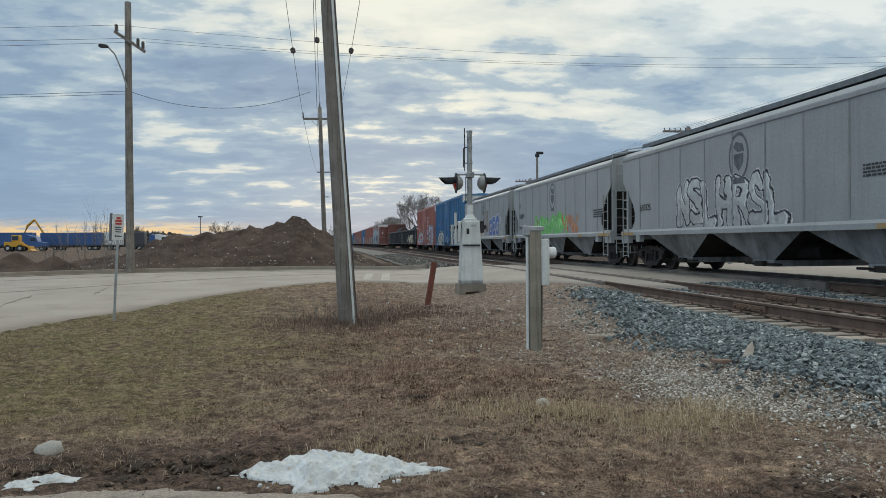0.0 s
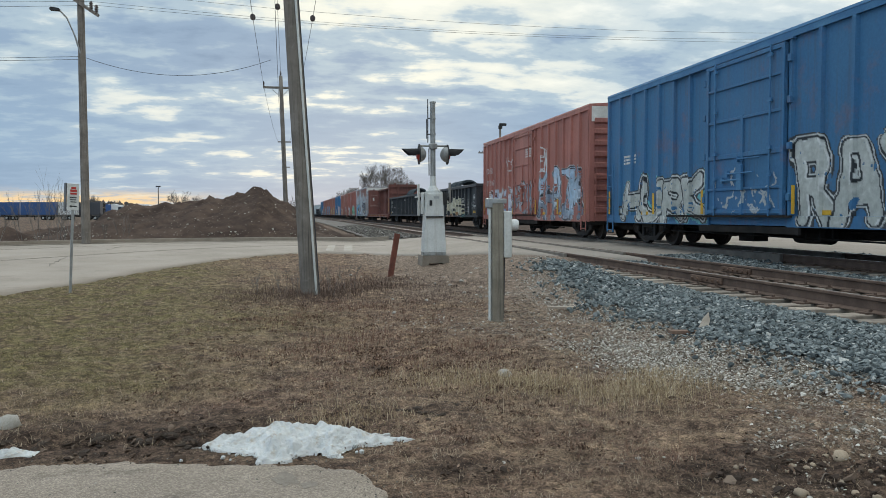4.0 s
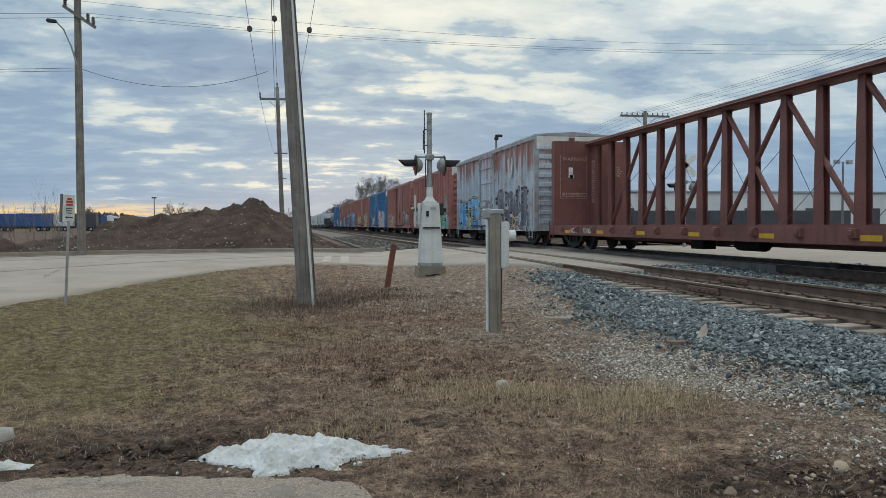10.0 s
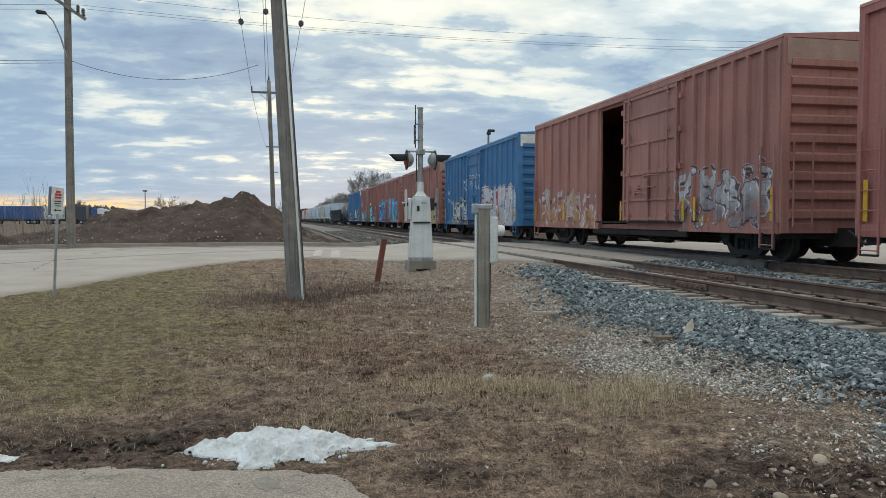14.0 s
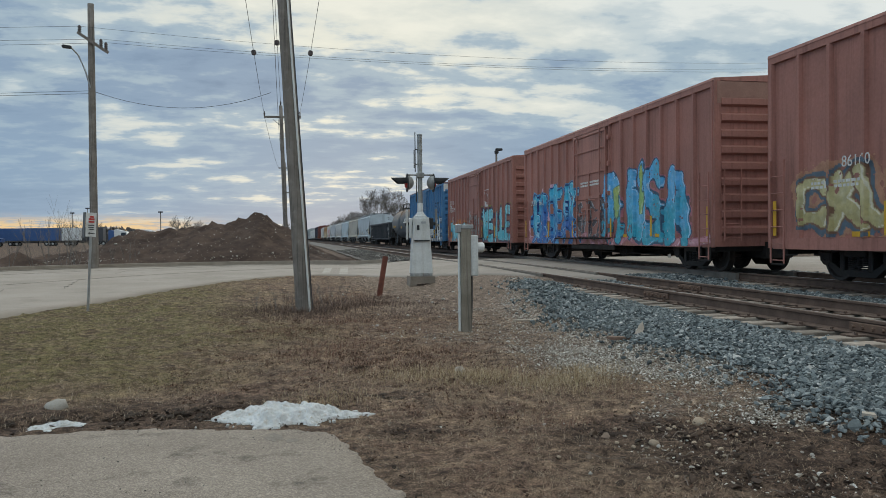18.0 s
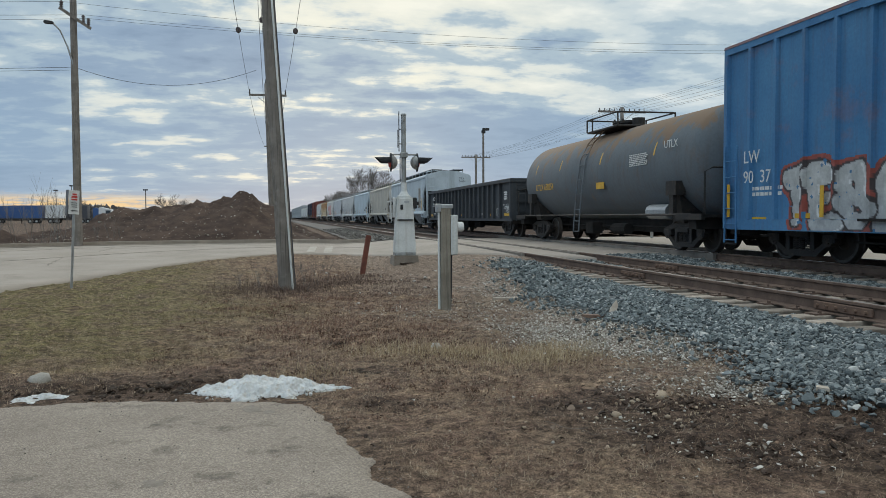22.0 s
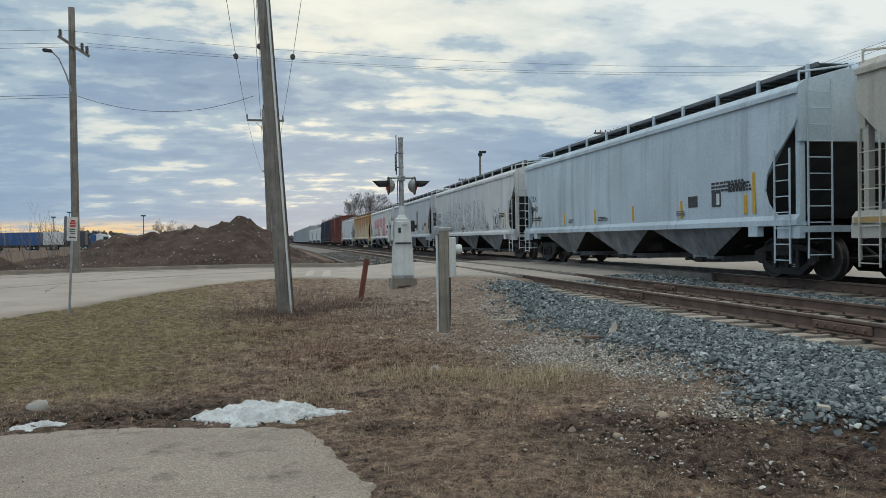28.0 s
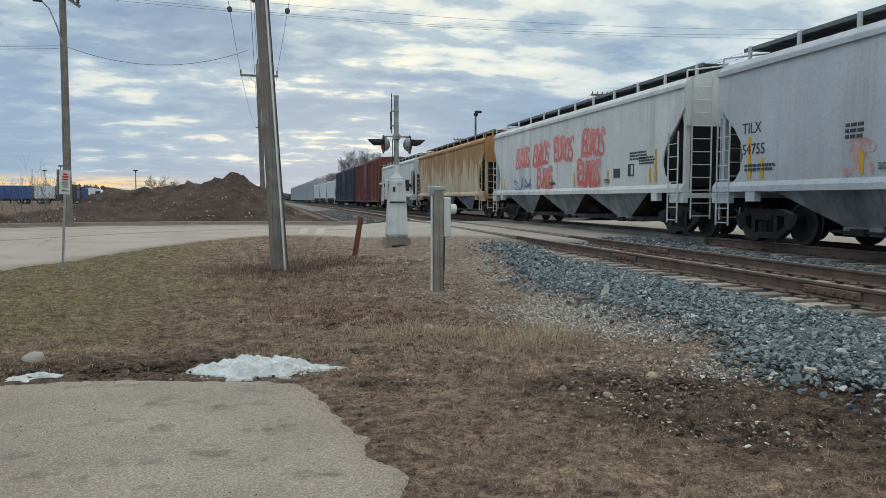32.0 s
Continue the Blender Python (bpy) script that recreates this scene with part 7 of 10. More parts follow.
    lettering("LW", 0.22, 6.4, 2.3, car, WHITE, x=-1.618)
    lettering("9174", 0.22, 6.4, 1.85, car, WHITE, x=-1.618)
    plate(-6.9, -6.2, 1.0, 1.2, car, YELLOW, x=-1.545)
    car, l = box_car("brown boxcar with yellow and tan spray lettering", 220.6, 235.6, oxide("brown_yellow_tag", BROWN, BROWN2), None, (-1.4, 1.4), white_end=surf("brown_board_b", (0.36, 0.28, 0.24), (0.28, 0.2, 0.16), 2, 0.7))
    spray(car, [(-7.0, -1.6, 0.68, 2.15, "ZAUVEO", dict(fill=(0.50, 0.30, 0.08), top=(0.66, 0.48, 0.12), line=(0.06, 0.07, 0.10), edge=0.045, rim=(0.30, 0.46, 0.56), band=0.05, shade=(0.10, 0.12, 0.16), cloud=(0.40, 0.20, 0.13), reach=0.22, fat=0.2, wild=0.12)), (1.5, 6.7, 0.95, 1.95, "CKUDUN", dict(fill=(0.42, 0.36, 0.17), top=(0.52, 0.46, 0.24), line=(0.20, 0.11, 0.07), edge=0.035, cloud=(0.42, 0.22, 0.14), reach=0.2, shade=(0.10, 0.14, 0.18), fat=0.2, wild=0.07, worn=0.15)), (-1.3, 1.2, 0.85, 1.7, "OX", dict(fill=(0.46, 0.40, 0.22), line=(0.10, 0.08, 0.07), fat=0.10, wild=0.2, worn=0.5)), (1.9, 2.7, 2.5, 3.0, "ZV", dict(line=(0.6, 0.58, 0.55), edge=0.013, fat=0.03, wild=0.14, worn=0.2))], 23, label="yellow, tan and pale blue spray lettering")
    lettering("86160", 0.2, 5.4, 2.06, car, WHITE, x=-1.618)
    bars(6.3, 1.8, 2, 1.2, 0.05, car, WHITE, x=-1.545)
    car, l = box_car("brown boxcar with cyan, blue and pink spray painting", 237.75, 252.55, oxide("brown_cyan_piece", BROWN, BROWN2), None, (-1.35, 1.45), white_end=surf("brown_board_c", (0.30, 0.17, 0.13), (0.24, 0.13, 0.1), 2, 0.7))
    pinkband = dict(fill=(0.52, 0.24, 0.27), top=(0.60, 0.34, 0.38), line=(0.40, 0.16, 0.18), edge=0.05, fat=0.4, wild=0.12, worn=0.2)
    spray(car, [(-7.0, -1.1, 0.64, 1.05, "UUUUUU", pinkband), (-6.2, -1.1, 0.66, 2.75, "AWSA", dict(fill=(0.05, 0.36, 0.48), top=(0.12, 0.42, 0.70), line=(0.05, 0.10, 0.16), edge=0.05, rim=(0.42, 0.16, 0.18), band=0.04, fat=0.26, wild=0.12)), (-3.9, -3.2, 1.6, 2.85, "I", dict(fill=(0.30, 0.48, 0.16), top=(0.42, 0.52, 0.12), line=(0.08, 0.18, 0.16), fat=0.22, wild=0.1)), (-2.2, -1.5, 1.5, 2.4, "I", dict(fill=(0.30, 0.44, 0.16), top=(0.40, 0.48, 0.14), line=(0.08, 0.18, 0.16), fat=0.2, wild=0.1)), (4.9, 6.9, 0.64, 1.5, "UO", dict(pinkband, fat=0.3)), (3.9, 5.3, 1.6, 2.75, "V", dict(fill=(0.60, 0.34, 0.42), top=(0.66, 0.42, 0.48), line=(0.5, 0.26, 0.32), edge=0.04, fat=0.22, wild=0.1)), (1.2, 6.3, 0.66, 2.55, "ANSEAK", dict(fill=(0.05, 0.16, 0.44), top=(0.07, 0.44, 0.62), line=(0.02, 0.05, 0.18), edge=0.05, rim=(0.10, 0.34, 0.60), band=0.04, fat=0.25, wild=0.14)), (-1.2, 1.2, 0.85, 1.95, "RMEB", dict(fill=(0.08, 0.07, 0.08), line=(0.44, 0.40, 0.40), edge=0.02, fat=0.2, wild=0.14, worn=0.3)), (-1.4, 1.4, 0.62, 0.9, "UUU", dict(pinkband, worn=0.35))], 25, label="cyan, blue and pink spray painting")
    lettering("UCRY", 0.22, 6.5, 2.12, car, WHITE, x=-1.618)
    lettering("8613", 0.22, 5.43, 2.1, car, WHITE, x=-1.618)
    bars(0.8, 2.6, 2, 1.6, 0.06, car, WHITE, x=-1.66)
    car, l = box_car("red-brown boxcar with turquoise and orange spray lettering", 254.5, 269.2, oxide("brown_turquoise_tag", (0.34, 0.15, 0.118), BROWN2), None, (-1.45, 1.45), white_end=surf("brown_board_d", (0.28, 0.13, 0.1), (0.22, 0.1, 0.08), 2, 0.7))
    spray(car, [(-6.9, -1.6, 0.64, 2.2, "WEILE", dict(fill=(0.12, 0.46, 0.54), top=(0.24, 0.60, 0.66), line=(0.05, 0.07, 0.10), edge=0.045, shade=(0.14, 0.07, 0.10), cloud=(0.30, 0.28, 0.06), reach=0.1, fat=0.24, wild=0.07)), (2.3, 6.7, 0.64, 1.65, "TNOUR", dict(fill=(0.04, 0.24, 0.34), top=(0.26, 0.58, 0.64), line=(0.05, 0.16, 0.20), edge=0.03, cloud=(0.50, 0.20, 0.08), reach=0.24, fat=0.24, wild=0.06)), (-1.3, 1.3, 0.82, 2.0, "SBN", dict(fill=(0.22, 0.18, 0.16), top=(0.38, 0.36, 0.34), line=(0.10, 0.07, 0.06), edge=0.04, fat=0.22, wild=0.18, worn=0.4)), (1.5, 2.5, 0.9, 1.7, "HE", dict(fill=(0.24, 0.18, 0.14), top=(0.32, 0.26, 0.20), line=(0.14, 0.09, 0.07), fat=0.25, wild=0.1, worn=0.25)), (-2.9, -2.3, 2.5, 3.3, "S", dict(line=(0.62, 0.6, 0.58), edge=0.016, fat=0.03, wild=0.16, worn=0.2)), (5.9, 7.1, 2.45, 2.9, "HY", dict(line=(0.62, 0.6, 0.58), edge=0.03, fat=0.03, wild=0.12, worn=0.2))], 27, label="turquoise and orange spray lettering")
    lettering("CO  ER", 0.25, 6.6, 2.85, car, WHITE, x=-1.618)
    lettering("17  38  93", 0.25, 6.5, 2.42, car, WHITE, x=-1.618)
    bars(6.3, 2.05, 6, 0.6, 0.05, car, WHITE, x=-1.545)
    car, l = box_car("blue boxcar with white-and-black spray lettering", 271.2, 286.0, blue("blue_black_white_tag"), bluetrim, (-1.4, 1.46), white_end=fadedwhite, roofmat=surf("rusty_blue_roof", (0.2, 0.09, 0.06), (0.12, 0.10, 0.14), 2, 0.7))
    spray(car, [(-6.9, -1.6, 0.64, 2.15, "AWIVE", dict(fill=(0.52, 0.53, 0.53), top=(0.64, 0.65, 0.65), line=(0.02, 0.02, 0.025), edge=0.07, rim=(0.50, 0.33, 0.05), band=0.03, shade=(0.025, 0.025, 0.03), fat=0.19, wild=0.09, shine=0.1)), (1.6, 5.5, 0.64, 1.75, "TEBEL", dict(fill=(0.36, 0.37, 0.37), top=(0.44, 0.44, 0.42), line=(0.06, 0.05, 0.05), edge=0.04, shade=(0.30, 0.08, 0.06), fat=0.23, wild=0.07, worn=0.15)), (-0.4, 1.2, 2.9, 3.5, "KAZY", dict(line=(0.03, 0.04, 0.07), edge=0.013, fat=0.03, wild=0.08)), (-6.4, -4.3, 2.6, 3.3, "BSDUS", dict(line=(0.03, 0.05, 0.10), edge=0.013, fat=0.03, wild=0.06, lean=0.2))], 29, label="white and black spray lettering with yellow edges")
    lettering("LW", 0.26, 6.68, 1.96, car, WHITE, x=-1.618)
    lettering("90  37", 0.26, 6.68, 1.55, car, WHITE, x=-1.618)
    bars(6.5, 1.4, 2, 1.0, 0.07, car, WHITE, x=-1.545)
    plate(6.0, 6.6, 0.72, 0.86, car, YELLOW, x=-1.545)
    # tank car
    car, l = tank_car("black tank car with rusty brown top", 287.2, 300.9, paint("tank_black", (0.108, 0.125, 0.138), (0.128, 0.142, 0.152), 0.5, 0.8, (0.10, 0.075, 0.058), 0.3, spots=(0.15, 0.09, 0.055), spot_amount=0.3, rust_top=((0.19, 0.12, 0.07), 2.5, 3.35)))
    lettering("UTLX 650254", 0.24, 5.05, 1.85, car, YELLOW, x=-1.44)
    lettering("UTLX", 0.2, -5.05, 2.6, car, WHITE, x=-1.44)
    bars(-3.05, 2.55, 7, 1.0, 0.03, car, WHITE, x=-1.44)
    plate(-1.3, -0.7, 1.72, 1.92, car, YELLOW, "placard", -1.43, "yellow warning panel")
    car, l = gondola("black gondola car with a row of ribs", 302.1, 320.9, paint("gondola_black_third", GON, GON2, 1.2, 0.6, (0.07, 0.06, 0.05), 0.45))
    spray(car, [(-9.15, -8.0, 1.24, 1.44, "SUTWAN", dict(line=(0.46, 0.46, 0.45), edge=0.013, fat=0.03, wild=0.05)), (-9.1, -8.4, 1.06, 1.22, "NESU", dict(line=(0.46, 0.46, 0.45), edge=0.012, fat=0.03, wild=0.05))], 47, label="white scribbled tags")
    lettering("NKCF", 0.21, 7.76, 1.9, car, WHITE, x=-1.588)
    lettering("3523", 0.21, 7.76, 1.52, car, WHITE, x=-1.588)
    bars(7.4, 1.05, 2, 0.6, 0.05, car, WHITE, x=-1.588)
    bars(-8.5, 1.9, 4, 0.4, 0.06, car, WHITE, x=-1.588)
    heap("dark tangled wire scrap in a gondola", 311.5, 9.2, 1.35, 2.66, SCRAP, 1.2, 13)
    # light covered hoppers
    def end_text(car, l, a, b):
        for k, words in enumerate((a, b)):
            t = lettering(words, 0.13, 0, 0, car, BLACKPAINT)
            t.data.transform(Matrix(((0, -1, 0, 0.75), (1, 0, 0, -l - 0.02 + 1.612), (0, 0, 1, 3.42 - 0.2 * k), (0, 0, 0, 1))))

    def light(name, a, st=(0.20, 0.21, 0.215), amount=0.5, spots=None, rust=None):
        a = tuple(c * 1.2 for c in a)
        m = paint(name, a, tuple(c * 0.84 for c in a), 0.5, 0.8, st, amount, spots, 0.4, rust_top=rust, streak_scale=(1.0, 3.2, 0.16), spec=0.1)
        m.node_tree.nodes["Principled BSDF"].inputs["Specular Tint"].default_value = (0.35, 0.35, 0.35, 1)
        return m
    car, l = hopper("pale blue-grey covered hopper with black scribbled tags", 322.0, 338.8, light("hopper_blue_grey", (0.41, 0.455, 0.48)), 3, False, True, YELLOW)
    ink = dict(line=(0.05, 0.05, 0.055), edge=0.022, fat=0.2, wild=0.06)
    spray(car, [(1.1, 3.3, 1.3, 1.9, "BUDS", ink), (0.7, 1.2, 1.5, 1.95, "H", dict(ink, fat=0.05)), (3.3, 3.8, 1.5, 1.85, "SX", dict(ink, fat=0.05)), (-2.9, 0.3, 1.28, 2.1, "KUIL", dict(ink, edge=0.028, fat=0.12)), (4.6, 5.5, 1.35, 1.75, "JAX", dict(ink, fat=0.05, worn=0.3)), (6.6, 7.3, 1.7, 2.6, "AX", dict(ink, fat=0.04, wild=0.12))], 31, label="black outlined spray tags")
    lettering("TILX", 0.2, 7.2, 2.2, car, BLACKPAINT)
    lettering("54634", 0.2, 7.2, 1.82, car, BLACKPAINT)
    end_text(car, l, "TILX", "54634")
    plate(-4.8, -4.3, 1.65, 1.95, car, BLACKPAINT, "data_plate", -1.606, "dark data plate")
    bars(-5.5, 2.0, 3, 1.0, 0.05, car, BLACKPAINT)
    car, l = hopper("weathered beige covered hopper", 340.3, 356.4, light("hopper_beige", (0.43, 0.40, 0.345), (0.26, 0.20, 0.14), 0.5), 3, True, True, None)
    lettering("CITX", 0.25, 6.29, 2.3, car, BLACKPAINT)
    lettering("222122", 0.25, 6.29, 1.88, car, BLACKPAINT)
    end_text(car, l, "CITX", "222122")
    bars(6.2, 1.6, 2, 0.9, 0.05, car, BLACKPAINT)
    plate(-5.6, -5.2, 1.5, 1.75, car, BLACKPAINT, "data_plate", -1.606, "dark data plate")
    for y in (4.2, 1.8, -0.6, -3.0):
        plate(y, y + 0.5, 1.1, 1.2, car, YELLOW, x=-1.634)
    car, l = hopper("pale blue-grey covered hopper with yellow strips", 357.9, 374.0, light("hopper_sky_grey", (0.42, 0.48, 0.51)), 3, False, True, YELLOW)
    lettering("TILX", 0.22, 7.3, 2.25, car, BLACKPAINT)
    lettering("54447", 0.22, 7.3, 1.85, car, BLACKPAINT)
    end_text(car, l, "TILX", "54447")
    bars(7.2, 1.6, 2, 1.0, 0.05, car, BLACKPAINT)
    plate(-4.6, -4.2, 1.55, 1.8, car, BLACKPAINT, "data_plate", -1.606, "dark data plate")
    bars(-5.2, 2.0, 3, 1.2, 0.05, car, BLACKPAINT)
    car, l = hopper("off-white covered hopper with outlined black spray lettering", 375.5, 392.0, light("hopper_off_white", (0.50, 0.50, 0.485)), 3, False, True, YELLOW)
    ink = dict(fill=(0.40, 0.41, 0.41), top=(0.46, 0.47, 0.46), line=(0.05, 0.05, 0.06), edge=0.028, fat=0.22, wild=0.06)
    spray(car, [(3.2, 6.2, 1.3, 2.35, "WNBS", ink), (0.9, 3.0, 1.3, 2.75, "RSM", dict(ink, fat=0.18)), (-1.4, 0.5, 1.3, 2.6, "SU", dict(ink, fat=0.2)), (-4.3, -1.6, 1.3, 2.6, "UUL", dict(ink, fat=0.17)), (-6.2, -5.0, 1.35, 2.2, "EW", dict(ink, fat=0.1, wild=0.12))], 33, label="grey spray lettering with black outlines")
    lettering("AGPX", 0.24, 7.25, 2.18, car, BLACKPAINT)
    lettering("11263", 0.24, 7.25, 1.78, car, BLACKPAINT)
    end_text(car, l, "AGPX", "11263")
    car, l = hopper("light grey covered hopper with a faded side", 393.7, 410.0, light("hopper_light_grey", (0.42, 0.43, 0.44), (0.30, 0.29, 0.28), 0.45), 3, False, True, YELLOW)
    spray(car, [(3.6, 4.5, 1.3, 1.85, "JR", dict(line=(0.52, 0.30, 0.27), edge=0.04, fat=0.06, wild=0.08, worn=0.4))], 35, label="faint pink spray tag")
    lettering("TILX", 0.22, 7.2, 2.22, car, BLACKPAINT)
    lettering("54755", 0.22, 7.2, 1.8, car, BLACKPAINT)
    end_text(car, l, "TILX", "54755")
    bars(7.1, 1.55, 2, 0.9, 0.05, car, BLACKPAINT)
    bars(4.3, 2.1, 3, 0.3, 0.06, car, BLACKPAINT)
    car, l = hopper("white covered hopper with red spray tags", 411.4, 427.3, light("hopper_white_red_tags", (0.52, 0.515, 0.49)), 3, False, True, YELLOW)
    red = dict(fill=(0.60, 0.13, 0.11), top=(0.64, 0.20, 0.17), line=(0.50, 0.10, 0.09), edge=0.02, cloud=(0.60, 0.36, 0.33), reach=0.05, fat=0.19, wild=0.03, lean=0.1)
    spray(car, [(y - 0.2, y + 1.45, z, z + 0.75, "EUROS", red) for y, z in ((3.4, 2.05), (1.3, 2.1), (-0.9, 2.15), (-3.3, 2.2), (0.9, 1.28), (-3.0, 1.28))] + [(3.1, 5.0, 1.3, 1.65, "SJUX", dict(line=(0.10, 0.22, 0.42), edge=0.025, fat=0.05, wild=0.06))], 37, label="red spray tags")
    bars(-5.2, 2.1, 3, 0.9, 0.05, car, BLACKPAINT)
    plate(-4.6, -4.2, 1.5, 1.75, car, BLACKPAINT, "data_plate", -1.606, "dark data plate")
    hopper("rusty tan covered hopper", 429.0, 445.5, light("hopper_rusty_tan", (0.47, 0.39, 0.27), (0.30, 0.13, 0.05), 0.8, (0.34, 0.18, 0.08), ((0.33, 0.16, 0.06), 1.4, 3.0)), 3, False, True, None)
    hopper("white covered hopper with a grimy lower side", 447.2, 463.6, light("hopper_white_far", (0.52, 0.52, 0.50)), 3, False, True, YELLOW)
    box_car("bright red high boxcar with white lettering", 466.0, 486.5, oxide("far_red", (0.17, 0.045, 0.035), (0.13, 0.04, 0.03)), None, (-1.8, 1.8), 8, top=4.7)
    box_car("dark blue-black high boxcar", 488.6, 512.0, paint("far_navy", (0.030, 0.036, 0.062), (0.04, 0.045, 0.06), 0.8), None, (-1.8, 1.8), 9, top=4.7)
    far_white = light("hopper_white_tail", (0.52, 0.52, 0.50))
    for a in (514.2, 531.5, 548.8):
        hopper("white covered hopper near the train's end", a, a + 15.8, far_white, 3, False, True, None)
    rack = paint("rack_grey", (0.36, 0.39, 0.40), (0.30, 0.32, 0.33), 0.5)
    for a in (567.5, 596, 624.5, 653, 681.5):
        auto_rack("tall pale grey autorack car", a, a + 27.2, rack)


consist()


def motions():
    for car, s in MOVING:
        rows = []
        for t in range(0, 33, 2):
            y = s - SPEED * t
            slope = (float(bend(y + 2)) - float(bend(y - 2))) / 4
            rows.append((float(t), pose(XT - float(bend(y)), y, ZT, 0, 0, math.degrees(math.atan(slope)))))
        walk(car, rows)
    # the wheels roll along: one turning each for the leading and the trailing axles
    rolled = {}
    rate = math.degrees(SPEED / FPS / 0.42)
    for w, k in SPINNING:
        if k not in rolled:
            walk(w, [(i / FPS, pose(0, k * AXLE, 0.42, rate * i)) for i in range(0, 961)])
            rolled[k] = w
        else:
            src = rolled[k].animation_data
            w.rotation_mode = "QUATERNION"
            w.animation_data_create()
            w.animation_data.action = src.action
            w.animation_data.action_slot = src.action_slot

# ---- things beside the line ----
RED_GLOW = glowing("red_lamp_glass", (0.30, 0.03, 0.02), 0.08)
BLACKMETAL = surf("matt_black_hood", (0.022, 0.023, 0.025), (0.035, 0.035, 0.036), 6, 0.7)
SILVERPAINT = surf("dull_aluminium_paint", (0.40, 0.42, 0.42), (0.30, 0.31, 0.31), 5, 0.5, 0.3)
MASTPAINT = surf("weathered_mast_paint", (0.36, 0.37, 0.36), (0.22, 0.22, 0.21), 4, 0.55, 0.4, streak=(0.16, 0.11, 0.08), streak_amount=0.5)


def flasher(x, z, s, parent, y=-0.05):
    """One crossing lamp facing along the road, s is its side."""
    bm = bmesh.new()
    rod(bm, (x, y, z), (x + s * 0.02, y, z), 0.26, 28)
    disc = part("background_disc", bm, BLACKMETAL, parent, "black round background disc")
    bm = bmesh.new()
    prof = [(0.0, 0.20), (0.06, 0.19), (0.13, 0.14), (0.17, 0.06)]
    rings = [[bm.verts.new((x - s * a, y + r * math.cos(2 * math.pi * i / 20), z + r * math.sin(2 * math.pi * i / 20))) for i in range(20)] for a, r in prof]
    for a, b in zip(rings, rings[1:]):
        for i in range(20):
            bm.faces.new((a[i], a[(i + 1) % 20], b[(i + 1) % 20], b[i]))
    bm.faces.new(rings[-1])
    bmesh.ops.recalc_face_normals(bm, faces=bm.faces)
    part("lamp_housing", bm, MASTPAINT, disc, "dull grey lamp housing", smooth=True)
    bm = bmesh.new()
    n = 14
    rings = []
    for d, r in ((0.02, 0.18), (0.46, 0.17)):
        rings.append([bm.verts.new((x + s * (d if d < 0.1 else d - 0.16 * (1 - math.sin(math.pi * i / n)) * 1.2), y + r * math.cos(math.pi * i / n), z - 0.02 + r * 0.95 * math.sin(math.pi * i / n))) for i in range(n + 1)])
    for i in range(n):
        bm.faces.new((rings[0][i], rings[0][i + 1], rings[1][i + 1], rings[1][i]))
    r2 = bmesh.ops.solidify(bm, geom=bm.faces[:], thickness=0.008)
    part("hood", bm, BLACKMETAL, disc, "long black hood")
    bm = bmesh.new()
    rod(bm, (x + s * 0.02, y, z - 0.01), (x + s * 0.07, y, z - 0.01), 0.15, 20, 0.11)
    part("lens", bm, RED_GLOW, disc, "red lamp glass")


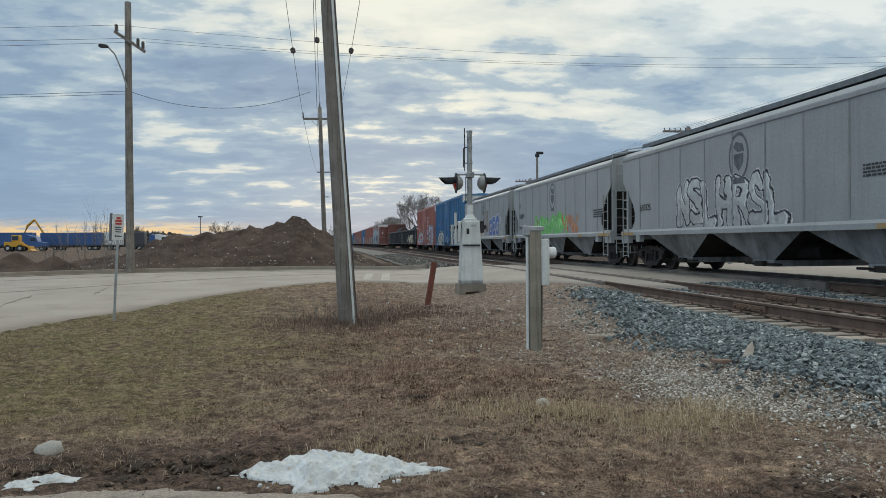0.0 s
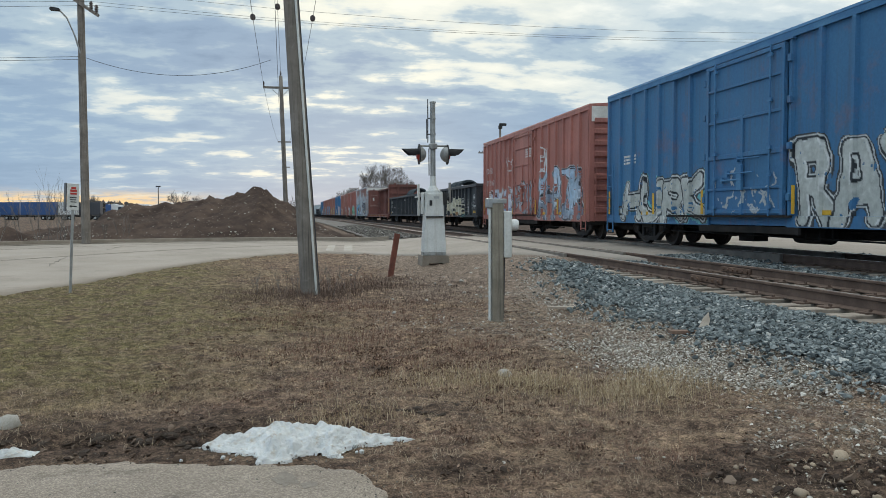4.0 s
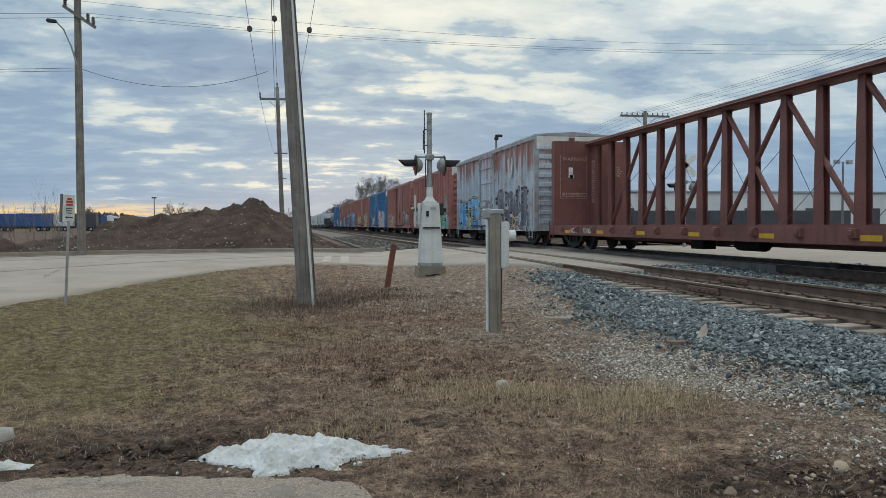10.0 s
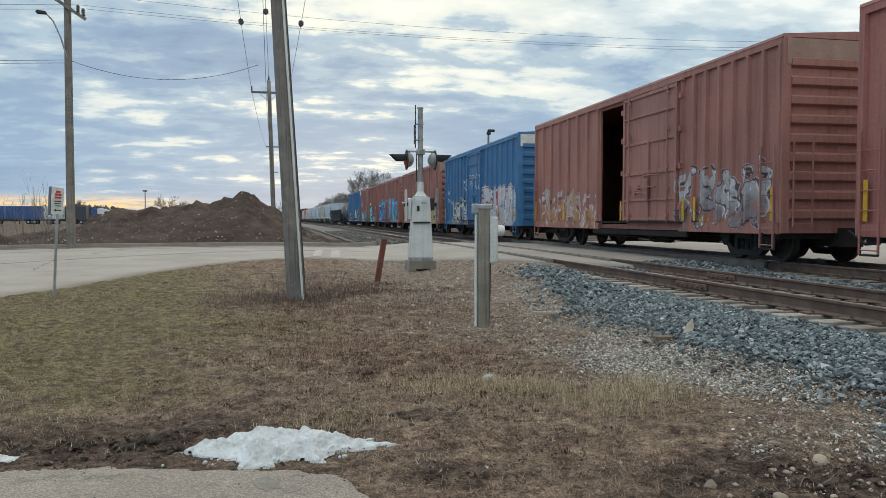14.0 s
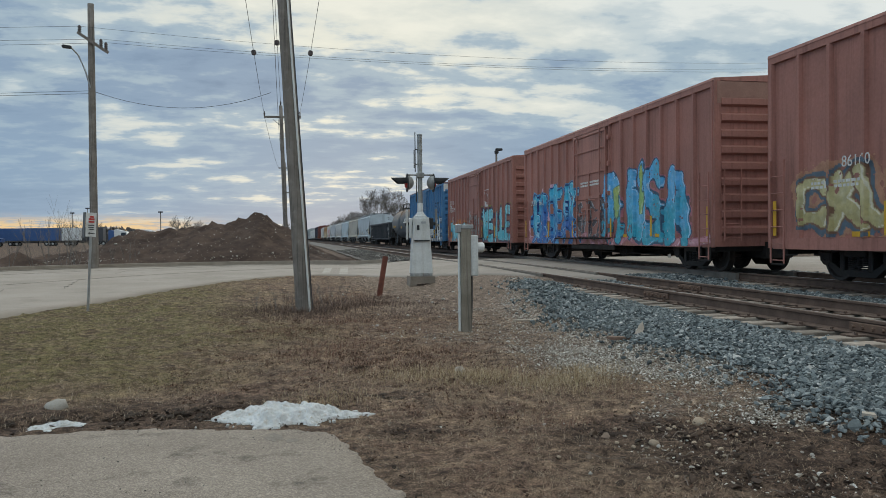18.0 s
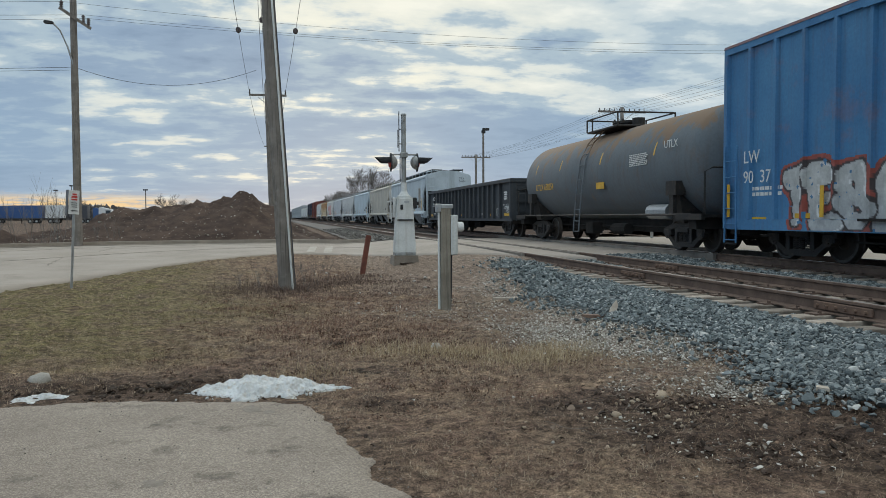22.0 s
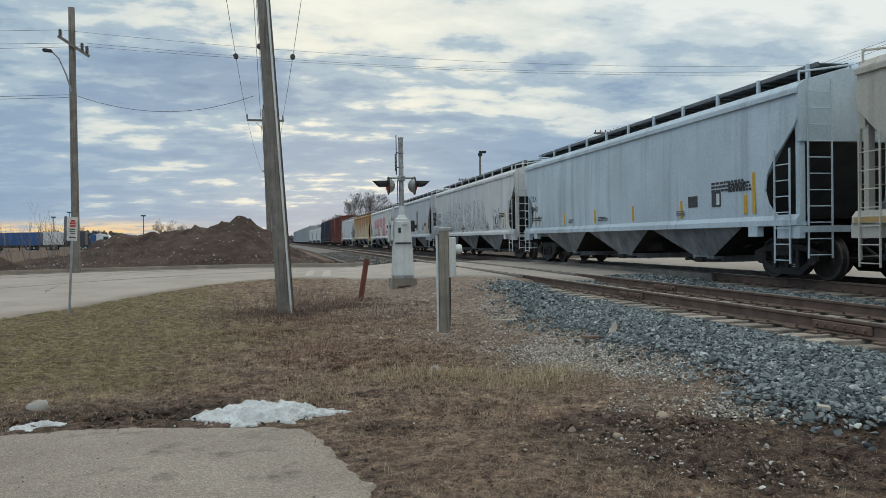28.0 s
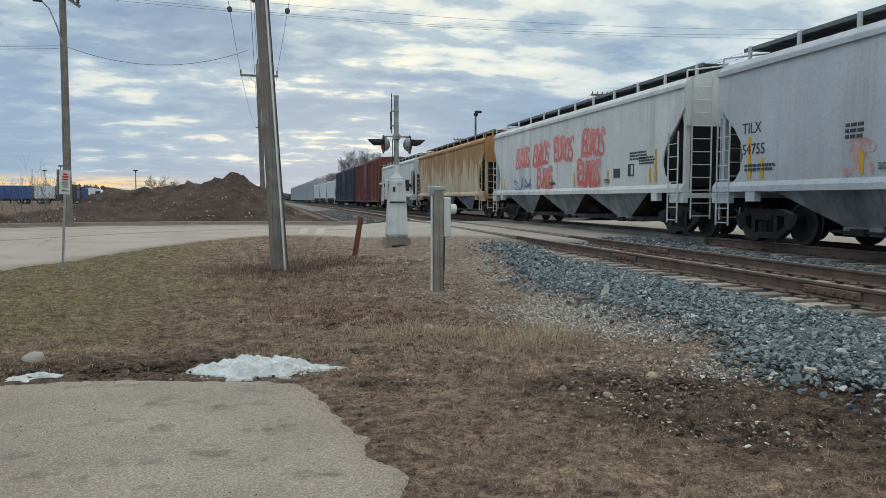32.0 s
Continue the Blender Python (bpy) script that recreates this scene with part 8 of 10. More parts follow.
def crossing_signal(m, label, cabinet=True):
    t = thing("crossing_signal", label, "crossing signal", m)
    bm = bmesh.new()
    prism(bm, [(-0.36, -0.06), (-0.18, -0.06), (-0.18, 0.05), (0.18, 0.05), (0.18, -0.06), (0.36, -0.06), (0.335, 0.24), (-0.335, 0.24)], -0.36, 0.36)
    part("foundation", bm, CONCRETE, t, "low concrete foundation block")
    bm = bmesh.new()
    rod(bm, (0, 0, 0.24), (0, 0, 4.2), 0.068, 16)
    rod(bm, (0, 0, 4.16), (0, 0, 4.2), 0.08, 16)
    for z in (3.0, 3.35, 3.75):
        rod(bm, (0, 0, z), (0, 0, z + 0.035), 0.078, 16)
    part("mast", bm, MASTPAINT, t)
    if cabinet:
        bm = bmesh.new()
        prism(bm, [(-0.30, 0.32), (0.30, 0.32), (0.29, 0.46), (0.215, 1.88), (-0.215, 1.88), (-0.29, 0.46)], -0.26, 0.20)
        for v in bm.verts:
            if v.co.z > 1:
                v.co.y *= 0.8
        bmesh.ops.bevel(bm, geom=bm.edges[:], offset=0.014, segments=2, affect="EDGES")
        up = part("gate_case", bm, GREYBOX, t, "pale tapered metal case with rust stains")
        bm = bmesh.new()
        prism(bm, [(-0.245, 1.24), (0.235, 1.24), (0.19, 1.84), (-0.19, 1.84)], -0.262, -0.20)
        bmesh.ops.bevel(bm, geom=bm.edges[:], offset=0.012, segments=1, affect="EDGES")
        part("case_door", bm, GREYBOX, up, "pale bolted access door")
        # black strip added as the shadow along the door's bottom edge
        part("door_shade_strip", boxes((-0.225, -0.285, 1.215, 0.215, -0.2, 1.25), bevel=0.008), BLACKMETAL, up, "dark strip standing in for shade under the door")
        part("latch", boxes((-0.14, -0.285, 1.52, -0.07, -0.258, 1.66), bevel=0.01), BLACKMETAL, up, "dark latch")
        part("plate", boxes((-0.03, -0.27, 1.70, 0.11, -0.258, 1.76)), SILVERPAINT, up)
        part("skirt", boxes((-0.285, -0.27, 0.24, 0.285, 0.21, 0.33), bevel=0.01), MASTPAINT, t, "stained grey base flange")
        bm = bmesh.new()
        lathed = [(0.19, 1.86), (0.19, 1.91), (0.15, 1.93), (0.11, 1.99), (0.085, 2.03), (0.08, 2.28), (0.0, 2.28)]
        rings = [[bm.verts.new((a * math.cos(2 * math.pi * k / 18), a * math.sin(2 * math.pi * k / 18), z)) for k in range(18)] for a, z in lathed[:-1]]
        for a, b in zip(rings, rings[1:]):
            for k in range(18):
                bm.faces.new((a[k], a[(k + 1) % 18], b[(k + 1) % 18], b[k]))
        bm.faces.new(rings[-1])
        bm.faces.new(rings[0])
        bmesh.ops.recalc_face_normals(bm, faces=bm.faces)
        part("collar", bm, GREYBOX, t, "flanged mast collar")
        part("gate_arm_bracket", boxes((-0.40, -0.03, 1.26, -0.355, 0.09, 2.08), (-0.48, -0.01, 1.72, -0.40, 0.05, 1.76), bevel=0.008), GREYBOX, t, "upright counterweight plate")
        part("gate_arm_bracket", boxes((0.425, -0.03, 1.58, 0.47, 0.09, 2.12), bevel=0.008), MASTPAINT, t, "upright counterweight plate")
        part("arm_hub", boxes((0.22, -0.08, 1.55, 0.36, 0.12, 1.86), bevel=0.02), BLACKMETAL, t, "dark gear hub")
        part("arm_hub", boxes((-0.32, -0.08, 1.3, -0.24, 0.12, 1.86), bevel=0.02), GREYBOX, t)
        part("shaft", rods(0.05, ((-0.42, 0.03, 1.70), (0.46, 0.03, 1.70)), seg=10), BLACKMETAL, t)
        for s in (-1, 1):
            rodm = bmesh.new()
            for y in (-0.18, 0.14):
                rod(rodm, (s * 0.27, y, 0.22), (s * 0.27, y, 0.34), 0.02, 6)
            part("anchor_bolts", rodm, STEEL, t)
    part("lamp_arm", rods(0.024, ((-0.40, -0.05, 3.06), (0.40, -0.05, 3.06)), ((-0.30, -0.05, 3.06), (-0.30, -0.05, 2.86)), ((0.30, -0.05, 3.06), (0.30, -0.05, 2.86)), seg=8), MASTPAINT, t)
    part("junction_box", boxes((-0.1, -0.12, 2.98, 0.1, 0.06, 3.12), bevel=0.01), MASTPAINT, t)
    flasher(-0.36, 2.84, -1, t)
    flasher(0.36, 2.84, 1, t)
    part("aerial", rods(0.014, ((-0.13, 0, 3.15), (-0.13, 0, 4.26)), ((-0.16, 0, 3.25), (-0.16, 0, 3.75)), ((-0.13, 0, 3.36), (0, 0, 3.36)), ((-0.13, 0, 3.77), (0, 0, 3.77)), ((-0.1, 0.02, 2.3), (-0.1, 0.02, 3.0))), STEEL, t)
    return t


crossing_signal(pose(3.47, 19.6, 0.19), "grey crossing signal mast with two hooded red lamps")
far_signal = crossing_signal(pose(16.2, 29.8, 0.20), "grey crossing signal beyond the tracks with red lamps", cabinet=False)
bm = bmesh.new()
for a in (45, -45):
    vs = box(bm, -0.6, -0.02, -0.11, 0.6, 0.0, 0.11)
    bmesh.ops.transform(bm, matrix=pose(0, -0.08, 3.75, 0, a, 0), verts=vs)
part("crossbuck", bm, WHITE, far_signal, "white crossed boards")


def meter_post():
    t = thing("meter_post", "weathered square wooden post with grey electrical boxes", "post", pose(2.645, 10.06, -0.02))
    bm = bmesh.new()
    box(bm, -0.07, -0.085, 0, 0.085, 0.085, 1.68, 0.008)
    part("post", bm, POSTWOOD, t)
    part("conduit", rods(0.021, ((-0.092, -0.03, 0.0), (-0.092, -0.03, 1.62)), seg=10), GREYBOX, t, "pale plastic conduit")
    part("top_box", boxes((-0.135, -0.08, 1.60, -0.06, 0.07, 1.735), (-0.07, -0.095, 1.66, 0.125, 0.09, 1.725), bevel=0.01), GALV, t, "grey metal cap")
    cab = part("meter_box", boxes((0.087, -0.11, 0.93, 0.195, 0.13, 1.56), bevel=0.012), GREYBOX, t, "pale grey meter box")
    bm = bmesh.new()
    rod(bm, (0.195, 0.0, 1.37), (0.29, 0.0, 1.37), 0.078, 20)
    rod(bm, (0.29, 0.0, 1.37), (0.305, 0.0, 1.37), 0.066, 20)
    part("meter", bm, WHITE, cab, "round white meter")
    part("cable", tube([(0.12, 0.02, 0.93), (0.115, 0.02, 0.5), (0.10, 0.03, 0.0)], 0.012), CABLE, t, "black cable")


meter_post()


def wood_pole(name, label, base, top, r0, r1, seg=18):
    t = thing(name, label, "utility pole", pose(*base))
    bm = bmesh.new()
    a, b = Vector((0, 0, -0.1)), Vector(top) - Vector(base)
    n = 10
    rings = []
    for k in range(n + 1):
        u = k / n
        c = a.lerp(b, u)
        r = (r0 + (r1 - r0) * u) * (1 + 0.015 * math.sin(k * 2.3))
        rings.append([bm.verts.new(c + Vector((r * math.cos(2 * math.pi * i / seg), r * math.sin(2 * math.pi * i / seg), 0))) for i in range(seg)])
    for p, q in zip(rings, rings[1:]):
        for i in range(seg):
            bm.faces.new((p[i], p[(i + 1) % seg], q[(i + 1) % seg], q[i]))
    bm.faces.new(rings[-1])
    bmesh.ops.recalc_face_normals(bm, faces=bm.faces)
    part("shaft", bm, POLEWOOD, t, smooth=True)
    return t, b


def insulator(bm, p, h=0.3, r=0.07):
    p = Vector(p)
    for k in range(4):
        rod(bm, p + Vector((0, 0, h * k / 4)), p + Vector((0, 0, h * k / 4 + h * 0.14)), r, 12, r * 0.7)
    rod(bm, p, p + Vector((0, 0, h)), r * 0.45, 8)


PORCELAIN = surf("dark_glazed_porcelain", (0.05, 0.04, 0.04), (0.08, 0.06, 0.055), 5, 0.25)
# the leaning pole on the verge
near_pole, np_top = wood_pole("utility_pole", "leaning grey wooden utility pole with a metal conduit", (0.22, 13.8, 0.06), (-0.40, 13.8, 11.6), 0.168, 0.095)
lean = -0.0537
part("conduit", rods(0.021, ((0.10, -0.15, 0.0), (0.05 + lean * 9.5, -0.105, 9.5)), seg=10), GREYBOX, near_pole, "bright metal riser conduit")
part("ground_wire", rods(0.012, ((0.155, -0.06, 0.0), (0.09 + lean * 9.5, -0.05, 9.5))), CABLE, near_pole)
part("crossarm", boxes((-1.55 - 0.4, -0.14, 10.6, 0.95, -0.03, 10.72)), POLEWOOD, near_pole)

# the street-light pole beyond the road
far_left, _ = wood_pole("street_lamp_pole", "tall grey wooden pole with street light and wires", (-8.62, 34.0, 0.3), (-8.60, 34.0, 11.75), 0.175, 0.13)
bm = bmesh.new()
vs = box(bm, -0.74, -0.06, -0.06, 0.74, 0.06, 0.06)
bmesh.ops.transform(bm, matrix=pose(0.13, -0.2, 9.74, 0, 34, 0), verts=vs)
part("crossarm", bm, POLEWOOD, far_left)
ARM = [(-0.40, -0.2, 10.1), (0.46, -0.2, 9.53), (0.66, -0.2, 9.40)]
for p in ARM:
    bm = bmesh.new()
    insulator(bm, p, 0.36, 0.085)
    part("insulator", bm, PORCELAIN, far_left)
part("lamp_arm", tube([(0, -0.1, 7.75), (-0.18, -0.25, 8.5), (-0.42, -0.4, 9.15), (-0.66, -0.5, 9.42)], 0.035, 8), GALV, far_left)
bm = bmesh.new()
prism(bm, [(-0.62, 9.38), (-0.66, 9.48), (-0.95, 9.52), (-1.02, 9.46), (-1.0, 9.40)], -0.62, -0.40)
part("lamp_head", bm, BLACKMETAL, far_left, "dark cobra-head street light")

# far pole of the same line
line_pole, _ = wood_pole("utility_pole", "distant grey wooden utility pole with crossarm", (-0.62, 48.0, 0.3), (-0.88, 48.0, 9.9), 0.15, 0.11)
part("crossarm", boxes((-1.3, -0.07, 8.82, 1.0, 0.05, 8.94)), POLEWOOD, line_pole)
part("brace", rods(0.02, ((-0.75, -0.05, 8.75), (-0.25, -0.05, 8.3)), ((0.2, -0.05, 8.75), (-0.25, -0.05, 8.3))), GALV, line_pole)
for x in (-1.27, -0.26, 0.93):
    bm = bmesh.new()
    insulator(bm, (x, 0, 8.94 if x != -0.26 else 9.58), 0.3, 0.06)
    part("insulator", bm, PORCELAIN, line_pole)


def wire(name, label, a, b, sag, r=0.012, n=16, group=""):
    pts = [Vector(a).lerp(Vector(b), i / n) - Vector((0, 0, sag * 4 * (i / n) * (1 - i / n))) for i in range(n + 1)]
    ob = part(name, tube(pts, r, 5), CABLE)
    tagged(ob, label, "cable", group=group)
    return ob


wl = "thin black overhead power line"
span = []
for (x0, z0), (x1, z1), (xi, zi, yi) in (((-1.95, 10.9), (-1.9, 9.35), (-1.15, 6.41, 20)), ((-0.62, 11.0), (-0.88, 10.1), (-0.48, 6.5, 20)), ((1.75, 10.9), (0.31, 9.45), (0.25, 6.5, 20))):
    wire("power_line", wl, (x0 * 0.75, 13.8, z0), (x1, 48, z1), 0.35, 0.010, group="lines along the track")
    # string insulators hang a little way along each line
    u = 0.567
    p = Vector((x0 * 0.75, 13.8, z0)).lerp(Vector((x1, 48, z1)), u) - Vector((0, 0, 0.35 * 4 * u * (1 - u)))
    bm = bmesh.new()
    for k in range(3):
        rod(bm, p + Vector((0, -0.12 + k * 0.1, 0.02)), p + Vector((0, -0.08 + k * 0.1, 0.02)), 0.11, 12, 0.08)
    tagged(part("line_insulator", bm, PORCELAIN), "dark disc insulator on an overhead line", "insulator", group="line insulators")
wire("power_line", wl, (-0.45, 13.8, 10.2), (-1.0, 48, 8.2), 0.5, 0.010, group="lines along the track")
# the next pole down the line
next_pole, _ = wood_pole("utility_pole", "far grey wooden utility pole with two short crossarms", (-1.15, 88.0, 0.3), (-1.3, 88.0, 10.2), 0.15, 0.11)
part("crossarm", boxes((-0.85, -0.07, 9.2, 0.6, 0.05, 9.32)), POLEWOOD, next_pole)
part("crossarm", boxes((-0.45, -0.07, 6.4, 0.45, 0.05, 6.5)), POLEWOOD, next_pole)
for (xa, za), (xb, zb) in (((-1.89, 9.25), (-1.95, 9.55)), ((-0.88, 9.9), (-1.3, 10.3)), ((0.31, 9.25), (-0.75, 9.55)), ((-1.0, 8.2), (-1.3, 6.5))):
    wire("power_line", wl, (xa, 48, za), (xb, 88, zb), 0.45, 0.010, group="lines along the track")
for (x, y, z), (xr, zr, sag), zl in (((-9.02, 33.8, 10.72), (58, 13.6, 1.9), 9.9), ((-8.16, 33.8, 10.2), (58, 13.5, 1.85), 9.6), ((-7.96, 33.8, 10.05), (58, 12.7, 1.55), 9.0)):
    wire("power_line", wl, (x, y, z), (xr, 34.0, zr), sag, 0.0062, 30, "lines along the road")
    wire("power_line", wl, (x, y, z), (-60, 33.5, zl), 0.6, 0.0075, 24, "lines along the road")
wire("service_drop", "slack thin black service cable between two poles", (-8.6, 34.0, 8.0), (-1.02, 33.9, 8.1), 0.72, 0.010)
for dz in (0.0, -0.12):
    wire("telephone_line", "thin black telephone cable overhead", (-8.6, 34.0, 8.0 + dz), (-60, 33.0, 6.9 + dz * 3), 0.5 + dz, 0.009)

# telegraph poles beyond the train
TELE = [(21.75, 45.0, 8.42), (21.0, 81.0, 8.2), (22.4, 12.0, 8.62)]
tele_top = []
for (x, y, z) in TELE:
    t, _ = wood_pole("telegraph_pole", "old telegraph pole with one long crossarm", (x, y, 0.2), (x, y, z + 0.15), 0.15, 0.11)
    part("crossarm", boxes((-1.65, -0.06, z - 0.42, 1.65, 0.05, z - 0.3)), POLEWOOD, t)
    part("brace", rods(0.02, ((-0.8, -0.06, z - 0.4), (0, -0.06, z - 1.0)), ((0.8, -0.06, z - 0.4), (0, -0.06, z - 1.0))), GALV, t)
    for k in range(10):
        bm = bmesh.new()
        insulator(bm, (-1.55 + k * 3.1 / 9, 0, z - 0.3), 0.16, 0.045)
        part("insulator", bm, PORCELAIN, t)
for k in (0, 1, 2, 4, 6, 8, 9):
    dx = -1.55 + k * 3.1 / 9
    wire("telegraph_line", "thin dark telegraph wire overhead", (21.75 + dx, 45, 8.27), (21.0 + dx, 81, 8.05), 0.4, 0.0062, 10, "telegraph wires")
    wire("telegraph_line", "thin dark telegraph wire overhead", (22.4 + dx, 12, 8.47), (21.75 + dx, 45, 8.27), 0.35, 0.0062, 10, "telegraph wires")
t, _ = wood_pole("yard_light_pole", "slim pole with a small yard light", (24.2, 90, 0.2), (24.2, 90, 12.0), 0.16, 0.12)
part("lamp_head", boxes((-0.1, -0.2, 11.85, 0.75, 0.2, 12.15), (-0.2, -0.2, 11.5, 0.25, 0.2, 11.9), bevel=0.05), BLACKMETAL, t, "small dark yard light")
t, _ = wood_pole("floodlight_pole", "tall yard pole with floodlights", (91, 114, 0.2), (91, 114, 11.8), 0.2, 0.15)
part("floodlights", boxes((-1.6, -0.3, 11.2, -0.8, 0.3, 11.9), (0.8, -0.3, 11.2, 1.6, 0.3, 11.9), (-1.6, -0.1, 11.5, 1.6, 0.1, 11.6)), SILVERPAINT, t)


# ---- sign and stake ----
def road_sign():
    t = thing("road_sign", "small white sign with red mark and black arrow", "sign", pose(-4.05, 14.8, 0.07, 0, 3, 28))
    part("post", boxes((-0.022, -0.011, 0, 0.022, 0.011, 1.99)), GALV, t, "galvanised steel post")
    face = part("sign_plate", boxes((-0.108, -0.03, 1.52, 0.09, -0.022, 2.0), bevel=0.004), WHITE, t)
    part("second_plate", boxes((-0.118, 0.02, 1.50, -0.102, 0.17, 2.01)), surf("sign_back", (0.10, 0.10, 0.10), None, 5, 0.5), t)
    redm = surf("sign_red", (0.5, 0.06, 0.05), None, 6, 0.6, bump=0)
    part("sign_mark", boxes((-0.06, -0.034, 1.85, 0.05, -0.03, 1.89), (-0.043, -0.034, 1.90, 0.035, -0.03, 1.94), (-0.06, -0.034, 1.80, 0.05, -0.03, 1.835)), redm, face, "red mark")
    part("small_print", boxes((-0.06, -0.034, 1.74, 0.05, -0.03, 1.757), (-0.06, -0.034, 1.70, 0.043, -0.03, 1.717), (-0.05, -0.034, 1.66, 0.05, -0.03, 1.677)), BLACKPAINT, face)
    bm = bmesh.new()
    prism(bm, [(-0.07, 1.59), (-0.035, 1.616), (-0.035, 1.60), (0.06, 1.60), (0.06, 1.58), (-0.035, 1.58), (-0.035, 1.564)], -0.034, -0.03)
    part("arrow", bm, BLACKPAINT, face, "black arrow")


road_sign()
bm = bmesh.new()
vs = prism(bm, [(-0.06, -0.02), (0.06, -0.02), (0.06, 0.03), (0.04, 0.03), (0.03, 0.0), (-0.03, 0.0), (-0.04, 0.03), (-0.06, 0.03)], -0.1, 0.98, "z")
bmesh.ops.transform(bm, matrix=pose(2.0, 16.75, 0.10, 3, 9, 15), verts=vs)
tagged(part("stake", bm, surf("rust_red_paint", (0.19, 0.065, 0.045), (0.13, 0.05, 0.036), 6, 0.8)), "leaning rust-red steel marker stake", "stake")

# ---- dirt mound beyond the road ----
DIRT = surf("dug_earth", (0.048, 0.033, 0.027), (0.094, 0.065, 0.051), 0.9, 0.95, fine=9, bump=1.0, spots=(0.14, 0.10, 0.076), spot_amount=0.4, spec=0.1, streak=(0.028, 0.02, 0.017), streak_amount=0.6, streak_scale=(1.6, 1.6, 0.5))
RIDGE = np.array([(-16, 0.3), (-12.5, 0.7), (-11, 1.0), (-10.0, 1.39), (-8.45, 2.02), (-7.1, 1.9), (-5.6, 2.17), (-4.85, 2.41), (-3.85, 2.32), (-2.7, 2.62), (-2.45, 2.9), (-2.04, 3.1), (-1.5, 2.83), (-1.0, 2.41), (-0.35, 2.02), (0.04, 1.6), (1.1, 0.94), (2.1, 0.4), (3.2, 0.2)])


def build_mound():
    xs, ys = np.arange(-16, 3.4, 0.14), np.arange(36.2, 48.5, 0.14)
    X, Y = np.meshgrid(xs, ys)
    top = np.interp(X, RIDGE[:, 0], RIDGE[:, 1])
    d = np.abs(Y - 42.0) / np.where(Y < 42, 5.6, 6.2)
    Z = 0.25 + (top - 0.25) * np.clip(1 - d, 0, 1) ** 0.85
    Z = Z + np.clip(1 - d, 0, 1) * (0.10 * wobble(X, Y, 1.4, 5) + 0.08 * wobble(X, Y, 3.6, 6) + 0.05 * wobble(X, Y, 9, 7) + 0.04 * wobble(X, Y, 19, 8))
    n, m = len(xs), len(ys)
    i, j = np.meshgrid(np.arange(n - 1), np.arange(m - 1))
    a = (j * n + i).ravel()
    ob = new("dirt_mound", soup("dirt_mound", np.stack([X, Y, Z], -1).reshape(-1, 3), np.stack([a, a + 1, a + n + 1, a + n], -1), DIRT, True))
    tagged(ob, "long heap of dark dug earth with pale stones", "dirt mound")
    for k, (cx, cy, r, h) in enumerate([(-19.5, 40.5, 3.5, 1.0), (-15.5, 39, 2.6, 0.7), (-23.5, 43, 3.4, 1.2), (-13.0, 38.2, 2.0, 0.6)]):
        xs, ys = np.linspace(cx - r, cx + r, 40), np.linspace(cy - r, cy + r, 40)
        X, Y = np.meshgrid(xs, ys)
        q = np.clip(1 - np.hypot(X - cx, Y - cy) / r, 0, 1)
        Z = 0.22 + h * q ** 0.9 * (1 + 0.3 * wobble(X, Y, 2.2, 20 + k)) + 0.05 * wobble(X, Y, 6, 30 + k) * q
        i, j = np.meshgrid(np.arange(39), np.arange(39))
        a = (j * 40 + i).ravel()
        ob = new("earth_mound", soup("earth_mound", np.stack([X, Y, Z], -1).reshape(-1, 3), np.stack([a, a + 1, a + 41, a + 40], -1), DIRT, True))
        tagged(ob, "low heap of dark dug earth beside the road", "earth mound", group="earth mounds")


build_mound()


# ---- snow left over ----
def snow_material():
    m = surf("old_snow", (0.60, 0.605, 0.60), (0.47, 0.475, 0.47), 6, 0.7, bump=0.9, fine=38, spots=(0.42, 0.36, 0.28), spot_amount=0.75)
    p = m.node_tree.nodes["Principled BSDF"]
    p.inputs["Subsurface Weight"].default_value = 0.25
    p.inputs["Subsurface Radius"].default_value = (0.02, 0.025, 0.03)
    return m


SNOW = snow_material()


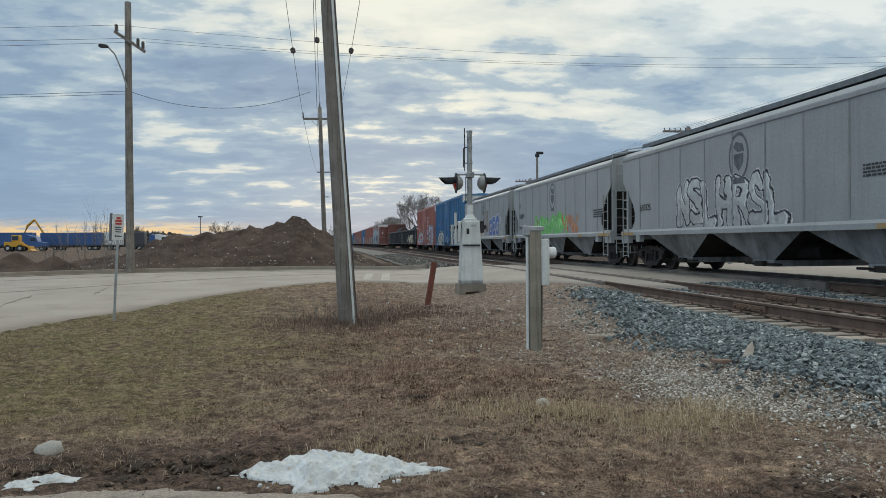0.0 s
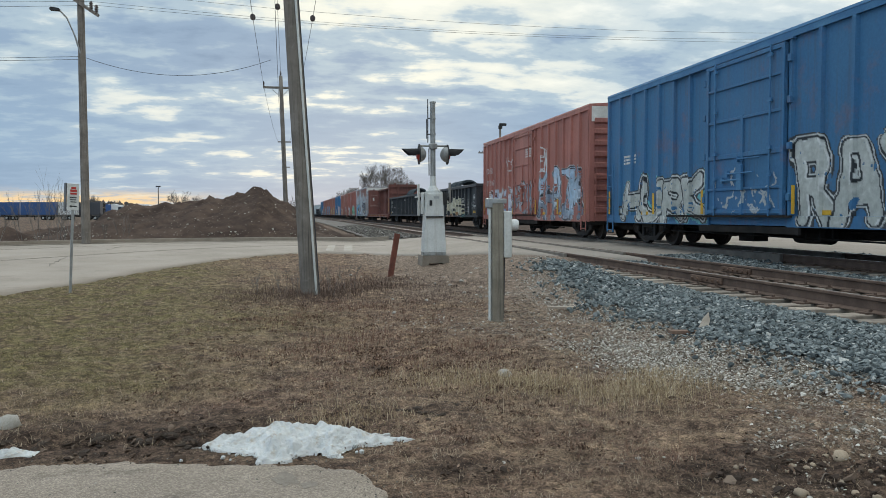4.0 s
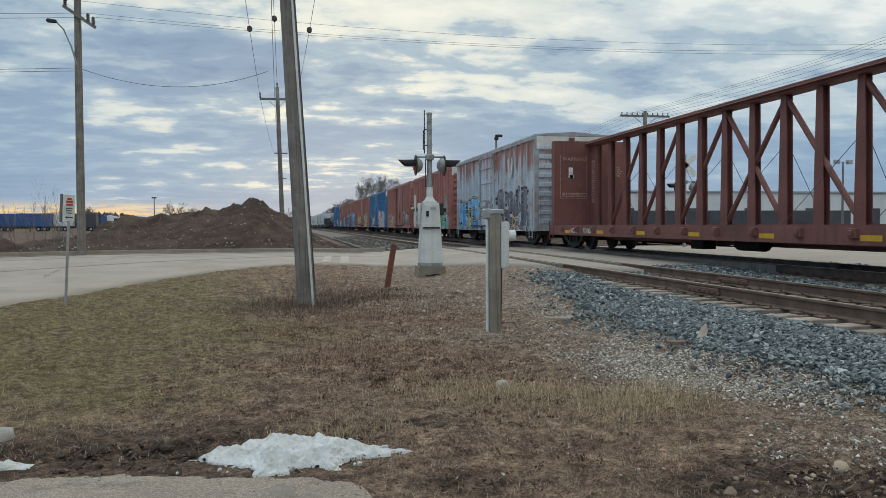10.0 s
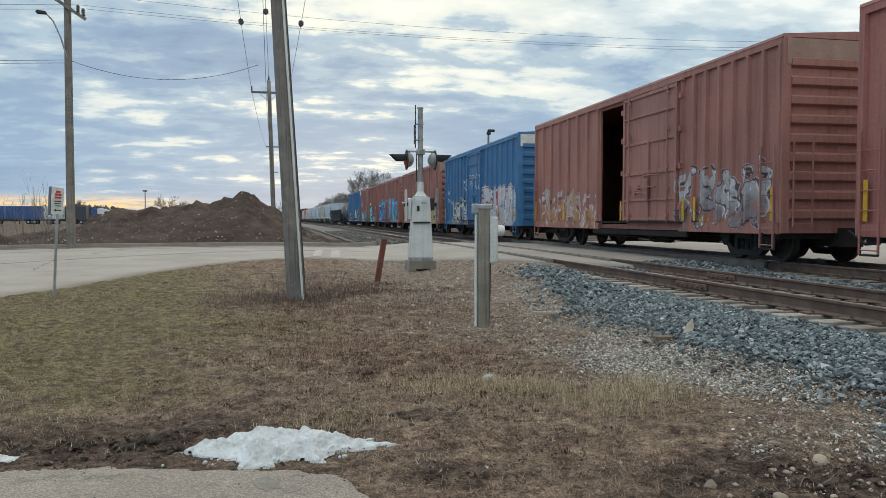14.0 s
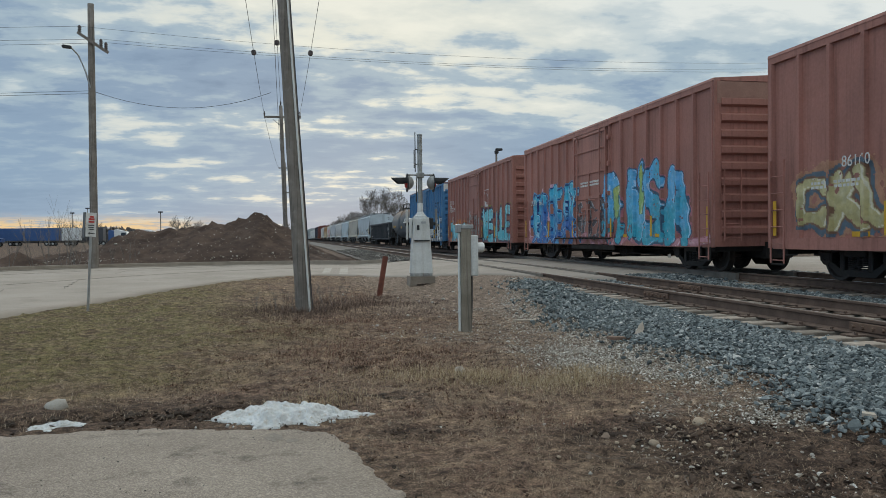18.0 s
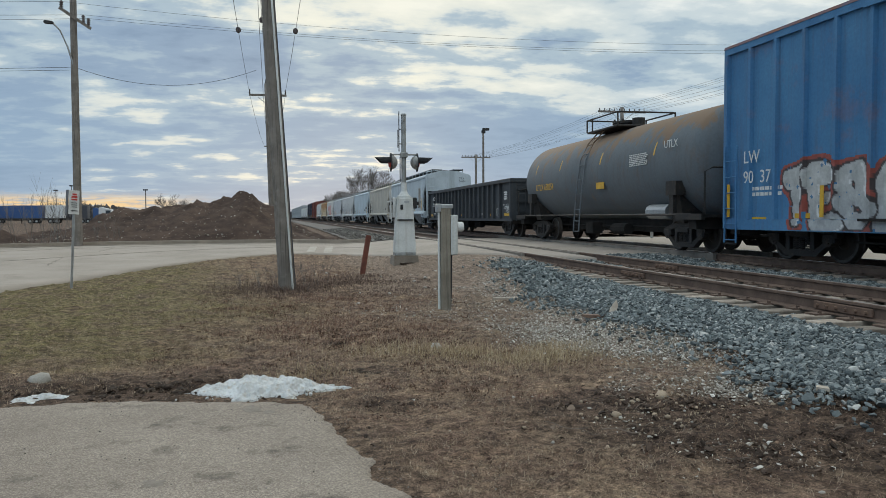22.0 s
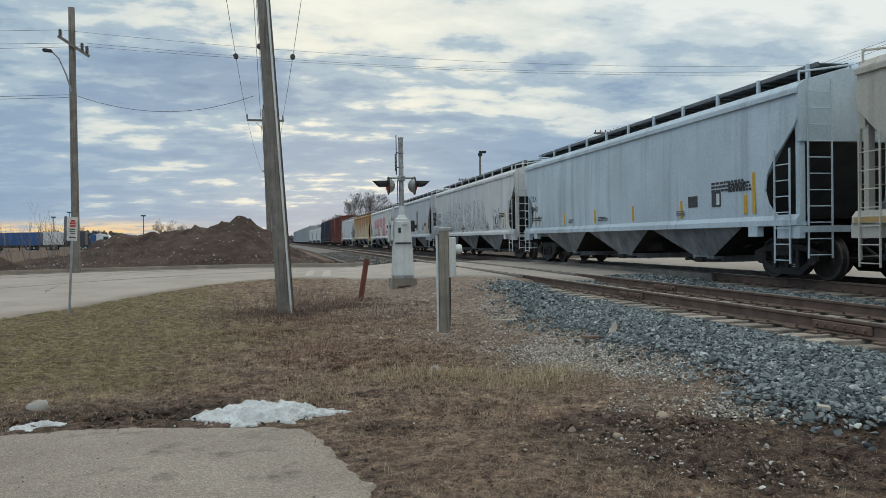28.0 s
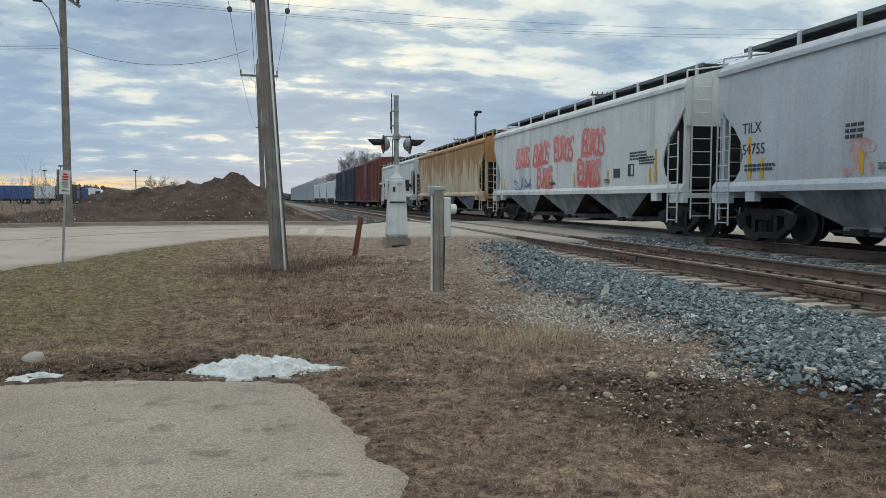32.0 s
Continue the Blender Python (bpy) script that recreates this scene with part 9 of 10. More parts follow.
def snow_patch(label, outline_pts, ridge, seed):
    P = np.array(outline_pts)
    x0, y0 = P.min(0) - 0.05
    x1, y1 = P.max(0) + 0.05
    xs, ys = np.arange(x0, x1, 0.011), np.arange(y0, y1, 0.011)
    X, Y = np.meshgrid(xs, ys)
    inside = np.zeros(X.shape, bool)
    dist = np.full(X.shape, 9.0)
    for a, b in zip(P, np.roll(P, -1, 0)):
        c = ((a[1] > Y) != (b[1] > Y)) & (X < (b[0] - a[0]) * (Y - a[1]) / (b[1] - a[1] + 1e-9) + a[0])
        inside ^= c
        d = b - a
        u = np.clip(((X - a[0]) * d[0] + (Y - a[1]) * d[1]) / (d ** 2).sum(), 0, 1)
        dist = np.minimum(dist, np.hypot(X - a[0] - u * d[0], Y - a[1] - u * d[1]))
    s = np.where(inside, dist, -dist) + 0.04 * wobble(X, Y, 16, seed) + 0.012 * wobble(X, Y, 45, seed + 1)
    h = np.interp(X, *zip(*ridge))
    Z = land(X, Y) + np.where(s > 0, 0.012 * ease(0, 0.03, s) + 0.44 * h * ease(0, 0.26, s) ** 0.75 * (1 + 0.4 * wobble(X, Y, 9, seed + 2)) + 0.018 * wobble(X, Y, 34, seed + 3) * ease(0, 0.08, s) + 0.007 * wobble(X, Y, 95, seed + 4) * ease(0, 0.05, s) + 0.006, -0.012)
    n, m = len(xs), len(ys)
    i, j = np.meshgrid(np.arange(n - 1), np.arange(m - 1))
    a = (j * n + i).ravel()
    keep = (s.ravel()[a] > -0.012)
    a = a[keep]
    ob = new("snow_patch", soup("snow_patch", np.stack([X, Y, Z], -1).reshape(-1, 3), np.stack([a, a + 1, a + n + 1, a + n], -1), SNOW))
    tagged(ob, label, "snow", group="patches of old snow")


snow_patch("melting heap of old white snow beside the driveway", [(-0.70, 5.12), (-0.52, 4.98), (-0.34, 4.86), (-0.24, 4.72), (-0.10, 4.70), (0.05, 4.76), (0.2, 4.78), (0.32, 4.88), (0.52, 4.96), (0.72, 4.99), (0.62, 5.08), (0.40, 5.20), (0.1, 5.35), (-0.25, 5.38), (-0.5, 5.26)], [(-0.7, 0.02), (-0.4, 0.10), (-0.15, 0.17), (0.0, 0.20), (0.12, 0.14), (0.2, 0.17), (0.4, 0.09), (0.75, 0.015)], 41)
snow_patch("thin strip of old white snow in the mud", [(-2.05, 4.98), (-1.85, 5.02), (-1.66, 5.12), (-1.66, 5.22), (-1.8, 5.25), (-1.98, 5.16)], [(-2.1, 0.03), (-1.85, 0.06), (-1.6, 0.02)], 52)
for k in range(16):
    a = rng.uniform(-0.75, 0.5)
    bm = bmesh.new()
    bmesh.ops.create_icosphere(bm, subdivisions=1, radius=rng.uniform(0.008, 0.02))
    for v in bm.verts:
        v.co *= rng.uniform(0.8, 1.2)
    y = 4.95 - 0.25 * rng.random() - 0.25 * max(0, 0.2 - abs(a))
    x = a
    o = part("snow_crumb", bm, SNOW)
    o.location = (x, y, float(land(x, y)) + 0.015)
    tagged(o, "small crumb of old snow on mud", "snow", group="crumbs of snow")

# ---- loose stones, grass, leaves ----
def island_material(name, stops, rough=0.9, bump=0.3, fine=60, spec=0.2):
    """Pieces of one mesh, each with its own tone."""
    m = bpy.data.materials.new(name)
    m.use_nodes = True
    nt = m.node_tree
    N, L = nt.nodes.new, nt.links.new
    p = nt.nodes["Principled BSDF"]
    p.inputs["Roughness"].default_value, p.inputs["Specular IOR Level"].default_value = rough, spec
    g = N("ShaderNodeNewGeometry")
    r = N("ShaderNodeValToRGB")
    els = r.color_ramp.elements
    while len(els) < len(stops):
        els.new(0.5)
    for e, (pos, c) in zip(els, stops):
        e.position, e.color = pos, (*c, 1)
    L(g.outputs["Random Per Island"], r.inputs[0])
    n = N("ShaderNodeTexNoise")
    n.inputs["Scale"].default_value, n.inputs["Detail"].default_value = fine, 4
    L(N("ShaderNodeTexCoord").outputs["Object"], n.inputs["Vector"])
    mr = N("ShaderNodeMapRange")
    mr.inputs[3].default_value, mr.inputs[4].default_value = 0.65, 1.35
    L(n.outputs[0], mr.inputs[0])
    hs = N("ShaderNodeHueSaturation")
    L(mr.outputs[0], hs.inputs["Value"])
    L(r.outputs[0], hs.inputs["Color"])
    L(hs.outputs[0], p.inputs["Base Color"])
    if bump:
        b = N("ShaderNodeBump")
        b.inputs["Strength"].default_value, b.inputs["Distance"].default_value = bump, 0.01
        L(n.outputs[0], b.inputs["Height"])
        L(b.outputs[0], p.inputs["Normal"])
    return m


def stone_shapes(k, seed, flat=0.7, sub=1):
    """Crushed stone: angular hulls with flat faces."""
    out = []
    r = np.random.RandomState(seed)
    for i in range(k):
        bm = bmesh.new()
        P = r.normal(size=(11, 3))
        P /= np.linalg.norm(P, axis=1)[:, None]
        P = np.sign(P) * np.abs(P) ** 0.7
        P *= np.array((1.0, r.uniform(0.55, 0.9), flat * r.uniform(0.55, 1.0)))
        for q in P:
            bm.verts.new(q)
        h = bmesh.ops.convex_hull(bm, input=bm.verts[:])
        bmesh.ops.delete(bm, geom=[v for v in bm.verts if not v.link_faces], context="VERTS")
        bmesh.ops.triangulate(bm, faces=bm.faces[:])
        bm.verts.index_update()
        V = np.array([v.co[:] for v in bm.verts])
        F = np.array([[v.index for v in f.verts] for f in bm.faces])
        bm.free()
        out.append((V, F))
    return out


def strew(name, label, places, sizes, shapes, material, seed, sink=0.25, tilt=0.6):
    r = np.random.RandomState(seed)
    VV, FF, off = [], [], 0
    for (x, y, z), s in zip(places, sizes):
        V, F = shapes[r.randint(len(shapes))]
        a, b, c = r.uniform(0, 6.283), r.uniform(-tilt, tilt), r.uniform(-tilt, tilt)
        R = np.array(Euler((b, c, a)).to_matrix())
        W = (V * s) @ R.T + np.array((x, y, z + s * (0.5 - sink)))
        VV.append(W)
        FF.append(F + off)
        off += len(V)
    ob = new(name, soup(name, np.vstack(VV), np.vstack(FF), material))
    tagged(ob, label, name.replace("_", " "), kind="stuff")


STONE = island_material("crushed_blue_grey_stone", [(0.0, (0.05, 0.058, 0.06)), (0.35, (0.12, 0.137, 0.138)), (0.7, (0.178, 0.199, 0.197)), (0.93, (0.26, 0.28, 0.275)), (1.0, (0.46, 0.45, 0.42))], 0.8)
OLDSTONE = island_material("old_ballast_stone", [(0.0, (0.05, 0.045, 0.04)), (0.5, (0.12, 0.11, 0.098)), (0.9, (0.20, 0.185, 0.165)), (1.0, (0.36, 0.34, 0.31))], 0.9)
PALE = island_material("pale_gravel_stone", [(0.0, (0.14, 0.115, 0.09)), (0.4, (0.29, 0.255, 0.21)), (0.75, (0.46, 0.425, 0.375)), (1.0, (0.66, 0.63, 0.58))], 0.85)


def edge_at(y):
    return np.interp(y, BALLAST_EDGE[:, 0], BALLAST_EDGE[:, 1])


def build_stones():
    r = np.random.RandomState(21)
    shapes = stone_shapes(9, 4)
    pts, sz = [], []
    for y0, y1, x1, dens, s0, s1 in ((1.0, 6.0, 6.6, 1300, 0.019, 0.038), (6.0, 11, 9.9, 860, 0.020, 0.039), (11, 17, 13.4, 300, 0.025, 0.047), (-3.0, 1.0, 7, 90, 0.03, 0.05)):
        n = int((y1 - y0) * (x1 - 4) * dens)
        y = r.uniform(y0, y1, n)
        x = r.uniform(3.9, x1, n)
        w = 0.22 * wobble(x, y, 2.4, 9)
        ok = x > edge_at(y) + w + np.abs(r.normal(0, 0.35, n)) * r.choice((-0.9, 0.25), n, p=(0.22, 0.78))
        for rail in (XN - 0.7525, XN + 0.7525, XT - 0.7525, XT + 0.7525):
            ok &= np.abs(x - rail) > 0.12
        for c, y0 in ((XN, -6.0), (XT, -4.0)):
            ph = (y - y0) % 0.52
            ok &= ~((np.abs(x - c) < r.uniform(1.2, 1.42, n)) & ((ph < 0.15) | (ph > 0.37)) & (r.random_sample(n) < 0.80))
        x, y = x[ok], y[ok]
        lift = -bed_drop(x)
        z = land(x, y) + 0.034 + lift + 0.012 * wobble(x, y, 5, 10)
        pts.append(np.stack([x, y, z], -1))
        sz.append(r.uniform(s0, s1, len(x)) * np.where(r.random_sample(len(x)) < 0.06, 1.5, 1.0))
    n = 2600
    x, y = r.uniform(3.7, 6.0, n), 34.2 + r.uniform(0, 1, n) ** 1.6 * 40
    strew("old_stones", "old brown-grey ballast stones beyond the road", np.stack([x, y, land(x, y) + 0.03], -1), r.uniform(0.035, 0.08, n), shapes, OLDSTONE, 15)
    P, S = np.vstack(pts), np.concatenate(sz)
    strew("ballast_stones", "crushed blue-grey ballast stone heaped beside rails", P, S, shapes, STONE, 5)
    # pale gravel between grass and ballast
    shapes = stone_shapes(7, 14, 0.6)
    n = 80000
    y = np.concatenate([r.uniform(2.0, 8, n), r.uniform(8, 17.5, n // 3)])
    x = r.uniform(0.2, 6.0, len(y))
    g = zones(x, y)[1]
    ok = (r.random_sample(len(y)) < 0.95 * g ** 1.2 * np.where(y < 8, 0.75, 1.0)) & (x < edge_at(y) + 0.3)
    x, y = x[ok], y[ok]
    z = land(x, y) + 0.012
    strew("gravel", "small pale gravel stones trodden into earth", np.stack([x, y, z], -1), r.uniform(0.007, 0.018, len(x)) * np.where(r.random_sample(len(x)) < 0.06, 1.6, 1), shapes, PALE, 6, 0.3)
    # crumbs on the driveway and its edge
    n = 3600
    x, y = r.uniform(-2.2, 1.4, n), r.uniform(1.4, 5.2, n)
    d = drive_edge(x, y)
    ok = (np.abs(d) < 0.16 * r.random_sample(n) + 0.02) | (r.random_sample(n) < 0.06)
    x, y, d = x[ok], y[ok], d[ok]
    strew("grit", "grey grit along the driveway edge", np.stack([x, y, land(x, y) + np.where(d > 0, 0.016, 0.008)], -1), r.uniform(0.003, 0.008, len(x)), shapes, OLDSTONE, 8, 0.3)
    # pale stones on the dug earth
    n = 620
    x, y = r.uniform(-12, 2, n), 36.8 + 5.2 * r.uniform(0, 1, n) ** 1.6
    top = np.interp(x, RIDGE[:, 0], RIDGE[:, 1])
    z = 0.25 + (top - 0.25) * np.clip(1 - np.abs(y - 42) / 5.6, 0, 1) ** 0.85 + 0.06
    strew("mound_stones", "pale stones lying on the dug earth", np.stack([x, y, z], -1), r.gamma(1.2, 0.014, n) + 0.008, shapes, PALE, 9, 0.45)


    # pebbles trodden into the mud
    n = 9000
    x, y = r.uniform(1.2, 4.8, n), r.uniform(1.5, 4.7, n)
    ok = (r.random_sample(n) < 0.26 * zones(x, y)[2] * ease(-0.2, 0.7, wobble(x, y, 2.6, 95))) & (x < edge_at(y))
    x, y = x[ok], y[ok]
    strew("pebbles", "small pale pebbles trodden into dark mud", np.stack([x, y, land(x, y) + 0.006], -1), r.gamma(2.2, 0.0026, len(x)) + 0.0025, shapes, PALE, 12, 0.3)
    # crumbs of bare earth where the ground was dug over
    n = 26000
    x, y = r.uniform(-3.4, 5.0, n), r.uniform(1.6, 7.5, n)
    m = zones(x, y)[2]
    ok = (r.random_sample(n) < 0.5 * m ** 2) & (drive_edge(x, y) < 0.03) & (x < edge_at(y)) & (wobble(x, y, 4.5, 93) > -0.35)
    x, y = x[ok], y[ok]
    strew("earth_crumbs", "loose crumbs of dark bare earth", np.stack([x, y, land(x, y) + 0.004], -1), r.gamma(2.0, 0.0055, len(x)) + 0.004, shapes, CRUMB, 11, 0.35)


CRUMB = island_material("crumbled_earth", [(0.0, (0.032, 0.023, 0.018)), (0.5, (0.068, 0.047, 0.036)), (0.85, (0.12, 0.084, 0.062)), (1.0, (0.20, 0.15, 0.115))], 0.95)
build_stones()

STRAW = island_material("dead_grass", [(0.0, (0.09, 0.055, 0.04)), (0.3, (0.19, 0.13, 0.088)), (0.6, (0.32, 0.24, 0.165)), (0.88, (0.44, 0.345, 0.245)), (1.0, (0.52, 0.43, 0.33))], 0.9, 0)
PALESTRAW = island_material("tall_straw", [(0.0, (0.22, 0.15, 0.09)), (0.4, (0.36, 0.27, 0.165)), (0.8, (0.50, 0.40, 0.26)), (1.0, (0.58, 0.49, 0.36))], 0.9, 0)
RUST_GRASS = island_material("reddish_dead_weeds", [(0.0, (0.10, 0.05, 0.038)), (0.4, (0.19, 0.105, 0.075)), (0.75, (0.29, 0.185, 0.13)), (1.0, (0.42, 0.32, 0.24))], 0.9, 0)
BRUSH = island_material("dark_dead_brush", [(0.0, (0.06, 0.04, 0.033)), (0.4, (0.11, 0.073, 0.058)), (0.8, (0.17, 0.12, 0.095)), (1.0, (0.28, 0.21, 0.16))], 0.9, 0)
GREENISH = island_material("dull_winter_grass", [(0.0, (0.060, 0.050, 0.021)), (0.4, (0.113, 0.094, 0.040)), (0.75, (0.187, 0.151, 0.073)), (1.0, (0.30, 0.236, 0.14))], 0.9, 0)


def blades(name, label, x, y, length, width, lean, material, seed, bend=0.35):
    """Single blades, each a bent strip of three triangles."""
    r = np.random.RandomState(seed)
    n = len(x)
    a = r.uniform(0, 6.283, n)
    ca, sa = np.cos(a), np.sin(a)
    z = land(x, y) + relief(x, y) + 0.004
    L1 = length * 0.55
    l1, l2 = np.clip(lean, 0, 1.5), np.clip(lean + bend * r.uniform(0.3, 1.6, n), 0, 1.65)
    mx, my, mz = x + ca * L1 * np.sin(l1), y + sa * L1 * np.sin(l1), z + L1 * np.cos(l1)
    L2 = length * 0.45
    tx, ty, tz = mx + ca * L2 * np.sin(l2), my + sa * L2 * np.sin(l2), np.maximum(mz + L2 * np.cos(l2), z + 0.002)
    wx, wy = -sa * width / 2, ca * width / 2
    V = np.stack([np.stack([x - wx, y - wy, z - 0.01], -1), np.stack([x + wx, y + wy, z - 0.01], -1), np.stack([mx + wx * 0.8, my + wy * 0.8, mz], -1), np.stack([mx - wx * 0.8, my - wy * 0.8, mz], -1), np.stack([tx, ty, tz], -1)], 1).reshape(-1, 3)
    b = np.arange(n)[:, None] * 5
    F = np.concatenate([b + np.array((0, 1, 2)), b + np.array((0, 2, 3)), b + np.array((3, 2, 4))], 1).reshape(-1, 3)
    ob = new(name, soup(name, V, F, material))
    tagged(ob, label, "grass", kind="stuff")


def build_grass():
    r = np.random.RandomState(77)

    def sample(x0, x1, y0, y1, dens):
        n = int((x1 - x0) * (y1 - y0) * dens)
        return r.uniform(x0, x1, n), r.uniform(y0, y1, n)
    bands = [(-3.2, 5.0, 0.8, 4.2, 8000, 0.0021), (-4.6, 5.0, 4.2, 7.5, 5200, 0.0029), (-6.5, 4.8, 7.5, 12, 1600, 0.0046), (-7.5, 4.6, 12, 18, 420, 0.008), (-6.5, 4.5, 18, 26, 160, 0.012)]
    for k, (x0, x1, y0, y1, dens, wid) in enumerate(bands):
        x, y = sample(x0, x1, y0, y1, dens)
        g, v, m = zones(x, y)
        d, e = drive_edge(x, y), beyond_near_edge(x, y)
        patch = 0.5 + 0.5 * wobble(x, y, 3.3, 60)
        ok = (d < -0.02 - 0.10 * patch) & (e < -0.06) & (x < edge_at(y) - 0.1)
        keep = r.random_sample(len(x))
        cover = (1 - 0.88 * np.clip(v, 0, 1)) * (1 - 0.80 * m) * (0.25 + 0.75 * patch) * (0.25 + 0.75 * ease(-0.45, 0.35, wobble(x, y, 15.0, 66) + 0.6 * wobble(x, y, 38.0, 67)))
        cover = cover * (1 - 0.85 * ease(12.5, 14, y) * ease(1.4, 2.6, x))
        ok &= keep < cover
        x, y, g = x[ok], y[ok], g[ok]
        green = r.random_sample(len(x)) < 0.72 * g * (0.55 + 0.45 * ease(-0.5, 0.3, wobble(x, y, 1.7, 64)))
        n = len(x)
        ln = r.uniform(0.02, 0.07, n)
        lean = np.where(r.random_sample(n) < 0.10, r.uniform(0.3, 0.9, n), r.uniform(1.05, 1.55, n))
        blades("dry_grass", "matted straw-brown winter grass on the verge", x[~green], y[~green], ln[~green], wid, lean[~green], STRAW, 90 + k)
        if green.any():
            blades("green_grass", "short dull green winter lawn", x[green], y[green], ln[green] * 0.6, wid, lean[green] * 0.85, GREENISH, 120 + k)
    # taller reddish weeds in patches
    brush = [(0.35, 13.6, 1.0, 2600, 0.16), (1.4, 14.6, 1.2, 2400, 0.15), (-0.6, 14.2, 0.8, 1000, 0.13), (2.0, 16.2, 0.8, 900, 0.12), (0.6, 15.6, 1.2, 1200, 0.12), (2.7, 13.2, 0.9, 1100, 0.07), (1.7, 12.4, 1.1, 1300, 0.07), (3.0, 14.8, 0.9, 700, 0.08), (-0.9, 13.2, 0.7, 700, 0.10), (0.2, 12.6, 0.9, 900, 0.09)]
    spots = [(0.9, 9.0, 0.9, 1500, 0.09), (1.6, 10.5, 0.9, 700, 0.09), (0.2, 8.2, 0.7, 900, 0.08), (1.9, 8.3, 0.5, 700, 0.08), (-0.3, 10.6, 0.7, 700, 0.09), (0.9, 11.6, 0.8, 800, 0.1), (0.6, 16.5, 1.6, 500, 0.18), (2.2, 4.4, 0.5, 300, 0.08), (1.2, 7.4, 0.8, 1300, 0.07)]
    tufts = [(2.0, 6.35, 0.65, 1500, 0.16), (2.9, 6.0, 0.55, 1300, 0.17), (1.3, 6.7, 0.6, 900, 0.12), (3.3, 6.5, 0.4, 500, 0.14), (2.5, 5.6, 0.5, 600, 0.10), (0.35, 5.6, 0.5, 700, 0.08)]
    for name, label, mat, group in (("dry_weeds", "thin reddish-brown dead weeds standing in patches", RUST_GRASS, spots), ("dead_brush", "low dark dead brush round the pole", BRUSH, brush), ("straw_tufts", "pale dry straw standing in tufts", PALESTRAW, tufts)):
        X, Y, LN = [], [], []
        for cx, cy, rad, n, tall in group:
            X.append(r.normal(cx, rad * 0.5, n))
            Y.append(r.normal(cy, rad * 0.42, n))
            LN.append(r.uniform(0.3, 1.1, n) * tall)
        x, y, ln = map(np.concatenate, (X, Y, LN))
        ok = (drive_edge(x, y) < -0.1) & (x < edge_at(y) - 0.3)
        x, y, ln = x[ok], y[ok], ln[ok]
        blades(name, label, x, y, ln, 0.0022 + 0.0002 * y, r.uniform(0.0, 1.25, len(x)), mat, 140, 0.6)
    # rough stalks beyond the kerb
    n = 2600
    x = r.uniform(-24, 3.2, n)
    y = np.interp(x, FE[:, 0], FE[:, 1]) + r.gamma(1.4, 0.5, n) + 0.3
    ok = np.abs(x + 2) < 60
    blades("roadside_weeds", "rough brown weeds behind the kerb", x[ok], y[ok], r.uniform(0.06, 0.32, ok.sum()), 0.02, r.uniform(0.0, 1.0, ok.sum()), BRUSH, 150)
    # fallen leaves
    n = 9000
    x, y = r.uniform(-1.5, 4.6, n), r.uniform(2.0, 12.5, n)
    ok = (drive_edge(x, y) < -0.05) & (x < edge_at(y) + 0.2) & (wobble(x, y, 2.2, 88) > -0.1)
    x, y = x[ok], y[ok]
    n = len(x)
    V, F = [], []
    z = land(x, y) + 0.012
    for i in range(n):
        s = r.uniform(0.006, 0.02)
        R = np.array(Euler((r.uniform(-0.7, 0.7), r.uniform(-0.7, 0.7), r.uniform(0, 6.28))).to_matrix())
        q = np.array(((-1, 0, 0.1), (-0.2, -0.55, -0.05), (0.9, 0, 0.2), (-0.1, 0.55, -0.1))) * s
        V.append(q @ R.T + np.array((x[i], y[i], z[i] + s * 0.5)))
        F.append(np.array((0, 1, 2, 3)) + 4 * i)
    # low dark clumps of dead dock and burdock
    q = np.random.RandomState(91)
    clumps = [(q.uniform(-1.2, 3.1), q.uniform(5.6, 12.6), q.uniform(0.03, 0.10)) for _ in range(150)] + [(q.normal(1.25, 0.6), q.normal(7.6, 0.7), q.uniform(0.03, 0.09)) for _ in range(70)] + [(q.normal(1.5, 0.5), q.normal(5.2, 0.6), q.uniform(0.02, 0.06)) for _ in range(40)]
    for cx, cy, cr in clumps:
        if drive_edge(cx, cy) > -0.2 or cx > edge_at(cy) - 0.5:
            continue
        for _ in range(int(34 * cr / 0.1)):
            px, py, s = q.normal(cx, cr * 0.7), q.normal(cy, cr * 0.6), q.uniform(0.006, 0.020)
            R = np.array(Euler((q.uniform(-1.3, 1.3), q.uniform(-1.3, 1.3), q.uniform(0, 6.28))).to_matrix())
            leaf_shape = np.array(((-1, 0, 0.25), (-0.2, -0.42, -0.1), (0.9, 0, 0.35), (-0.1, 0.42, -0.15))) * s
            V.append(leaf_shape @ R.T + np.array((px, py, float(land(px, py)) + 0.01 + q.uniform(0.2, 1.6) * s)))
            F.append(np.array((0, 1, 2, 3)) + 4 * len(F))
    leaf = island_material("dead_leaf", [(0.0, (0.05, 0.03, 0.022)), (0.45, (0.11, 0.066, 0.046)), (0.8, (0.19, 0.12, 0.082)), (1.0, (0.30, 0.20, 0.14))], 0.9, 0)
    ob = new("fallen_leaves", soup("fallen_leaves", np.vstack(V), np.array(F), leaf))
    tagged(ob, "curled brown dead leaves on the grass", "leaves", kind="stuff")


build_grass()


# ---- single stones, clods and wood ----
def rounded_stone(seed, flat=0.75):
    r = random.Random(seed)
    bm = bmesh.new()
    bmesh.ops.create_icosphere(bm, subdivisions=2, radius=1.0)
    o = Vector((r.uniform(0, 50), r.uniform(0, 50), r.uniform(0, 50)))
    for v in bm.verts:
        v.co *= 1 + 0.42 * noise.noise(v.co * 1.3 + o) + 0.12 * noise.noise(v.co * 3.0 + o)
        v.co.z *= flat
        v.co.y *= 0.82
    return bm


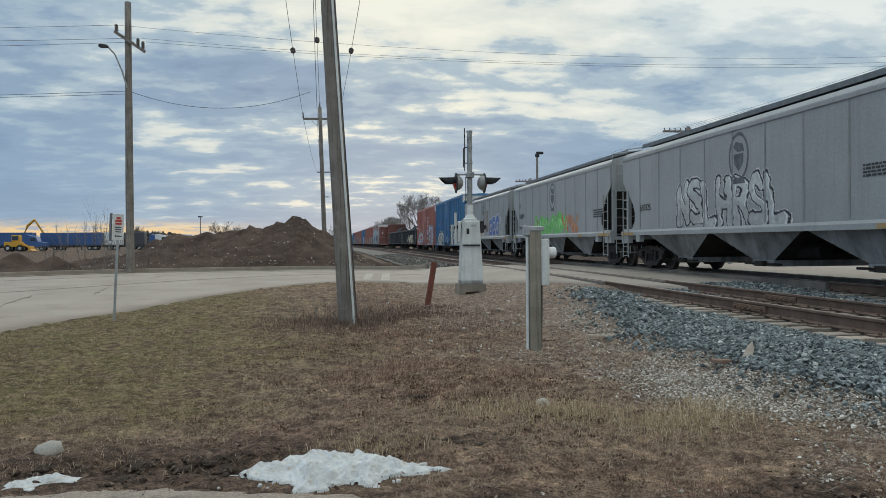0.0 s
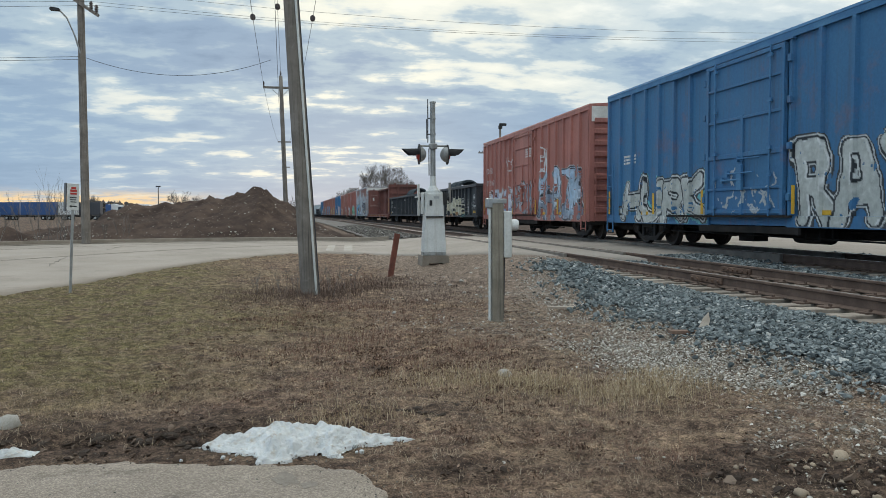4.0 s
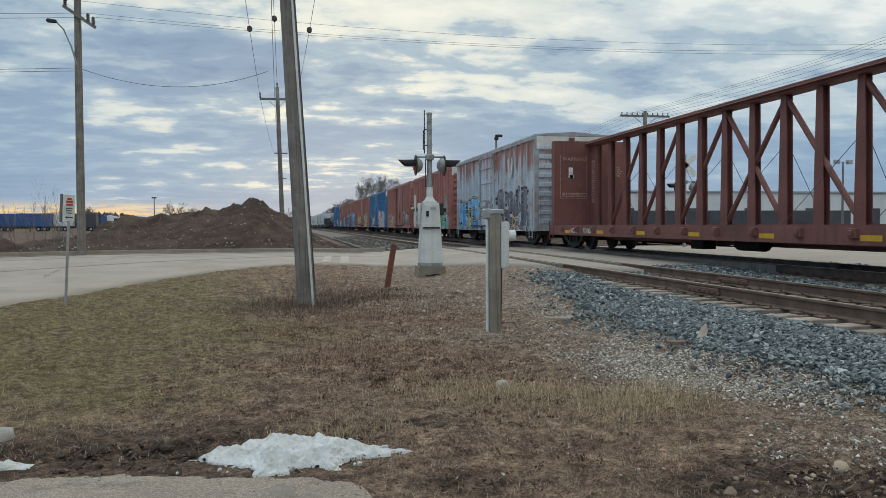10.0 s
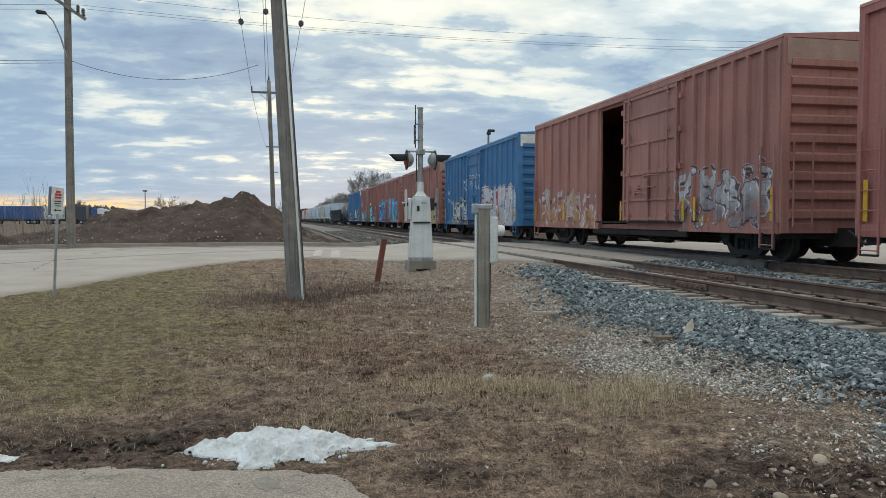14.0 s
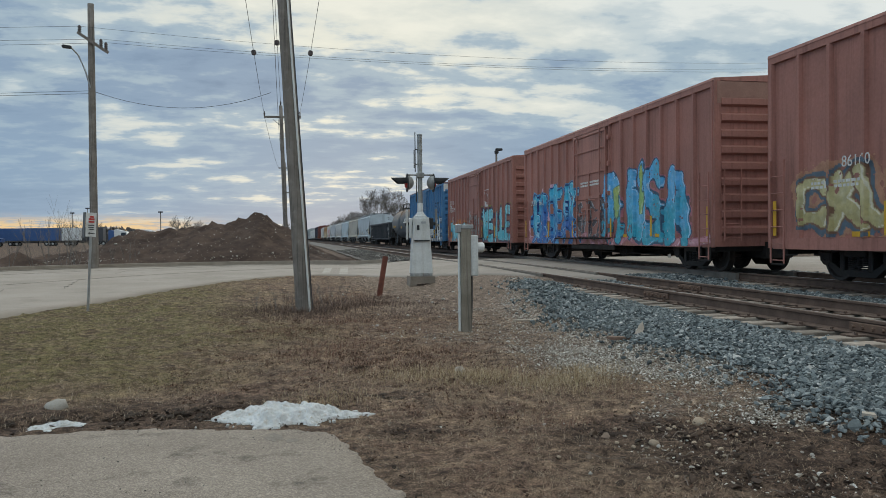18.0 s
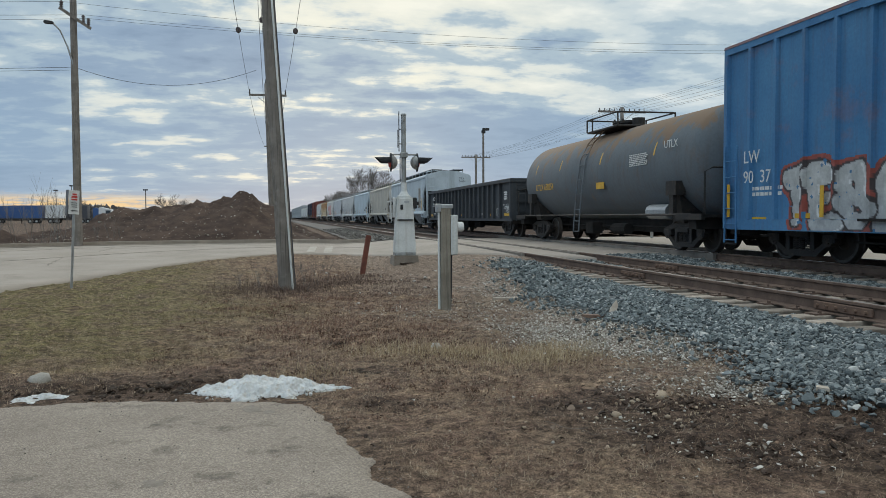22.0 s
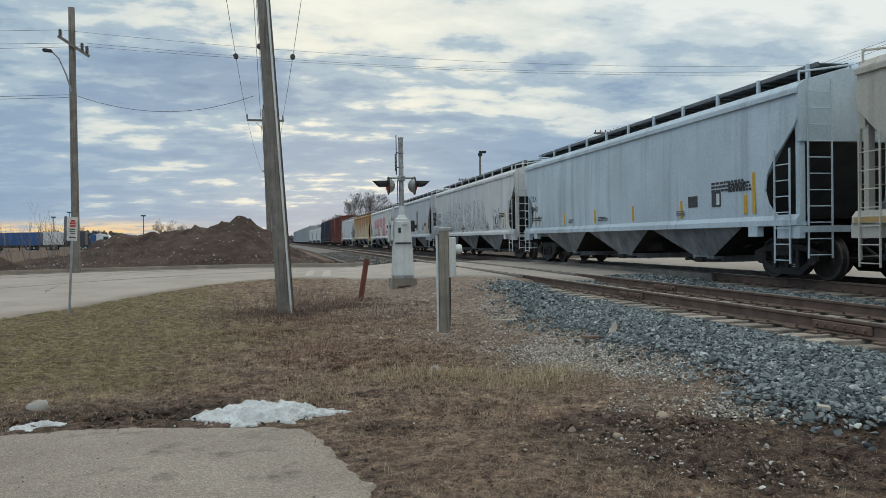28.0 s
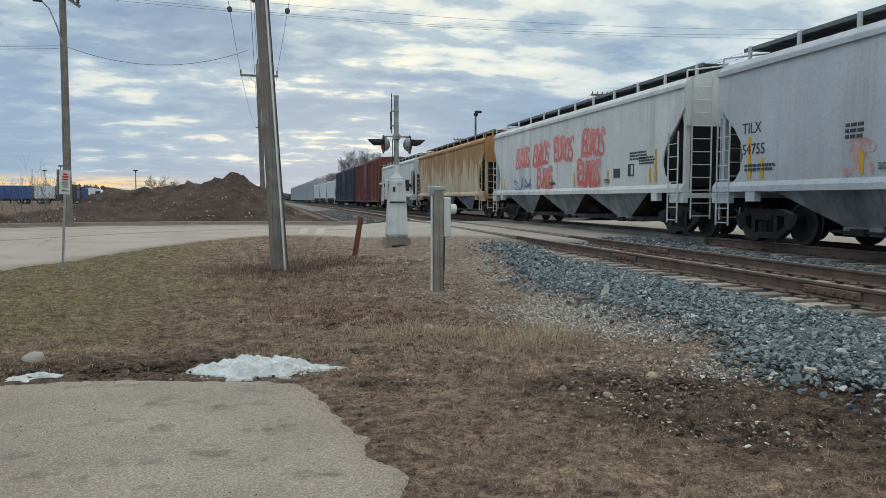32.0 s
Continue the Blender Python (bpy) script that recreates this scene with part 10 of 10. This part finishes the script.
FIELD = surf("tan_field_stone", (0.30, 0.225, 0.155), (0.38, 0.31, 0.23), 9, 0.85, fine=60, vary=0.25, spots=(0.16, 0.11, 0.08), spot_amount=0.4)
WHITESTONE = surf("pale_limestone", (0.42, 0.40, 0.36), (0.33, 0.305, 0.265), 9, 0.85, fine=60, vary=0.15, spots=(0.2, 0.16, 0.12), spot_amount=0.4)
tan_meshes = []
for k in range(6):
    me = to_mesh("stone", rounded_stone(k, 0.6 + 0.05 * k), FIELD)
    me.polygons.foreach_set("use_smooth", [True] * len(me.polygons))
    tan_meshes.append(me)
pale_meshes = []
for k in range(5):
    me = to_mesh("stone", rounded_stone(20 + k, 0.55 + 0.06 * k), WHITESTONE)
    me.polygons.foreach_set("use_smooth", [True] * len(me.polygons))
    pale_meshes.append(me)


def stone(x, y, s, pale=False, label=""):
    me = rng.choice(pale_meshes if pale else tan_meshes)
    o = new("stone", me)
    o.matrix_world = pose(x, y, float(land(x, y)) + s * 0.12, rng.uniform(-12, 12), rng.uniform(-12, 12), rng.uniform(0, 360)) @ Matrix.Scale(s, 4)
    tagged(o, label or ("pale rounded stone half sunk in mud" if pale else "tan rounded field stone on bare earth"), "stone", group="loose stones")


stone(-2.06, 5.86, 0.10, True, "pale flat stone lying on the lawn edge")
stone(1.86, 6.78, 0.075, True, "pale stone among dry reddish weeds")
for x, y, s in [(3.26, 4.10, 0.105), (2.63, 3.60, 0.078), (4.30, 3.46, 0.09), (2.92, 3.55, 0.05), (2.98, 3.46, 0.055), (2.88, 3.42, 0.045), (3.02, 3.36, 0.05), (3.72, 3.62, 0.05), (3.86, 3.66, 0.055), (3.98, 3.62, 0.045), (2.45, 3.55, 0.04), (2.38, 3.68, 0.035), (3.42, 4.10, 0.04), (3.12, 4.2, 0.035), (3.0, 4.0, 0.04), (3.55, 4.25, 0.03)]:
    stone(x, y, s * 0.48)
for k in range(46):
    x, y = rng.uniform(1.8, 4.9), rng.gauss(3.5, 0.55)
    if y < 1.8 or x > float(edge_at(y)) + 0.1:
        continue
    stone(x, y, rng.uniform(0.008, 0.019), rng.random() < 0.45)
for k in range(42):
    x, y = rng.gauss(3.1, 0.55), rng.gauss(3.75, 0.38)
    if x < float(edge_at(y)) - 0.1:
        stone(x, y, rng.uniform(0.007, 0.022), rng.random() < 0.35)
for k in range(40):
    stone(rng.uniform(0.8, 4.4), rng.uniform(11, 17.5), rng.uniform(0.02, 0.045), True)

MUD = surf("dark_clod", (0.045, 0.032, 0.024), (0.08, 0.058, 0.043), 8, 0.95, fine=30, bump=0.8)
clods = [to_mesh("clod", rounded_stone(40 + k, 0.55), MUD) for k in range(5)]
for k in range(150):
    x = rng.uniform(-3.2, 0.3) if k % 5 else rng.gauss(0.95, 0.18)
    y = rng.gauss(5.45, 0.16) if k % 5 else rng.gauss(5.75, 0.12)
    s = rng.uniform(0.012, 0.045)
    o = new("dirt_clod", clods[k % 5])
    o.matrix_world = pose(x, y, float(land(x, y)) + s * 0.1 - 0.015, rng.uniform(-20, 20), 0, rng.uniform(0, 360)) @ Matrix.Diagonal((s * 1.5, s * 1.2, s, 1))
    tagged(o, "clod of dark wet earth beside snow", "dirt clod", group="dirt clods")

TWIGWOOD = surf("dry_twig", (0.13, 0.10, 0.08), (0.20, 0.16, 0.13), 8, 0.9)
for k in range(16):
    x, y, a, l = rng.uniform(1.6, 4.2), rng.uniform(2.2, 4.2), rng.uniform(0, 6.28), rng.uniform(0.10, 0.34)
    if x > float(edge_at(y)) - 0.1:
        continue
    pts = []
    for i in range(6):
        pts.append((x, y, float(land(x, y)) + 0.014 + 0.012 * math.sin(i * 1.3 + k)))
        a += rng.uniform(-0.45, 0.45)
        x, y = x + math.cos(a) * l / 5, y + math.sin(a) * l / 5
    tagged(part("twig", tube(pts, rng.uniform(0.0025, 0.0045), 5), TWIGWOOD), "thin dry brown twig lying on mud", "twig", group="twigs in the mud")

OLDWOOD = surf("bleached_wood", (0.46, 0.40, 0.33), (0.36, 0.30, 0.24), 12, 0.9, fine=60)
REDWOOD = surf("rotten_red_wood", (0.15, 0.095, 0.07), (0.21, 0.14, 0.105), 12, 0.9, fine=60)
bm = bmesh.new()
vs = prism(bm, [(-0.06, 0.0), (0.05, 0.0), (0.055, 0.16), (0.02, 0.24), (-0.02, 0.17)], -0.012, 0.012)
bmesh.ops.transform(bm, matrix=pose(4.60, 8.10, 0.13, -20, 14, -20), verts=vs)
tagged(part("wood_splinter", bm, OLDWOOD), "bleached splinter of wood standing in gravel", "wood piece")
bm = bmesh.new()
vs = box(bm, -0.20, -0.04, 0, 0.16, 0.04, 0.035)
bmesh.ops.transform(bm, matrix=pose(4.38, 8.12, 0.115, 4, 3, 8), verts=vs)
tagged(part("wood_piece", bm, REDWOOD), "reddish rotten piece of wood in gravel", "wood piece")
for x, y, a, l in ((3.93, 10.9, 12, 0.32), (4.42, 3.62, -30, 0.05), (4.78, 3.35, 35, 0.045), (3.6, 21.5, 10, 0.35)):
    bm = bmesh.new()
    vs = prism(bm, [(-l, -0.03), (l, -0.045), (l * 0.9, 0.04), (-l * 0.8, 0.03)], 0, 0.03, "z")
    bmesh.ops.transform(bm, matrix=pose(x, y, float(land(x, y)) + 0.03, 3, 3, a), verts=vs)
    tagged(part("wood_piece", bm, OLDWOOD), "bleached piece of wood on the ground", "wood piece", group="wood pieces")

# ---- trees and the far side ----
BARK = surf("grey_bark", (0.075, 0.062, 0.052), (0.11, 0.092, 0.078), 3, 0.95)
TWIG = surf("brown_twigs", (0.14, 0.126, 0.115), (0.20, 0.18, 0.165), 2, 0.95)


def grow(r, start, way, length, radius, depth, spread_, out, up=0.12):
    """Limbs as tapered rods: (from, to, radius, radius at the end, depth)."""
    p, d = Vector(start), Vector(way).normalized()
    n = 3
    for k in range(n):
        q = p + d * (length / n)
        out.append((p.copy(), q.copy(), radius * (1 - 0.25 * k / n), radius * (1 - 0.25 * (k + 1) / n), depth))
        p = q
        d = (d + Vector((r.uniform(-1, 1), r.uniform(-1, 1), r.uniform(-0.6, 1))) * 0.13).normalized()
    if depth == 0:
        return
    for k in range(r.choice((2, 3, 3, 4)) if depth > 1 else 4):
        a = Vector((r.uniform(-1, 1), r.uniform(-1, 1), r.uniform(-0.5, 0.7)))
        w = (d + a * spread_ + Vector((0, 0, up))).normalized()
        grow(r, p if k < 3 else p - d * length * 0.4, w, length * r.uniform(0.62, 0.82), radius * r.uniform(0.5, 0.66), depth - 1, spread_, out, up)


def limbs_mesh(name, limbs, material):
    V, F = [], []
    for a, b, r0, r1, d in limbs:
        k = 6 if d > 3 else 3
        q = (b - a).to_track_quat("Z", "Y").to_matrix()
        o = len(V)
        for c, rr in ((a, r0), (b, r1)):
            for i in range(k):
                t = 2 * math.pi * i / k
                V.append(c + q @ Vector((rr * math.cos(t), rr * math.sin(t), 0)))
        for i in range(k):
            j = (i + 1) % k
            F.append((o + i, o + j, o + k + j, o + k + i))
    return soup(name, V, F, material)


def bare_tree(x, y, height, seed, label, depth=6, spread_=0.75, thick=0.035, wide=0.42):
    """A short trunk that parts into limbs, and a rounded crown of fine twigs with gaps."""
    r = random.Random(seed)
    t = thing("bare_tree", label, "tree", pose(x, y, 0.15), group="bare trees")
    fork = Vector((r.uniform(-0.2, 0.2), r.uniform(-0.2, 0.2), height * 0.24))
    trunk = [(Vector((0, 0, -0.1)), fork, height * thick, height * thick * 0.75, depth)]
    twigs = []
    for k in range(10):
        a = k * 2.399 + r.uniform(-0.3, 0.3)
        tilt = r.uniform(0.15, 1.15)
        d = Vector((math.cos(a) * math.sin(tilt), math.sin(a) * math.sin(tilt), math.cos(tilt)))
        out = []
        grow(r, fork - Vector((0, 0, r.uniform(0, 0.08) * height)), d, height * 0.22, height * thick * 0.36, depth - 2, spread_, out, 0.05)
        for l in out:
            (trunk if l[4] >= depth - 2 else twigs).append(l)
    c, ax = Vector((0, 0, height * 0.60)), Vector((height * wide, height * wide, height * 0.40))
    def inside(p):
        q = p - c
        n = 1 + 0.16 * noise.noise(p * 0.45 + Vector((seed, 0, 0)))
        return (q.x / ax.x) ** 2 + (q.y / ax.y) ** 2 + (q.z / ax.z) ** 2 < n
    part("trunk", limbs_mesh("trunk", trunk, BARK), None, t)
    part("crown", limbs_mesh("crown", [(a, b, max(r0, 0.021), max(r1, 0.014), d) for a, b, r0, r1, d in twigs if inside(b)], TWIG), None, t, "fine leafless twigs")


for x, y, h, s, wd in ((22.2, 200, 16.4, 5, 0.40), (27.5, 207, 12.5, 9, 0.42), (21.0, 300, 13.2, 12, 0.55), (25.5, 310, 15.0, 15, 0.5), (17.5, 330, 10.5, 18, 0.6)):
    bare_tree(x, y, h, s, "bare spreading tree behind the train", 7, 0.85, 0.024, wd)
for x, y, h, s in ((-66, 240, 8, 30), (-60, 245, 9, 31), (-54, 250, 7, 32), (-33, 235, 11, 34), (-30, 240, 9, 35), (-2, 230, 8, 36)):
    bare_tree(x, y, h, s, "distant bare tree on the horizon", 5, 0.8, 0.03)


def shrub(x, y, height, n, seed, label):
    r = random.Random(seed)
    z = float(land(x, y))
    t = thing("shrub", label, "shrub", pose(x, y, z - 0.02), group="bare shrubs")
    for k in range(n):
        out = []
        grow(r, (r.uniform(-0.5, 0.5), r.uniform(-0.3, 0.3), 0), (r.uniform(-0.4, 0.4), r.uniform(-0.3, 0.3), 1), height * r.uniform(0.3, 0.5), 0.012 if height > 1.2 else 0.0035, 2 if height > 1.2 else 3, 0.5, out, 0.3)
        part("stem", limbs_mesh("stem", out, TWIG), None, t)


for x, y, h, n, s in ((-10.4, 36.0, 2.9, 7, 1), (-9.6, 35.6, 2.0, 6, 2), (-11.6, 36.4, 2.4, 6, 3), (-7.9, 35.8, 1.3, 5, 4), (-12.8, 36.0, 1.3, 5, 5), (-1.6, 44.5, 1.6, 4, 6), (0.4, 46.0, 1.4, 4, 7), (0.25, 13.5, 0.5, 8, 8), (-0.25, 13.9, 0.45, 7, 9), (0.75, 14.2, 0.5, 8, 10)):
    shrub(x, y, h, n, s, "leafless brown shrub with thin stems")


def far_woods():
    r = np.random.RandomState(8)
    V, F = [], []
    o = 0
    shapes = stone_shapes(5, 33, 0.9, 1)
    for k in range(4000):
        x = r.uniform(-420, 260)
        y = r.uniform(430, 520) + 0.1 * abs(x)
        h = r.uniform(0.8, 2.0) * (1 + 0.5 * math.sin(x * 0.03)) * (1.4 if -160 < x < -60 else 1.0)
        S, G = shapes[k % 5]
        W = S * np.array((r.uniform(0.8, 2.2), 2.0, h)) + np.array((x, y, r.uniform(0.5, 4.2 + 4.5 * math.exp(-((x + 112) / 24) ** 2))))
        V.append(W + r.uniform(-0.5, 0.5, W.shape))
        F.append(G + o)
        o += len(S)
    ob = new("far_woods", soup("far_woods", np.vstack(V), np.vstack(F), surf("far_wood_tone", (0.075, 0.07, 0.07), (0.10, 0.09, 0.085), 0.05, 0.95, bump=0)))
    tagged(ob, "dark leafless woods along the horizon", "woods", kind="stuff")


far_woods()

TBLUE = surf("trailer_blue", (0.035, 0.085, 0.22), (0.045, 0.10, 0.25), 0.3, 0.5)
TWHITE = surf("trailer_white", (0.62, 0.63, 0.63), (0.54, 0.55, 0.56), 0.3, 0.5)
TDARK = surf("trailer_dark", (0.05, 0.055, 0.065), (0.07, 0.07, 0.08), 0.3, 0.6)
TYRE = surf("black_tyre", (0.025, 0.025, 0.026), None, 3, 0.9)
PLANT = surf("plant_yellow", (0.55, 0.30, 0.03), (0.45, 0.24, 0.03), 1, 0.6)
GLASS = surf("dark_window_glass", (0.03, 0.04, 0.05), None, 1, 0.1, bump=0)


def wheels(car, ys, xs, r, name="wheel"):
    for x in xs:
        for y in ys:
            bm = bmesh.new()
            rod(bm, (x, y - 0.14, r), (x, y + 0.14, r), r, 16)
            w = part(name, bm, TYRE, car)
            bm = bmesh.new()
            rod(bm, (x, y - 0.16, r), (x, y + 0.16, r), r * 0.5, 10)
            part("rim", bm, SILVERPAINT, w)


def trailer(x0, x1, y, mat, label):
    t = thing("semi_trailer", label, "trailer", pose((x0 + x1) / 2, y, 0.3), group="parked trailers")
    l = (x1 - x0) / 2
    part("box", boxes((-l, -1.25, 1.2, l, 1.25, 4.05), bevel=0.04), mat, t)
    for k in range(int(2 * l / 1.2)):
        part("panel_post", boxes((-l + 0.3 + k * 1.2, -1.27, 1.25, -l + 0.36 + k * 1.2, -1.25, 4.0)), mat, t)
    part("rail", boxes((-l, -1.3, 1.1, l, 1.3, 1.2)), TDARK, t)
    part("landing_gear", boxes((-l + 2.6, -0.9, 0, -l + 2.8, -0.75, 1.15)), STEEL, t)
    wheels(t, (-1.05, 1.05), (l - 1.4, l - 2.7), 0.5)


trailer(-95, -80, 186, TBLUE, "parked blue semi-trailer in a far yard")
trailer(-79, -66.5, 182, TBLUE, "parked blue semi-trailer in a far yard")
trailer(-67, -61.2, 188, TBLUE, "parked blue semi-trailer in a far yard")
trailer(-60.2, -53, 186, TBLUE, "parked blue semi-trailer in a far yard")
trailer(-52.5, -48.8, 186, TWHITE, "parked white semi-trailer in a far yard")
trailer(-49.6, -44.6, 190, TDARK, "parked dark semi-trailer in a far yard")


def tractor(x, y, mat, label):
    t = thing("truck", label, "truck", pose(x, y, 0.3), group="parked trucks")
    bm = bmesh.new()
    prism(bm, [(-1.6, 0.9), (1.0, 0.9), (2.8, 0.95), (2.9, 1.7), (1.3, 1.95), (0.9, 3.0), (-1.2, 3.5), (-1.6, 3.4)], -1.15, 1.15)
    part("cab", bm, mat, t)
    part("window", boxes((-0.2, -1.17, 2.1, 0.8, -1.15, 2.8)), GLASS, t)
    part("chassis", boxes((-4.2, -0.5, 0.7, 2.8, 0.5, 0.95)), TDARK, t)
    wheels(t, (-1.0, 1.0), (2.0, -2.6, -3.8), 0.5)


tractor(-64.5, 176, TBLUE, "blue truck tractor parked in a far yard")
tractor(-33, 185, TWHITE, "white truck tractor parked in a far yard")
tractor(-28, 190, TBLUE, "blue truck tractor parked in a far yard")
tractor(-24, 186, TWHITE, "white truck tractor parked in a far yard")


def loader(x, y, label):
    t = thing("wheel_loader", label, "wheel loader", pose(x, y, 0.3))
    part("body", boxes((-2.2, -1.0, 0.9, 0.8, 1.0, 1.9), bevel=0.08), PLANT, t)
    part("cab", boxes((-0.9, -0.75, 1.9, 0.5, 0.75, 3.2), bevel=0.06), PLANT, t)
    part("window", boxes((-0.75, -0.78, 2.2, 0.35, -0.75, 3.0)), GLASS, t)
    part("arm", rods(0.12, ((0.7, -0.5, 1.6), (2.4, -0.5, 0.6)), ((0.7, 0.5, 1.6), (2.4, 0.5, 0.6))), PLANT, t)
    bm = bmesh.new()
    prism(bm, [(2.3, 0.1), (3.3, 0.1), (2.9, 0.25), (2.6, 0.5), (2.5, 1.1), (2.3, 1.0)], -1.3, 1.3)
    part("bucket", bm, PLANT, t)
    wheels(t, (-0.9, 0.9), (-1.5, 0.7), 0.65)


loader(-61.5, 160, "yellow wheel loader standing in a far yard")


def excavator(x, y, label):
    t = thing("excavator", label, "excavator", pose(x, y, 0.3))
    part("tracks", boxes((-2.0, -1.3, 0, 2.0, -0.7, 0.9), (-2.0, 0.7, 0, 2.0, 1.3, 0.9), bevel=0.2), TDARK, t)
    part("house", boxes((-2.2, -1.2, 1.0, 1.2, 1.2, 2.6), bevel=0.1), PLANT, t)
    part("cab", boxes((-0.2, -1.2, 1.6, 1.2, -0.2, 3.1), bevel=0.05), PLANT, t)
    part("boom", tube([(0.8, 0, 2.0), (2.6, 0, 6.2), (4.2, 0, 7.6)], 0.32, 6), PLANT, t)
    part("stick", tube([(4.2, 0, 7.6), (6.2, 0, 4.4)], 0.24, 6), PLANT, t)
    bm = bmesh.new()
    prism(bm, [(5.9, 4.4), (6.5, 4.4), (6.7, 3.6), (6.1, 3.2), (5.6, 3.7)], -0.5, 0.5)
    part("bucket", bm, PLANT, t)


tractor(-37.5, 176, TWHITE, "white truck parked behind the mound")
tractor(-40.5, 184, TBLUE, "blue truck parked behind the mound")
excavator(-79, 205, "yellow excavator with raised arm behind trailers")
for x, y, h in ((-57, 210, 8.5), (-52, 205, 9.5), (-32, 190, 8.0)):
    t, _ = wood_pole("yard_light_pole", "slim dark yard light pole far off", (x, y, 0.2), (x, y, h), 0.13, 0.1, 8)
    part("lamp_head", boxes((-0.5, -0.3, h - 0.3, 0.5, 0.3, h)), TDARK, t)

# ---- the yard behind the train ----
SIDING = surf("pale_metal_siding", (0.62, 0.64, 0.64), (0.54, 0.56, 0.57), 0.2, 0.6)
b = thing("warehouse", "long low pale metal warehouse beyond the tracks", "warehouse", pose(114, 166, 0.2, 0, 0, 90))
part("wall", boxes((-14, -70, 0, 14, 70, 8.0)), SIDING, b)
part("roof", boxes((-14.4, -70.4, 8.0, 14.4, 70.4, 8.35)), surf("warehouse_roof", (0.33, 0.35, 0.38), None, 0.2, 0.6), b)
for k in range(9):
    part("dock_door", boxes((-14.06, -62 + k * 15, 0.8, -14, -58 + k * 15, 4.6)), TDARK, b)
for k in range(28):
    part("wall_seam", boxes((-14.05, -67.6 + k * 5, 0, -14, -67.45 + k * 5, 8.0)), SIDING, b)
for x0, x1 in ((30, 43), (44.5, 58), (59, 72.5), (74, 88), (89, 103)):
    t = thing("semi_trailer", "dark parked semi-trailer behind the tracks", "trailer", pose((x0 + x1) / 2, 128, 0.25), group="parked trailers")
    l = (x1 - x0) / 2
    part("box", boxes((-l, -1.25, 1.0, l, 1.25, 3.6), bevel=0.04), TDARK, t)
    part("rail", boxes((-l, -1.3, 0.9, l, 1.3, 1.0)), STEEL, t)
    wheels(t, (-1.05, 1.05), (l - 1.4, l - 2.7), 0.5)
loader(36, 112, "yellow wheel loader standing behind the tracks")

# dirt bank on the other side of the line
xs, ys = np.arange(15.5, 24, 0.35), np.arange(38, 130, 0.8)
X, Y = np.meshgrid(xs, ys)
Z = 0.2 + np.clip(1 - np.abs(X - 19.5) / 4.2, 0, 1) * (0.75 + 0.3 * wobble(X, Y, 0.5, 70)) + 0.05 * wobble(X, Y, 3, 71)
i, j = np.meshgrid(np.arange(len(xs) - 1), np.arange(len(ys) - 1))
q = (j * len(xs) + i).ravel()
o = new("dirt_bank", soup("dirt_bank", np.stack([X, Y, Z], -1).reshape(-1, 3), np.stack([q, q + 1, q + len(xs) + 1, q + len(xs)], -1), DIRT, True))
tagged(o, "low bank of brown earth beyond the tracks", "dirt bank")

motions()
